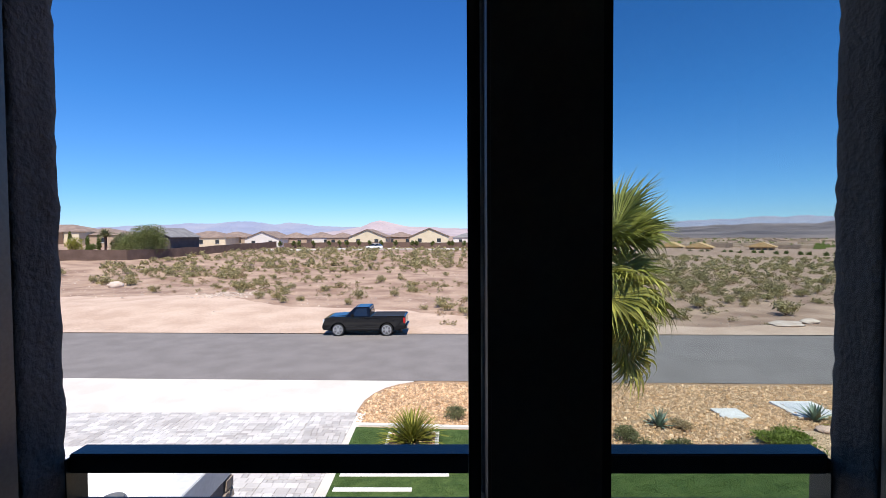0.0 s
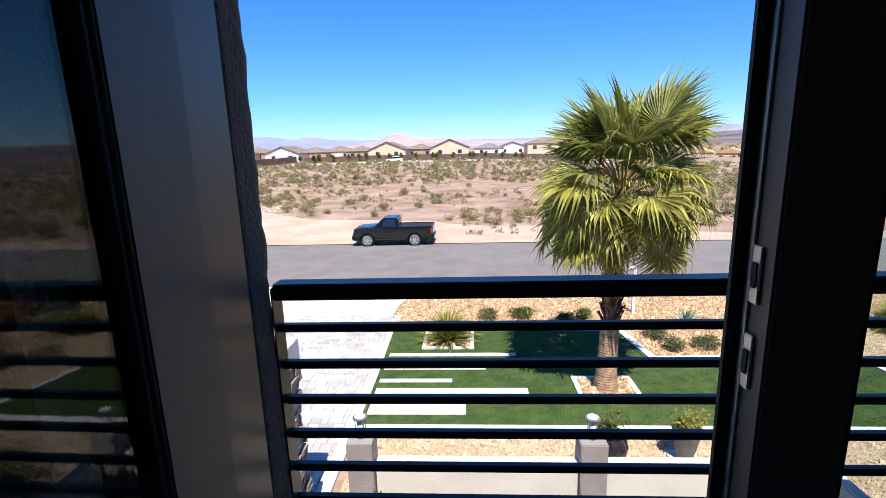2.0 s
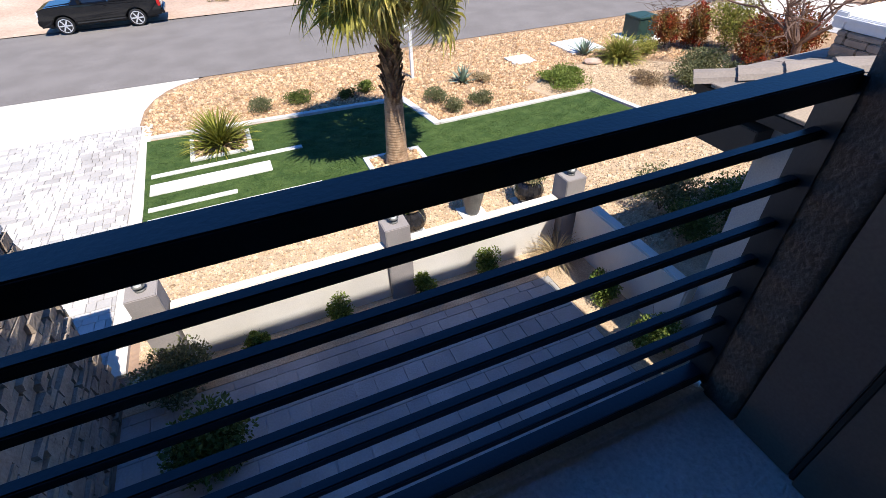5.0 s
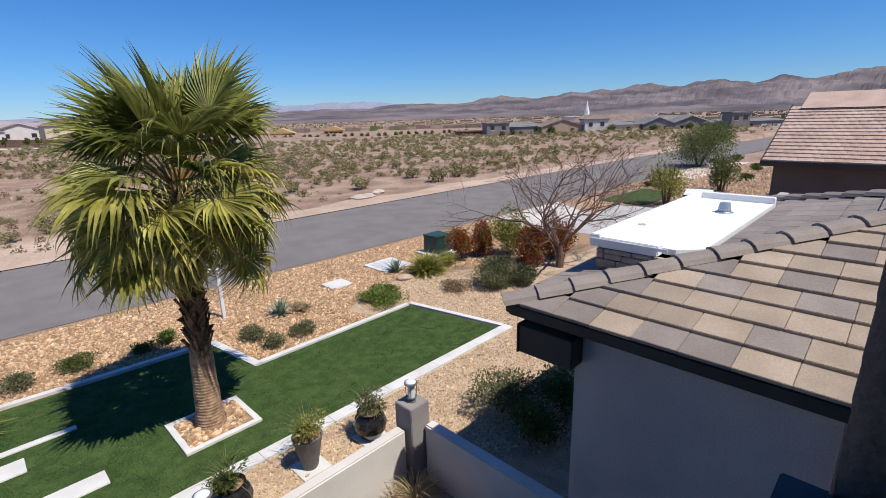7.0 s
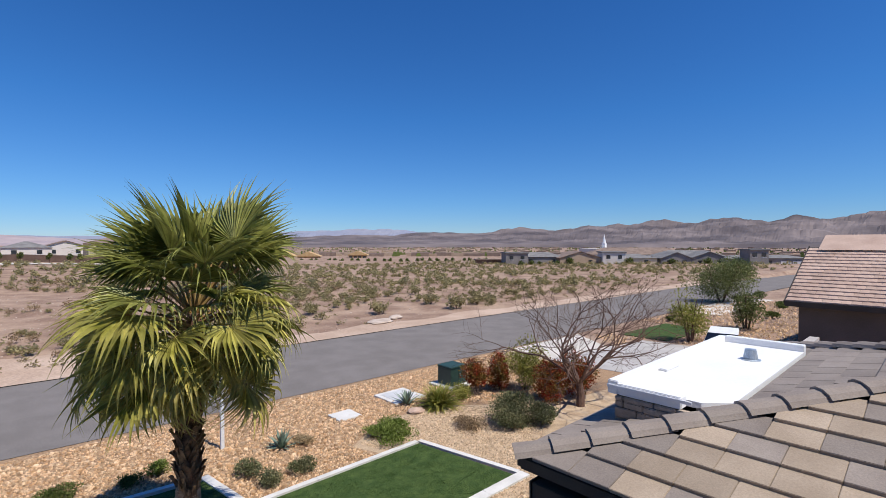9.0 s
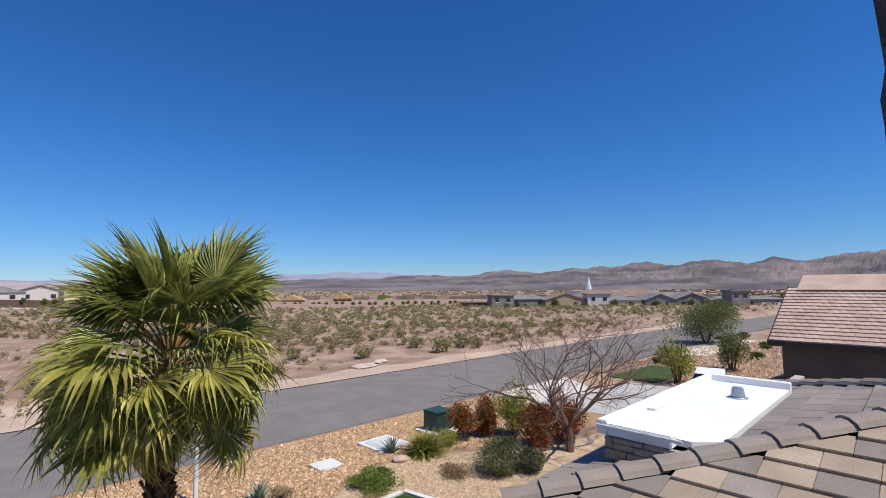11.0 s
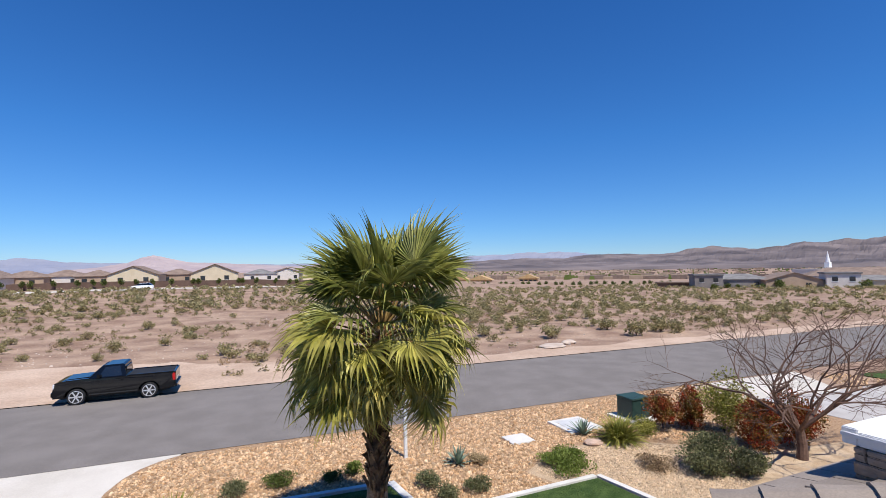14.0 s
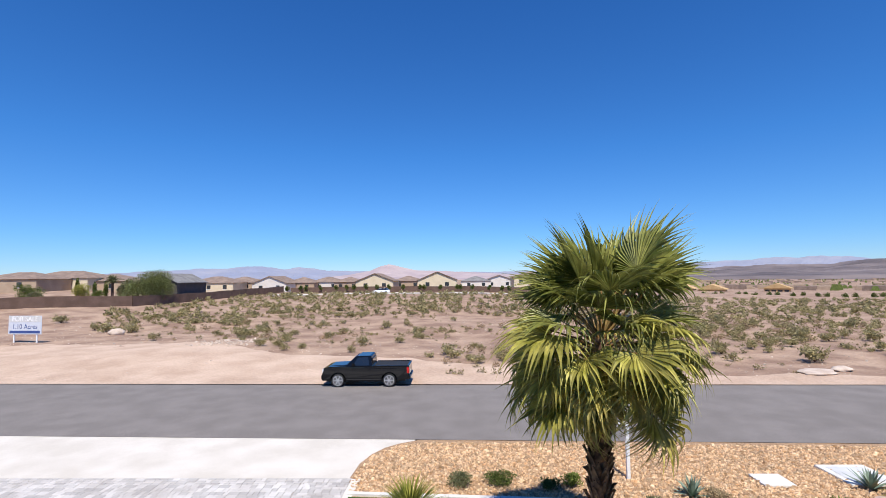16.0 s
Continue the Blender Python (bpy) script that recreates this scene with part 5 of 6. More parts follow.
# ---- front yard plants ----
rosette("sago_palm", -0.28, 14.55, 320, 1.2, 0.045, "yucca", 31, "yellow-green sago palm in a square planter", 0.55, 0.05, "sago palm")
rosette("agave", 7.45, 15.85, 34, 0.62, 0.085, "agave", 32, "blue-green spiky agave in tan rock", 0.05, 0.1, "agave")
rosette("agave", 12.66, 16.3, 22, 0.75, 0.10, "agave", 33, "pale blue agave beside the utility cover", 0.1, 0.35, "agave")
for k, (x, y) in enumerate(((13.3, 15.3), (13.5, 15.15))):
    rosette("dwarf_palm", x, y, 190, 1.1, 0.05, "olive", 34 + k, "bushy yellow-green dwarf palm in the rock bed", 0.8, 0.05, "dwarf palm")
for x, y, rx_, rz_, mat, n, sz, lab in (
        (10.1, 14.15, 0.85, 0.13, "bright", 900, 0.09, "low spreading bright green succulent"),
        (10.75, 14.75, 0.5, 0.13, "bright", 400, 0.08, "low spreading bright green succulent"),
        (3.6, 16.25, 0.26, 0.16, "green", 220, 0.07, "small green shrub in the rock bed"),
        (4.25, 16.5, 0.3, 0.16, "bright", 240, 0.07, "small bright green shrub in the rock bed"),
        (1.0, 16.5, 0.36, 0.17, "dull", 280, 0.07, "small grey-green shrub in the rock bed"),
        (2.2, 16.6, 0.42, 0.17, "green", 320, 0.07, "small green shrub in the rock bed"),
        (6.0, 14.75, 0.36, 0.17, "dull", 280, 0.07, "low grey-green shrub behind the curb"),
        (6.15, 13.95, 0.36, 0.16, "dull", 280, 0.07, "low grey-green shrub behind the curb"),
        (7.2, 13.95, 0.38, 0.16, "dull", 300, 0.07, "low grey-green shrub behind the curb"),
        (8.0, 15.6, 0.3, 0.14, "straw", 200, 0.07, "low dry tuft beside the agave"),
        (14.0, 12.15, 0.85, 0.45, "dull", 1500, 0.09, "dense rounded dark grey-green shrub"),
        (14.7, 11.6, 0.5, 0.3, "dull", 600, 0.09, "dense rounded dark grey-green shrub"),
        (12.6, 13.0, 0.5, 0.14, "drybush", 350, 0.08, "low brown dry shrub on the gravel"),
        (14.6, 15.2, 0.4, 0.25, "olive", 350, 0.08, "small yellow-green shrub by the utility box"),
        (15.6, 15.4, 0.55, 0.6, "red", 700, 0.11, "upright red and green photinia shrub"),
        (16.6, 15.0, 0.5, 0.62, "red", 800, 0.11, "upright red and green photinia shrub"),
        (17.3, 14.2, 0.8, 0.85, "olive", 900, 0.11, "tall thin yellow-green shrub"),
        (16.9, 12.6, 0.6, 0.62, "red", 900, 0.11, "dense red photinia shrub"),
        (18.3, 12.3, 0.75, 0.7, "red", 1100, 0.11, "dense red photinia shrub"),
        (7.9, 7.25, 0.75, 0.42, "dull", 700, 0.08, "thin shrub in the shade of the wing"),
        (8.8, 6.4, 0.7, 0.5, "green", 700, 0.08, "dark shrub in the shade of the wing"),
        (7.6, 6.2, 0.5, 0.4, "green", 500, 0.08, "dark shrub in the shade of the wing"),
        (1.13, 6.93, 0.24, 0.24, "bright", 420, 0.06, "small clipped bright green shrub in gravel"),
        (-0.15, 6.95, 0.2, 0.18, "bright", 320, 0.06, "small clipped bright green shrub in gravel"),
        (2.56, 6.92, 0.22, 0.21, "bright", 380, 0.06, "small clipped bright green shrub in gravel"),
        (3.75, 6.93, 0.24, 0.27, "bright", 450, 0.06, "small clipped bright green shrub in gravel"),
        (5.12, 5.55, 0.3, 0.28, "bright", 500, 0.06, "clipped green shrub beside the courtyard wall"),
        (5.15, 4.4, 0.4, 0.36, "bright", 800, 0.06, "clipped green hedge ball beside the wall"),
        (5.3, 3.55, 0.36, 0.33, "bright", 650, 0.06, "clipped green shrub beside the wall"),
        (-1.25, 6.55, 0.55, 0.36, "dull", 1100, 0.07, "rounded grey-green lavender shrub"),
        (-0.75, 5.2, 0.55, 0.42, "green", 900, 0.09, "dark green shrub in the courtyard shade")):
    shrub("shrub", x, y, rx_ * (1.35 if y > 7.5 else 1.15), rz_ * (1.45 if y > 7.5 else 1.25), mat, int(n * 1.4), sz * 1.1, int(x * 7 + y * 13) % 97 + 3, lab, aspect=1.8)
rosette("ornamental_grass", 5.08, 6.82, 190, 0.75, 0.012, "straw", 41, "dry golden ornamental grass tuft", 1.1, 0.15, "grass tuft")


def pot(x, y, prof, mat, label, plant):
    t = thing("plant_pot", x, y, ground_z(x, y), label, "plant pot", "pots outside the wall")
    part("pot", lathe(bmesh.new(), prof, 28), M[mat], t, smooth=False)
    top = prof[-3][1]
    V, F = leaf_cloud(900, prof[-3][0] * 1.7, prof[-3][0] * 1.7, 0.26, 0.06, int(x * 10), lobes=6)
    V[:, 2] += top - 0.06
    raw("foliage", V, F, M[plant], t)
    V, F = blades(42, 0.72, 0.1, 0.010, int(x * 9), 1.0, 0.45)
    raw("grass_tuft", [(a, b, c + top) for a, b, c in V], F, M["dull"], t)
    part("pot_soil", lathe(bmesh.new(), [(prof[-3][0] * 0.86, top - 0.06), (prof[-3][0] * 0.86, top - 0.05)], 20), M["rock"], t)
    bm = B(-0.27, -0.27, -0.03, 0.27, 0.27, 0.03, 0.006)
    pad = tagged(part("pot_paver", bm, M["whitestone"]), "square white paver under a plant pot", "paver", "pot pavers")
    pad.matrix_basis = pose(x, y, ground_z(x, y) + 0.0)
    t.location.z += 0.03


round_pot = [(0.13, 0), (0.22, 0.06), (0.30, 0.2), (0.32, 0.32), (0.28, 0.45), (0.22, 0.53), (0.24, 0.56), (0.21, 0.56), (0.19, 0.50)]
tall_pot = [(0.13, 0), (0.14, 0.02), (0.195, 0.3), (0.26, 0.62), (0.27, 0.64), (0.24, 0.64), (0.22, 0.56)]
pot(2.98, 8.75, round_pot, "pot_black", "dark round glazed pot with green and red foliage", "green")
pot(4.36, 8.8, tall_pot, "pot_grey", "tall tapered grey pot with yellow-green foliage", "olive")
pot(5.6, 8.66, round_pot, "pot_black", "round black glazed pot with thin grasses", "dull")


# ---- utilities in the rock bed ----
def build_transformer():
    t = thing("transformer_box", 15.75, 17.0, ground_z(15, 17) , "dark green metal utility transformer box on a pad", "utility box")
    part("pad", B(-0.75, -0.7, -0.05, 0.75, 0.7, 0.08, 0.01), M["concrete"], t, "pale concrete pad")
    part("cabinet", B(-0.46, -0.42, 0.081, 0.46, 0.42, 0.8, 0.02), M["boxgreen"], t)
    part("lid", B(-0.48, -0.45, 0.801, 0.48, 0.44, 0.88, 0.02), M["boxgreen"], t)
    part("door_seam", B(-0.006, -0.428, 0.12, 0.006, -0.4205, 0.78), M["rubber"], t)
    part("lock", B(0.05, -0.445, 0.45, 0.13, -0.421, 0.55, 0.004), M["alu"], t)
    u = thing("utility_cover", 13.05, 17.25, ground_z(13, 17.2), "pale concrete utility cover with a grey lid", "utility cover")
    part("frame", B(-0.75, -0.75, -0.05, 0.75, 0.75, 0.05, 0.01), M["whitestone"], u)
    part("lid", B(-0.55, -0.55, 0.051, 0.55, 0.55, 0.06, 0.003), M["greyroof"], u, "grey lid")
    s = tagged(part("meter_slab", B(-0.45, -0.42, -0.05, 0.45, 0.42, 0.06, 0.01), M["whitestone"]), "pale concrete slab in the rock bed", "slab")
    s.matrix_basis = pose(10.25, 16.85, ground_z(10, 17))
    p = thing("address_post", 6.1, 17.0, ground_z(6, 17), "white painted post with a short arm", "post")
    part("post", B(-0.05, -0.05, -0.05, 0.05, 0.05, 1.72, 0.006), M["whitepaint"], p)
    part("arm", B(-0.26, -0.035, 1.64, -0.051, 0.035, 1.71, 0.005), M["whitepaint"], p)
    part("arm_end", B(-0.28, -0.05, 1.6, -0.261, 0.05, 1.73, 0.004), M["whitepaint"], p)
    part("brace", B(-0.065, -0.03, 1.0, -0.051, 0.03, 1.18, 0.003), M["whitepaint"], p)
    bl = tagged(part("red_boulder", lump(0.32, 0.24, 0.13, 3), M["tile_red"]), "flat reddish boulder beside the agave", "boulder")
    bl.matrix_basis = pose(12.35, 15.35, ground_z(12, 15.3) + 0.05)


def lump(rx_, ry_, rz_, seed, sub=3):
    bm = bmesh.new()
    bmesh.ops.create_icosphere(bm, subdivisions=sub, radius=1)
    for v in bm.verts:
        k = 1 + 0.28 * noise.noise(v.co * 1.3 + Vector((seed * 7, 0, 0))) + 0.12 * noise.noise(v.co * 3.5 + Vector((0, seed * 5, 0)))
        v.co = Vector((v.co.x * rx_ * k, v.co.y * ry_ * k, v.co.z * rz_ * k))
    return bm


build_transformer()


# ---- trees ----
def branch_tree(bm, base, direction, length, radius, depth, r, spread=0.55, tips=None, up=0.12, sides=5, wiggle=0.25):
    p = Vector(base)
    d = Vector(direction).normalized()
    pts, rad = [p.copy()], [radius]
    n = 4
    for i in range(n):
        d = (d + Vector((r.uniform(-wiggle, wiggle), r.uniform(-wiggle, wiggle), r.uniform(-0.1, 0.1) + up))).normalized()
        p = p + d * length / n
        pts.append(p.copy())
        rad.append(radius * (1 - 0.42 * (i + 1) / n))
    tube(bm, pts, rad, sides if radius > 0.012 else 3, cap=False)
    if tips is not None and depth <= 1:
        tips += pts[1:]
    if depth == 0:
        return
    for k in range(3 if depth > 1 else 4):
        at = pts[2 + (k % 3)] if k else pts[-1]
        a = r.uniform(0, 6.28)
        side = d.orthogonal().normalized()
        side.rotate(Matrix.Rotation(a, 3, d))
        nd = d + side * r.uniform(spread * 0.7, spread * 1.5)
        branch_tree(bm, at, nd, length * r.uniform(0.6, 0.85), radius * 0.55, depth - 1, r, spread, tips, up, sides, wiggle)


def build_bare_tree(x, y):
    t = thing("bare_tree", x, y, ground_z(x, y), "bare spreading mesquite tree with reddish brown branches", "tree")
    r = random.Random(17)
    bm = tube(bmesh.new(), [(0, 0, -0.1), (0.04, 0, 0.4), (0.0, 0.05, 0.95)], [0.17, 0.14, 0.125], 10)
    part("trunk", bm, M["bark"], t)
    for k in range(9):
        a = k * 0.7 + r.uniform(-0.2, 0.2)
        bm = bmesh.new()
        e = r.uniform(0.55, 1.3)
        branch_tree(bm, (0, 0.04, 0.8 + 0.06 * (k % 3)), (math.cos(a), math.sin(a), e), 1.75, 0.062, 4, r, 0.62, None, 0.015, 5, 0.34)
        part("limb", bm, M["bark"], t)
    return t


build_bare_tree(17.2, 11.55)


def leafy_tree(x, y, h, spread, mat, seed, label, n=2600, size=0.16, z=None, trunk=0.09):
    t = thing("tree", x, y, ground_z(x, y) if z is None else z, label, "tree")
    r = random.Random(seed)
    bm = tube(bmesh.new(), [(0, 0, -0.1), (0.05, 0.02, h * 0.2), (0.02, 0.08, h * 0.42)], [trunk, trunk * 0.8, trunk * 0.65], 8)
    tips = []
    part("trunk", bm, M["bark"], t)
    limbs = bmesh.new()
    for k in range(5):
        a = k * 1.26 + r.uniform(-0.3, 0.3)
        branch_tree(limbs, (0.02, 0.06, h * 0.36), (math.cos(a) * spread / h, math.sin(a) * spread / h, 0.8), h * 0.33, trunk * 0.5, 2, r, 0.6, tips, 0.05)
    part("branch_frame", limbs, M["bark"], t)
    q = np.random.default_rng(seed)
    T = np.array([tuple(p) for p in tips])
    p = T[q.integers(0, len(T), n)] + q.normal(scale=spread * 0.11, size=(n, 3))
    d = q.normal(size=(n, 3))
    d /= np.linalg.norm(d, axis=1)[:, None]
    s = np.cross(d, q.normal(size=(n, 3)))
    s /= np.linalg.norm(s, axis=1)[:, None]
    L = (size * q.uniform(0.6, 1.3, n))[:, None]
    V = np.stack([p - d * L * 0.5, p + s * L * 0.22, p + d * L * 0.5, p - s * L * 0.22], 1).reshape(-1, 3)
    raw("crown", V, np.arange(4 * n).reshape(-1, 4), M[mat], t)
    return t


def bushy_tree(x, y, w_, h, mat, seed, label, n, size):
    """A tree leafy down to the ground on several stems."""
    t = thing("tree", x, y, ground_z(x, y), label, "tree")
    V, F = leaf_cloud(n, w_ / 2, w_ / 2, h / 1.9, size, seed, shell=0.25, lobes=11, aspect=2.4)
    raw("crown", V, F, M[mat], t)
    bm = bmesh.new()
    for k in range(4):
        a = k * 1.6 + seed
        tube(bm, [(0.1 * math.cos(a), 0.1 * math.sin(a), -0.1), (0.12 * w_ * math.cos(a), 0.12 * w_ * math.sin(a), h * 0.35), (0.26 * w_ * math.cos(a), 0.26 * w_ * math.sin(a), h * 0.8)], [0.07, 0.05, 0.02], 6)
    part("trunk", bm, M["bark"], t)
    return t


bushy_tree(32.8, 13.2, 3.0, 3.3, "olive", 51, "young yellow-green tree on the neighbouring lot", 3600, 0.14)
bushy_tree(40.0, 12.0, 2.7, 3.0, "mesquite", 52, "small olive green tree on the neighbouring lot", 3600, 0.16)
bushy_tree(56.0, 18.4, 7.6, 4.9, "mesquite", 53, "broad grey-green tree beside the street", 16000, 0.17)


# ---- neighbouring lot ----
sheet("neighbour_driveway", [(21.6, 16.8), (27.5, 15.8), (30, 19.4), (21.8, 19.7)], 0.01, M["concrete"], "pale concrete driveway of the neighbouring lot", "driveway")
sheet("neighbour_paving", [(23, 9.5), (31.5, 9.3), (31, 15.6), (22.6, 16.6)], 0.004, M["paver"], "tan paved drive of the neighbouring lot", "driveway")
sheet("neighbour_lawn", [(31.8, 14.2), (37.5, 13.8), (38.5, 17.0), (32, 17.4)], 0.03, M["turf"], "small green lawn of the neighbouring lot", "lawn")
sheet("neighbour_yard", [(24, 6), (75, 4), (75, road_y(75)), (24.5, road_y(24.5))], -0.02, M["desert"], "brown rock yard of the neighbouring lot", "rock bed")
sheet("neighbour_drive_far", [(46, 15.5), (62, 15.2), (62, 18.4), (46, 18.8)], 0.004, M["concrete"], "pale concrete drive of a far lot", "driveway")
for k, (x, y, s_) in enumerate(((40, 17.2, 0.5), (47, 12, 0.7), (58, 17.5, 0.8), (63, 16.6, 0.9), (55, 13, 0.8))):
    shrub("shrub", x, y, s_, s_ * 0.5, "green", 420, 0.16, 60 + k, "rounded green shrub on the neighbouring lot", "neighbour shrubs")


def parked_car(x, y, z, turn, mat, label):
    t = thing("car", x, y, z, label, "car", rz=turn)
    for nm, out, wl, wh, mt in (("body", [(0.0, 0.35), (0.05, 0.75), (0.9, 0.95), (4.4, 0.98), (4.5, 0.5), (4.4, 0.3)], 0.9, 0.86, mat), ("cabin", [(0.95, 0.95), (1.7, 1.45), (3.6, 1.48), (4.3, 0.98)], 0.84, 0.66, "carglass"), ("roof", [(1.72, 1.44), (1.85, 1.5), (3.5, 1.52), (3.6, 1.47)], 0.69, 0.64, mat)):
        bm = prism(bmesh.new(), out, "y", -1, 1)
        zs = [p[1] for p in out]
        for v in bm.verts:
            s_ = (v.co.z - min(zs)) / (max(zs) - min(zs))
            v.co.y *= wl + (wh - wl) * s_
        part(nm, bm, M[mt], t)
    for cx in (0.85, 3.6):
        for sy in (-0.84, 0.84):
            w_ = part("wheel", lathe(bmesh.new(), [(0.2, -0.1), (0.32, -0.1), (0.33, 0.0), (0.32, 0.1), (0.2, 0.1)], 20), M["rubber"], t)
            w_.matrix_basis = pose(cx, sy, 0.33, 90, 0, 0)
    return t


parked_car(26.6, 9.6, ground_z(27, 9.6) + 0.02, 14, "whitepaint", "white parked car behind the flat roof")


def build_red_house():
    """Neighbouring house: dark walls under a terracotta tiled roof, the slope facing this way."""
    x0, x1, y0, y1, ez, p = 25.2, 44.0, -16.0, 6.75, 3.6, 0.46
    t = thing("neighbour_house", (x0 + x1) / 2, (y0 + y1) / 2, -0.2, "dark brown neighbouring house with a terracotta tiled roof", "house")
    inv = t.matrix_basis.inverted()
    def add(ob):
        ob.matrix_parent_inverse = inv
        return ob
    rid = 4.8
    add(part("wall", B(x0 + 0.5, y0, -0.3, x1 - 0.5, y1 - 0.35, ez + 0.02), M["dark_wall"], t, "dark brown stucco walls"))
    bm = prism(bmesh.new(), [(x0, ez - 0.02), (x0 + rid, ez + rid * p), (x1, ez - 0.02), (x1, ez - 0.2), (x0, ez - 0.2)], "y", y0, y1)
    add(part("roof", bm, M["felt"], t))
    V, F = [], []
    r = random.Random(6)
    course = 0.29
    k = 0
    while (k + 1) * course < rid:
        xa, xb = x0 - 0.06 + k * course, x0 - 0.06 + (k + 1) * course + 0.05
        za, zb = ez + k * course * p + 0.055, ez + (k + 1) * course * p + 0.03
        y = y1
        while y > -8:
            wt = 0.15 if y == y1 and k % 2 else 0.3
            a, b = y - wt + 0.004, y
            o = len(V)
            j = r.uniform(0, 0.008)
            V += [(xa, a, za - 0.045), (xa, b, za - 0.045), (xa, a, za + j), (xa, (a + b) / 2, za + j + 0.009), (xa, b, za + j), (xb, a, zb), (xb, (a + b) / 2, zb + 0.009), (xb, b, zb)]
            F += [(0 + o, 2 + o, 3 + o, 4 + o, 1 + o), (2 + o, 5 + o, 6 + o, 3 + o), (3 + o, 6 + o, 7 + o, 4 + o)]
            y -= wt
        k += 1
    ob = add(raw("roof_tiles", V, F, M["tile_red"], t, "pinkish terracotta tile courses"))
    ob["kind"] = "stuff"
    add(part("rake_board", prism(bmesh.new(), [(x0 - 0.1, ez - 0.16), (x0 - 0.1, ez + 0.04), (x0 + rid, ez + rid * p + 0.06), (x0 + rid, ez + rid * p - 0.18)], "y", y1 + 0.002, y1 + 0.05), M["fascia"], t))
    add(part("eave_board", B(x0 - 0.1, y0, ez - 0.2, x0 - 0.07, y1, ez - 0.0), M["fascia"], t))
    # upper roof
    ux = x0 + rid - 0.6
    bm = prism(bmesh.new(), [(ux, ez + rid * p - 0.12), (ux + 2.0, ez + rid * p + 0.6), (ux + 8, ez + rid * p - 0.1)], "y", y0, y1 - 0.4)
    add(part("upper_roof", bm, M["tile_red"], t))
    return t


build_red_house()


# ---- open lot beyond the street ----
def bush_leaves(seed, n, size):
    """A creosote bush about 1 m across: wiry stems fan out from the ground and carry small leaves towards their ends."""
    r = np.random.default_rng(seed)
    stems = 16
    a, e = r.uniform(0, 6.283, stems), r.uniform(0.45, 1.35, stems)
    tip = np.stack([np.cos(a) * np.cos(e) * 0.62, np.sin(a) * np.cos(e) * 0.62, np.sin(e) * 0.62], 1) * r.uniform(0.7, 1.15, (stems, 1))
    w_, u = r.integers(0, stems, n), r.uniform(0.25, 1.0, n) ** 0.6
    p = tip[w_] * u[:, None] + r.normal(scale=0.075, size=(n, 3))
    p[:, 2] = np.abs(p[:, 2]) + 0.02
    d = r.normal(size=(n, 3)) + np.array([0, 0, 0.4])
    d /= np.linalg.norm(d, axis=1)[:, None]
    q = np.cross(d, r.normal(size=(n, 3)))
    q /= np.linalg.norm(q, axis=1)[:, None]
    L = (size * r.uniform(0.6, 1.4, n))[:, None]
    V = np.stack([p - d * L * 0.5, p + q * L * 0.28, p + d * L * 0.5, p - q * L * 0.28], 1).reshape(-1, 3)
    return V, np.arange(4 * n).reshape(-1, 4)


def scrub(name, n, mat, seed, label, lo, hi, leaves, size, d0, d1):
    """Low desert scrub, far too many to count: joined bushes strewn unevenly over the open lot, sparse by the street."""
    r = np.random.default_rng(seed)
    temps = [bush_leaves(seed * 10 + k, leaves, size) for k in range(6)]
    VV, FF, o, done = [], [], 0, 0
    while done < n:
        d = d0 + (d1 - d0) * r.random() ** 0.9
        b = r.uniform(-0.62, 1.38)
        x, y = d * math.sin(b), d * math.cos(b)
        far = y - (road_y(x) + 10)
        edge = 9.0 + 8.0 * smooth01((-x - 10) / 16) if x < 0 else 2.0
        if y > 136 or x < -58 or far < edge + r.exponential(2.5):
            continue
        dens = noise.noise(Vector((x * 0.05, y * 0.05, 3))) + 0.5 * noise.noise(Vector((x * 0.17, y * 0.17, 2)))
        if dens < r.uniform(-0.1, 0.75) - 1.0 * smooth01((far - 16) / 55) - 0.4 * smooth01((x - 4) / 14):
            continue
        V, F = temps[r.integers(0, 6)]
        k = lo + (hi - lo) * r.random() ** 2
        a = r.uniform(0, 6.28)
        c, q = math.cos(a), math.sin(a)
        P = V * k
        P = np.stack([P[:, 0] * c - P[:, 1] * q + x, P[:, 0] * q + P[:, 1] * c + y, P[:, 2] * r.uniform(0.7, 1.0) + ground_z(x, y) - 0.02], 1)
        VV.append(P)
        FF.append(F + o)
        o += len(P)
        done += 1
    V, F = np.concatenate(VV), np.concatenate(FF)
    me = bpy.data.meshes.new(name)
    me.vertices.add(len(V))
    me.vertices.foreach_set("co", V.ravel())
    me.loops.add(F.size)
    me.loops.foreach_set("vertex_index", F.ravel())
    me.polygons.add(len(F))
    me.polygons.foreach_set("loop_start", np.arange(0, F.size, 4))
    me.update(calc_edges=True)
    me.materials.append(M[mat])
    return tagged(new(name, me), label, "scrub", kind="stuff")


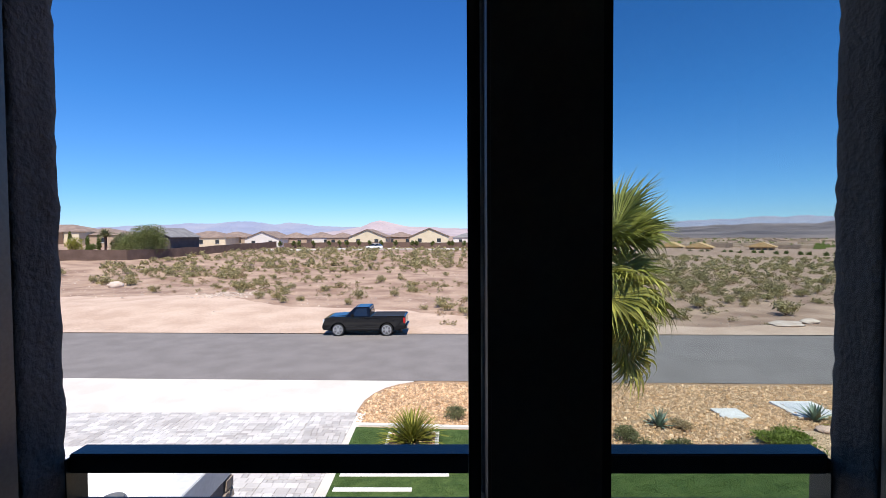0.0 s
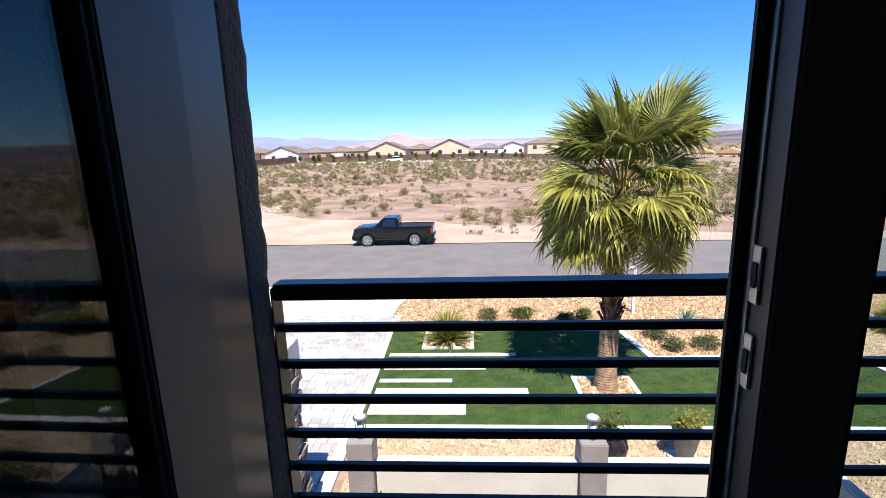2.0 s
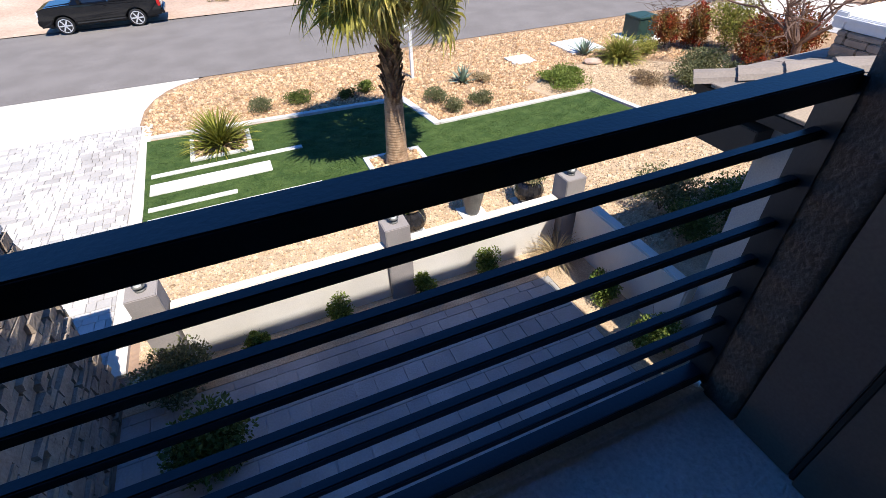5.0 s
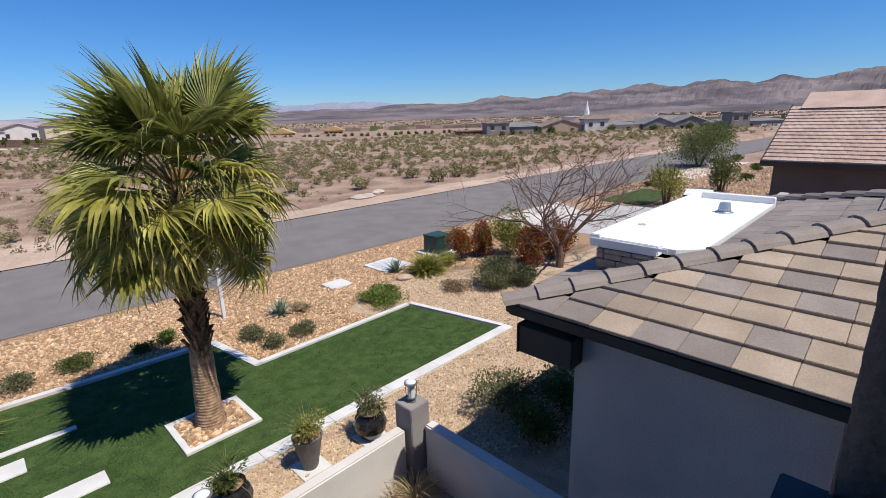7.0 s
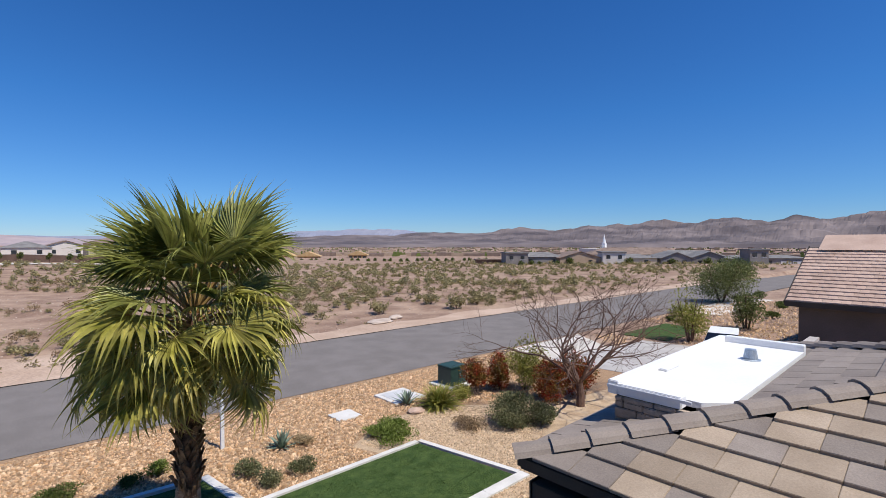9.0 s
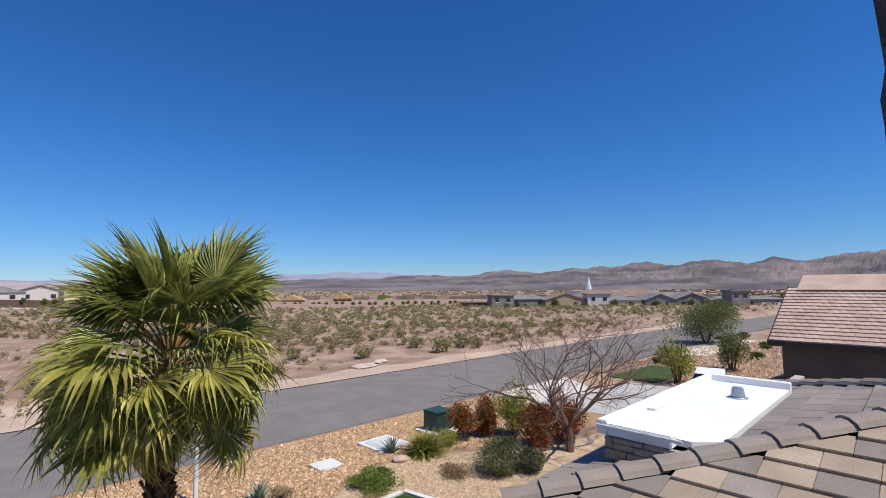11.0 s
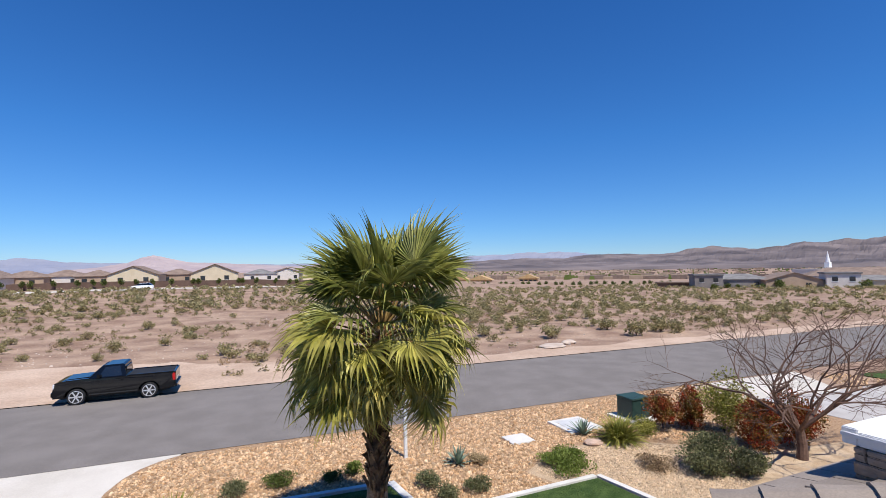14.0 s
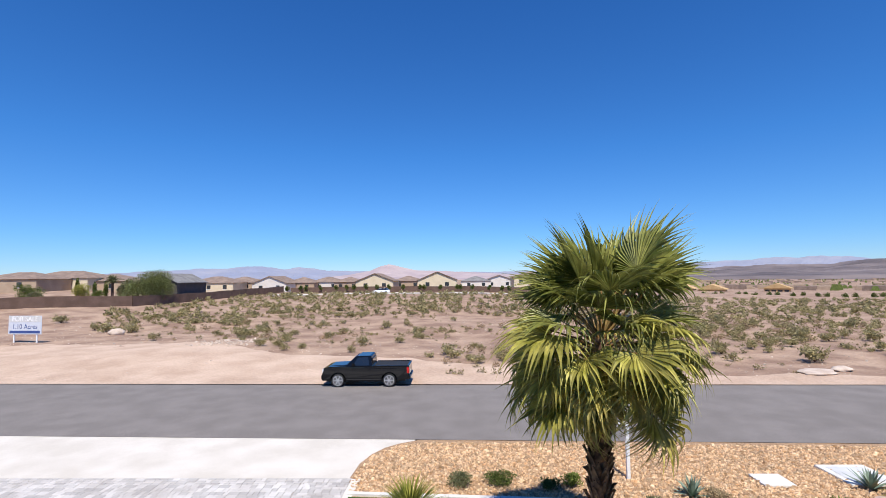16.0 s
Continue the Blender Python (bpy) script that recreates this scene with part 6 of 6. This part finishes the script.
scrub("creosote_scrub", 400, "sage", 71, "grey-green desert creosote bushes on the open lot", 0.7, 1.7, 260, 0.13, 33, 80)
scrub("dry_scrub", 420, "drybush", 72, "dry brown brush on the open lot", 0.5, 1.3, 120, 0.13, 33, 90)
scrub("low_scrub", 1900, "ground_scrub", 73, "low tan-green ground scrub on the open lot", 0.35, 0.9, 60, 0.17, 33, 90)
scrub("far_scrub", 3300, "sage", 76, "dense grey-green scrub over the far part of the open lot", 0.7, 1.9, 56, 0.26, 72, 215)
bush_kinds = []
for k in range(5):
    V, F = bush_leaves(900 + k, 620, 0.10)
    me = bpy.data.meshes.new("foliage")
    me.from_pydata(V.tolist(), [], F.tolist())
    me.materials.append(M["sage"])
    tw = twigs(bmesh.new(), 12, 0.5, 0.34, 90 + k, 0.009)
    sm = bpy.data.meshes.new("stems")
    tw.to_mesh(sm)
    tw.free()
    sm.materials.append(M["bark"])
    bush_kinds.append((me, sm))
NEAR_BUSHES = [(-22.5, 53.1, 2.0), (-17.0, 45.2, 1.2), (-15.0, 44.4, 1.1), (-12.8, 44.1, 0.9), (-8.1, 42.5, 0.9), (-8.0, 47.1, 1.3), (-12.7, 52.6, 1.2), (-12.0, 56.7, 1.0), (-7.8, 60.6, 1.3), (-5.5, 62.5, 1.1), (-2.8, 52.0, 1.0), (2.4, 44.9, 0.8), (-54.3, 67.3, 2.2), (-38.8, 59.5, 1.9), (-44.8, 61.3, 1.4), (-19.7, 58.0, 1.0), (-16.9, 54.3, 1.0), (-23.9, 63.6, 1.2), (-14.9, 72.8, 1.7), (-4.7, 48.6, 1.1), (21.9, 41.2, 1.7), (26.2, 37.1, 2.0), (34.0, 38.9, 2.0), (33.5, 34.7, 2.1), (37.1, 35.3, 2.0), (27.7, 44.4, 1.3), (31.3, 55.1, 1.2), (35.7, 48.4, 1.6), (39.1, 47.5, 1.6), (38.2, 34.3, 1.6), (48.8, 52.4, 1.8)]
for k, (x, y, wd) in enumerate(NEAR_BUSHES):
    t = thing("creosote_bush", x, y, ground_z(x, y) - 0.02, "grey-green creosote bush on bare desert soil", "bush", "creosote bushes by the street", rz=k * 77)
    for nm, me in zip(("foliage", "stems"), bush_kinds[k % 5]):
        ob = new(nm, me)
        ob.parent, ob.matrix_basis = t, Matrix.Diagonal((wd, wd, wd * (0.85 + 0.1 * (k % 3)), 1))
scatter_stones("desert_stones", lambda x, y: y > road_y(x) + 10.5 and noise.noise(Vector((x * 0.08, y * 0.08, 4))) > -0.15, 3500, (-60, 31, 60, 75), 0.055, M["pale_rubble"], "loose pale stones on the desert soil", 74)
scatter_stones("rubble_pile", lambda x, y: ((x + 21) / 6) ** 2 + ((y - 47.5) / 5.5) ** 2 < 0.25 + 0.75 * noise.noise(Vector((x, y, 8))), 260, (-28, 41, -14, 54), 0.12, M["pale_rubble"], "pale rubble heap on the open lot", 75)
for x, y, a, b, c, lab in ((-39.5, 57.8, 0.85, 0.6, 0.5, "large pale boulder on the open lot"), (23.6, 33.3, 1.3, 0.9, 0.16, "flat pale concrete slab fragment by the street"), (25.6, 34.0, 0.7, 0.5, 0.2, "pale stone fragment by the street")):
    ob = tagged(part("boulder", lump(a, b, c, int(x)), M["pale_rubble"], smooth=True), lab, "boulder")
    ob.matrix_basis = pose(x, y, ground_z(x, y) + c * 0.45, 0, 0, 20)


def letters(text, size, mat, parent, x, y, z, name):
    cu = bpy.data.curves.new(name, "FONT")
    cu.body, cu.size, cu.align_x, cu.align_y, cu.extrude = text, size, "CENTER", "CENTER", 0.004
    tmp = bpy.data.objects.new(name, cu)
    scene.collection.objects.link(tmp)
    me = bpy.data.meshes.new_from_object(tmp.evaluated_get(bpy.context.evaluated_depsgraph_get()))
    bpy.data.objects.remove(tmp)
    ob = new(name, me)
    me.materials.clear()
    me.materials.append(mat)
    ob.parent, ob.matrix_basis = parent, pose(x, y, z, 90, 0, 0)
    return ob


def build_sign(x, y):
    z = ground_z(x, y)
    t = thing("sale_sign", x, y, z, "white and blue land sale sign on two posts", "sign", rz=-6)
    for px in (-1.35, 1.35):
        part("post", B(px - 0.06, -0.06, -0.3, px + 0.06, 0.06, 2.4, 0.008), M["whitepaint"], t)
    part("board", B(-1.95, -0.1, 0.85, 1.95, -0.062, 2.75, 0.006), M["signface"], t)
    part("upper_band", B(-1.9, -0.106, 2.1, 1.9, -0.1005, 2.7), M["greyroof"], t, "pale grey-blue band")
    part("lower_band", B(-1.8, -0.106, 0.95, 1.8, -0.1005, 1.22), M["signblue"], t, "blue band of small lettering")
    letters("FOR SALE", 0.72, M["whitepaint"], t, 0, -0.108, 2.4, "sale_lettering")
    letters("1.10 Acres", 0.68, M["signblue"], t, 0, -0.104, 1.62, "acres_lettering")


build_sign(-43.6, 50.3)


# ---- far houses ----
def house(x, y, wd, dp, h, rise, wall_mat, roof_mat, label, turn=0, z=None, gable=True, windows=2, garage=False, flat=False):
    z = ground_z(x, y) if z is None else z
    t = thing("house", x, y, z, label, "house", rz=turn)
    part("wall", B(-wd / 2, -dp / 2, -1.5, wd / 2, dp / 2, h), M[wall_mat], t)
    ov = 0.35
    if flat:
        part("roof", B(-wd / 2 - 0.3, -dp / 2 - 0.3, h, wd / 2 + 0.3, dp / 2 + 0.3, h + 0.4, 0.05), M[roof_mat], t)
    elif gable:
        bm = prism(bmesh.new(), [(-wd / 2, h + 0.002), (0, h + rise - 0.1), (wd / 2, h + 0.002)], "y", -dp / 2, dp / 2)
        part("gable_wall", bm, M[wall_mat], t)
        sl = rise / (wd / 2)
        for s in (-1, 1):
            out = [(0, h + rise + 0.12), (s * (wd / 2 + ov), h + 0.12 - ov * sl), (s * (wd / 2 + ov), h - 0.04 - ov * sl), (0, h + rise - 0.04)]
            part("roof_slope", prism(bmesh.new(), out, "y", -dp / 2 - ov, dp / 2 + ov), M[roof_mat], t)
    else:
        bm = bmesh.new()
        a, b = wd / 2 + ov, dp / 2 + ov
        rl = max(0.3, a - b)
        lo = [bm.verts.new((sx * a, sy * b, h)) for sx, sy in ((-1, -1), (1, -1), (1, 1), (-1, 1))]
        up = [bm.verts.new((-rl, 0, h + rise)), bm.verts.new((rl, 0, h + rise))]
        bm.faces.new((lo[0], lo[1], up[1], up[0])), bm.faces.new((lo[2], lo[3], up[0], up[1]))
        bm.faces.new((lo[1], lo[2], up[1])), bm.faces.new((lo[3], lo[0], up[0])), bm.faces.new(lo[::-1])
        part("roof", bm, M[roof_mat], t)
    for k in range(windows):
        wx = -wd / 2 + wd * (k + 0.5) / windows
        wn = part("window", B(wx - 0.6, -dp / 2 - 0.05, h - 1.9, wx + 0.6, -dp / 2 - 0.003, h - 0.7), M["window"], t)
        part("window_trim", B(wx - 0.72, -dp / 2 - 0.08, h - 2.02, wx + 0.72, -dp / 2 - 0.052, h - 1.92), M["whitepaint"], wn)
    if garage:
        for k in range(3):
            gx = wd * 0.05 + k * 3.3 - wd * 0.1
            part("garage_door", B(gx, -dp / 2 - 0.06, 0.0, gx + 2.8, -dp / 2 - 0.003, 2.4), M["greyroof"], t)
    return t


def along16(px, d):
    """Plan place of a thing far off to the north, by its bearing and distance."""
    return 1.0 + d * ((px - 784) / 846 - 0.030), 2 + d


for px, d, wd, dp, h, rise, wm, rm, gable, wins, lab in (
        (487, 158, 11, 14, 2.9, 2.2, "offwhite", "roof_brown", True, 2, "white stucco house with a brown tiled gable"),
        (668, 155, 11.5, 14, 3.2, 2.3, "cream", "roof_brown", True, 2, "cream white house with a brown tiled gable"),
        (774, 155, 12, 14, 3.4, 2.5, "cream", "roof_brown", True, 2, "cream house with a brown tiled gable"),
        (380, 150, 15, 12, 3.2, 2.0, "cream", "roof_brown", False, 3, "tan house with a hipped brown roof"),
        (428, 160, 13, 12, 3.2, 2.0, "tan", "roof_brown", False, 2, "tan house with a hipped brown roof"),
        (535, 165, 10, 10, 2.9, 1.9, "tan", "roof_brown", False, 2, "brown house with a hipped tiled roof"),
        (580, 170, 11, 10, 2.9, 1.9, "offwhite", "roof_brown", False, 2, "tan house with a hipped tiled roof"),
        (618, 168, 9, 10, 2.9, 1.8, "tan", "roof_brown", False, 2, "brown house with a hipped tiled roof"),
        (722, 172, 11, 10, 3.0, 1.8, "tan", "roof_brown", False, 2, "brown house with a hipped tiled roof"),
        (840, 185, 11, 10, 2.9, 1.8, "offwhite", "roof_grey", False, 2, "white house with a grey roof"),
        (880, 190, 12, 10, 3.0, 2.0, "offwhite", "roof_brown", True, 2, "white house with a tiled gable"),
        (940, 165, 14, 11, 4.6, 1.8, "cream", "roof_brown", False, 3, "two storey cream house behind the palm"),
        (345, 150, 9, 9, 2.8, 1.8, "tan", "roof_brown", False, 2, "tan house with a hipped brown roof")):
    hx, hy = along16(px, d)
    house(hx, hy, wd, dp, h, rise, wm, rm, lab, gable=gable, windows=wins)
# left cluster behind the block wall
for px, d, wd, dp, h, rise, wm, rm, gable, lab in (
        (25, 112, 16, 12, 3.0, 1.7, "tan", "roof_brown", False, "tan house behind the block wall"),
        (110, 122, 18, 12, 3.0, 1.9, "cream", "roof_brown", False, "beige house with a low hipped roof"),
        (190, 125, 14, 12, 3.0, 1.8, "tan", "roof_brown", False, "beige house with a low hipped roof"),
        (303, 108, 7.5, 12, 4.0, 1.9, "dark_wall", "roof_grey", True, "dark gabled house behind a tree")):
    hx, hy = along16(px, d)
    house(hx, hy, wd, dp, h, rise, wm, rm, lab, gable=gable, windows=2)


def block_wall(x0, y0, x1, y1, h, label):
    n = max(2, int(math.hypot(x1 - x0, y1 - y0) / 4))
    V, F = [], []
    d = Vector((x1 - x0, y1 - y0)).normalized()
    nx, ny = -d.y * 0.1, d.x * 0.1
    for i in range(n + 1):
        s = i / n
        x, y = x0 + (x1 - x0) * s, y0 + (y1 - y0) * s
        z = ground_z(x, y)
        V += [(x - nx, y - ny, z - 0.8), (x + nx, y + ny, z - 0.8), (x + nx, y + ny, z + h), (x - nx, y - ny, z + h)]
    for i in range(n):
        a, b = 4 * i, 4 * i + 4
        F += [(a, b, b + 3, a + 3), (a + 3, b + 3, b + 2, a + 2), (a + 2, b + 2, b + 1, a + 1)]
    F += [(0, 3, 2, 1), (4 * n, 4 * n + 1, 4 * n + 2, 4 * n + 3)]
    return tagged(raw("block_wall", V, F, M["brown_wall"]), label, "wall", kind="structure")


block_wall(-84, 67, -60, 90, 1.9, "brown concrete block wall along the open lot")
block_wall(-60, 90.1, -53.5, 150, 1.9, "brown concrete block wall along the open lot")
bushy_tree(-61.5, 97, 12.0, 7.2, "mesquite", 81, "broad dark green tree behind the block wall", 15000, 0.28)
bushy_tree(-66, 98, 6.0, 5.0, "dull", 82, "broad dark green tree behind the block wall", 5000, 0.3)
bushy_tree(-74, 95, 4.0, 3.4, "olive", 83, "green yard tree behind the block wall", 2600, 0.25)
bushy_tree(-82, 92, 5.0, 3.6, "green", 84, "green yard tree behind the block wall", 3200, 0.25)
for k, (bx_, by_, bw_, bh_) in enumerate(((-79, 90, 3.0, 1.8), (-86, 88, 3.6, 2.2), (-70.5, 95, 3.0, 2.2), (-91, 88, 4.4, 3.2))):
    bushy_tree(bx_, by_, bw_, bh_, ("dull", "red", "green", "green")[k], 86 + k, "dense yard bush behind the block wall", 2000, 0.22)
rosette("far_palm", -69, 97, 60, 2.6, 0.3, "dull", 85, "grey-green feather palm behind the block wall", 0.9, 0.1, "palm tree", z=ground_z(-69, 97) + 3.6)
part("palm_stem", tube(bmesh.new(), [(0, 0, -4.2), (0, 0, 0.1)], [0.28, 0.22], 10), M["bark"], bpy.data.objects["far_palm"])
for k, px in enumerate((152, 120, 175)):
    hx, hy = along16(px, 98)
    t = thing("cypress", hx, hy, ground_z(hx, hy), "narrow dark cypress behind the block wall", "tree", "cypresses")
    V, F = leaf_cloud(500, 0.5, 0.5, 2.0, 0.4, 90 + k, lobes=9)
    raw("foliage", V, F, M["green"], t)
    part("trunk", tube(bmesh.new(), [(0, 0, -0.3), (0, 0, 2.5)], [0.12, 0.05], 8), M["bark"], t)
# pale strip of street and young trees before the row of houses
Vs = [(x, y, ground_z(x, y) + 0.12) for x in range(-50, 41, 3) for y in (128, 134)]
structure(raw("far_street", Vs, [(2 * i, 2 * i + 2, 2 * i + 3, 2 * i + 1) for i in range(30)], M["concrete"]), "pale far street before the row of houses", "road")
proto = None
r4 = random.Random(12)
for k in range(20):
    hx, hy = along16(505 + k * 21 + r4.uniform(-9, 9), 138)
    m = pose(hx, hy, ground_z(hx, hy), 0, 0, r4.uniform(0, 360))
    if proto is None:
        proto = thing("street_tree", hx, hy, ground_z(hx, hy), "small round green street tree before the houses", "tree", "far street trees")
        V, F = leaf_cloud(700, 0.8, 0.8, 0.9, 0.25, 95, lobes=7)
        V[:, 2] += 0.5
        raw("crown", V, F, M["green"], proto)
        part("trunk", tube(bmesh.new(), [(0, 0, -0.3), (0, 0, 1.4)], [0.1, 0.07], 6), M["bark"], proto)
    else:
        c = copy_thing(proto, m)
        c.scale = (1, 1, 1)
block_wall(-48, 141, 30, 143, 1.6, "tan garden wall before the far houses")
parked_car(-22, 131, ground_z(-22, 131) + 0.1, 0, "whitepaint", "white car on the far street")
parked_car(-66, 105, ground_z(-66, 105), 0, "whitepaint", "white vehicle beside the dark house")


def along12(px, d):
    """Plan place of a thing far off to the north-east."""
    k = (px - 784) / 846
    return 1.4 + d * (0.592 + 0.806 * k), 2.1 + d * (0.806 - 0.592 * k)


for px, d, wd, dp, h, rise, wm, rm, gable, flat, gar, lab in (
        (1015, 150, 7, 8, 4.4, 0, "greyhouse", "roof_grey", False, True, False, "modern grey house with a flat roof"),
        (1060, 154, 15, 9, 3.2, 1.5, "greyhouse", "roof_grey", False, False, False, "grey house with a low hipped roof"),
        (1130, 150, 13, 10, 3.0, 2.0, "tan", "roof_brown", True, False, False, "tan house with a reddish gable roof"),
        (1200, 146, 7, 8, 4.6, 0, "offwhite", "roof_grey", False, True, False, "white and grey modern house"),
        (1245, 165, 34, 12, 3.6, 2.4, "offwhite", "roof_brown", False, False, False, "long low building with a beige roof"),
        (1240, 146, 13, 9, 3.0, 1.2, "cream", "roof_grey", False, False, False, "cream house with a grey roof"),
        (1320, 142, 9, 9, 3.0, 1.8, "greyhouse", "roof_grey", True, False, False, "grey stucco gabled house"),
        (1385, 140, 11, 9, 3.0, 2.0, "greyhouse", "roof_grey", True, False, False, "grey stucco gabled house"),
        (1350, 150, 22, 10, 3.2, 2.0, "offwhite", "roof_grey", False, False, False, "long house with a grey roof"),
        (1490, 128, 5, 6, 5.6, 0, "greyhouse", "roof_grey", False, True, False, "grey tower of a modern house"),
        (1535, 132, 15, 9, 3.2, 0.8, "greyhouse", "roof_grey", False, False, True, "modern grey house with three garage doors"),
        (1460, 135, 12, 8, 3.0, 1.0, "greyhouse", "roof_grey", False, False, False, "grey house with a low roof"),
        (970, 160, 10, 4, 1.9, 0, "brown_wall", "roof_brown", False, True, False, "low brown yard building")):
    hx, hy = along12(px, d)
    house(hx, hy, wd, dp, h, rise, wm, rm, lab, turn=-50 if px > 1180 else -40, gable=gable, flat=flat, windows=2, garage=gar, z=-1.9 if d > 120 else None)
# church with a white steeple
hx, hy = along12(1186, 250)
t = thing("church", hx, hy, -3.5, "white church steeple above the roofs", "church")
part("tower", B(-1.3, -1.3, -1, 1.3, 1.3, 6.5), M["whitepaint"], t)
part("belfry", B(-0.95, -0.95, 6.5, 0.95, 0.95, 9.0), M["whitepaint"], t)
part("spire", lathe(bmesh.new(), [(1.0, 9.0), (0.05, 14.0)], 8), M["whitepaint"], t)
part("nave", B(-6, -4, -1, 6, 12, 6), M["offwhite"], t)
# timber framed houses under construction
for px, d, wd in ((652, 230, 9.5), (735, 250, 9), (612, 240, 8)):
    hx, hy = along12(px, d)
    t = thing("timber_frame", hx, hy, -3.2, "half built house of raw orange lumber", "house frame", "timber frames", rz=-36)
    part("sheathing", B(-wd / 2, -4, -1, wd / 2, 4, 2.8), M["lumber"], t)
    part("roof_frame", prism(bmesh.new(), [(-wd / 2 - 1, 2.8), (0, 5.0), (wd / 2 + 1, 2.8)], "y", -4.5, 4.5), M["lumber"], t)
    for k in range(4):
        wx = -wd / 2 + wd * (k + 0.5) / 4
        part("opening", B(wx - 0.8, -4.06, 0.2, wx + 0.8, -4.003, 2.2), M["window"], t)
# row of small trees by the far wall
proto = None
for k in range(24):
    hx, hy = along12(640 + k * 14 + r4.uniform(-4, 4), 195 + r4.uniform(-6, 6))
    if proto is None:
        proto = thing("far_tree", hx, hy, -2.4, "small dark green tree on the far edge of the lot", "tree", "far trees")
        V, F = leaf_cloud(700, 1.1, 1.1, 1.4, 0.3, 96, lobes=7)
        raw("crown", V, F, M["green"], proto)
        part("trunk", tube(bmesh.new(), [(0, 0, -0.5), (0, 0, 1.4)], [0.14, 0.09], 6), M["bark"], proto)
    else:
        copy_thing(proto, pose(hx, hy, -2.4, 0, 0, r4.uniform(0, 360)))

for k in range(26):
    hx, hy = along12(1000 + k * 22 + r4.uniform(-9, 9), 136 + r4.uniform(-9, 22))
    c = copy_thing(proto, pose(hx, hy, -1.9, 0, 0, r4.uniform(0, 360)) @ Matrix.Scale(r4.uniform(0.8, 1.6), 4))


def far_town():
    """Small roofs, walls and dark trees strewn over the valley: beyond counting."""
    r = random.Random(44)
    for nm, mat, n, hs, lab in (("valley_roofs", "tan", 420, (1.2, 2.8), "tan houses strewn over the valley"), ("valley_brown_roofs", "roof_brown", 320, (1.2, 2.8), "brown roofs strewn over the valley"), ("valley_trees", "green", 900, (1.5, 3.2), "dark trees strewn over the valley")):
        V, F = [], []
        for _ in range(n):
            b = math.radians(r.uniform(14, 88))
            d = r.uniform(300, 1300) ** 1.0
            x, y = d * math.sin(b), d * math.cos(b)
            z = ground_z(x, y)
            w_, h, dd = (r.uniform(5, 15), r.uniform(*hs), 6) if "tree" not in nm else (r.uniform(1.5, 4.5), r.uniform(*hs), 3)
            o = len(V)
            c, s = math.cos(b), math.sin(b)
            top = 1.0 if "tree" not in nm else 0.4
            for sx, sy, sz in ((-1, -1, 0), (1, -1, 0), (1, 1, 0), (-1, 1, 0), (-top, -top, 1), (top, -top, 1), (top, top, 1), (-top, top, 1)):
                V.append((x + c * sx * w_ / 2 + s * sy * dd / 2, y - s * sx * w_ / 2 + c * sy * dd / 2, z - 1 + (h + 1) * sz))
            F += [tuple(o + i for i in f) for f in ((4, 5, 6, 7), (0, 1, 5, 4), (1, 2, 6, 5), (2, 3, 7, 6), (3, 0, 4, 7))]
        tagged(raw(nm, V, F, M[mat]), lab, "far town", kind="stuff")


far_town()


# ---- mountains ----
def mountains(name, dist, depth, profile, mat, label, seed, rough_=0.35, base=-8):
    """A range along the horizon; profile: (bearing in degrees east of north, elevation angle in degrees)."""
    bs = np.arange(profile[0][0], profile[-1][0] + 0.01, 0.25)
    el = np.interp(bs, [p[0] for p in profile], [p[1] for p in profile])
    rows_k = 14
    V, F = [], []
    for i, b in enumerate(bs):
        ridge = dist * math.tan(math.radians(max(el[i], 0.02)))
        for k in range(rows_k):
            s = k / (rows_k - 1)
            d = dist - depth * (1 - s)
            a = math.radians(b)
            x, y = d * math.sin(a), d * math.cos(a)
            n = noise.fractal(Vector((x, y, seed * 100)) / (dist * 0.055), 1.0, 2.1, 6)
            rg = abs(noise.fractal(Vector((x, y, seed * 37)) / (dist * 0.035), 0.9, 2.0, 5))
            zz = 6 + base * (1 - s) + (ridge * s ** 1.35) * (1 + rough_ * n * (0.4 + 0.6 * (1 - s))) - ridge * 0.15 * rg * math.sin(math.pi * min(s, 0.96)) + ridge * 0.10 * n * s
            V.append((x, y, zz - (14 if k == 0 else 0)))
    for i in range(len(bs) - 1):
        for k in range(rows_k - 1):
            a = i * rows_k + k
            F.append((a, a + rows_k, a + rows_k + 1, a + 1))
    return tagged(raw(name, V, F, M[mat], smooth=False), label, "mountains", kind="structure")


mountains("backdrop_east_range", 2300, 1000, [(18, 0.15), (24, 0.45), (29, 0.75), (33, 0.95), (37, 0.8), (42, 1.25), (47, 1.1), (52, 1.6), (56, 1.5), (60, 1.95), (64, 1.9), (68, 2.2), (71, 2.15), (74, 2.75), (77, 2.3), (80, 2.6), (84, 2.4), (88, 2.8), (96, 2.2), (104, 1.5)], "mount", "brown desert mountain range", 3)
mountains("backdrop_north_range", 3600, 900, [(-48, 0.5), (-40, 0.8), (-30, 1.1), (-24, 1.45), (-17, 1.3), (-12, 0.9), (-4, 0.7), (4, 0.6), (14, 0.7), (22, 1.0), (28, 1.3), (33, 1.65), (37, 1.5), (42, 0.9), (48, 0.5)], "mount_hazed", "distant mountains with blue-grey haze put into their colour", 5, 0.2)
mountains("backdrop_butte", 2900, 500, [(-16, 0.15), (-13, 0.5), (-10.5, 0.9), (-9.2, 1.5), (-8.2, 1.65), (-7.2, 1.35), (-5, 0.95), (-1, 0.75), (4, 0.5), (9, 0.2)], "mount_far2", "pale pinkish butte on the horizon", 8, 0.15)
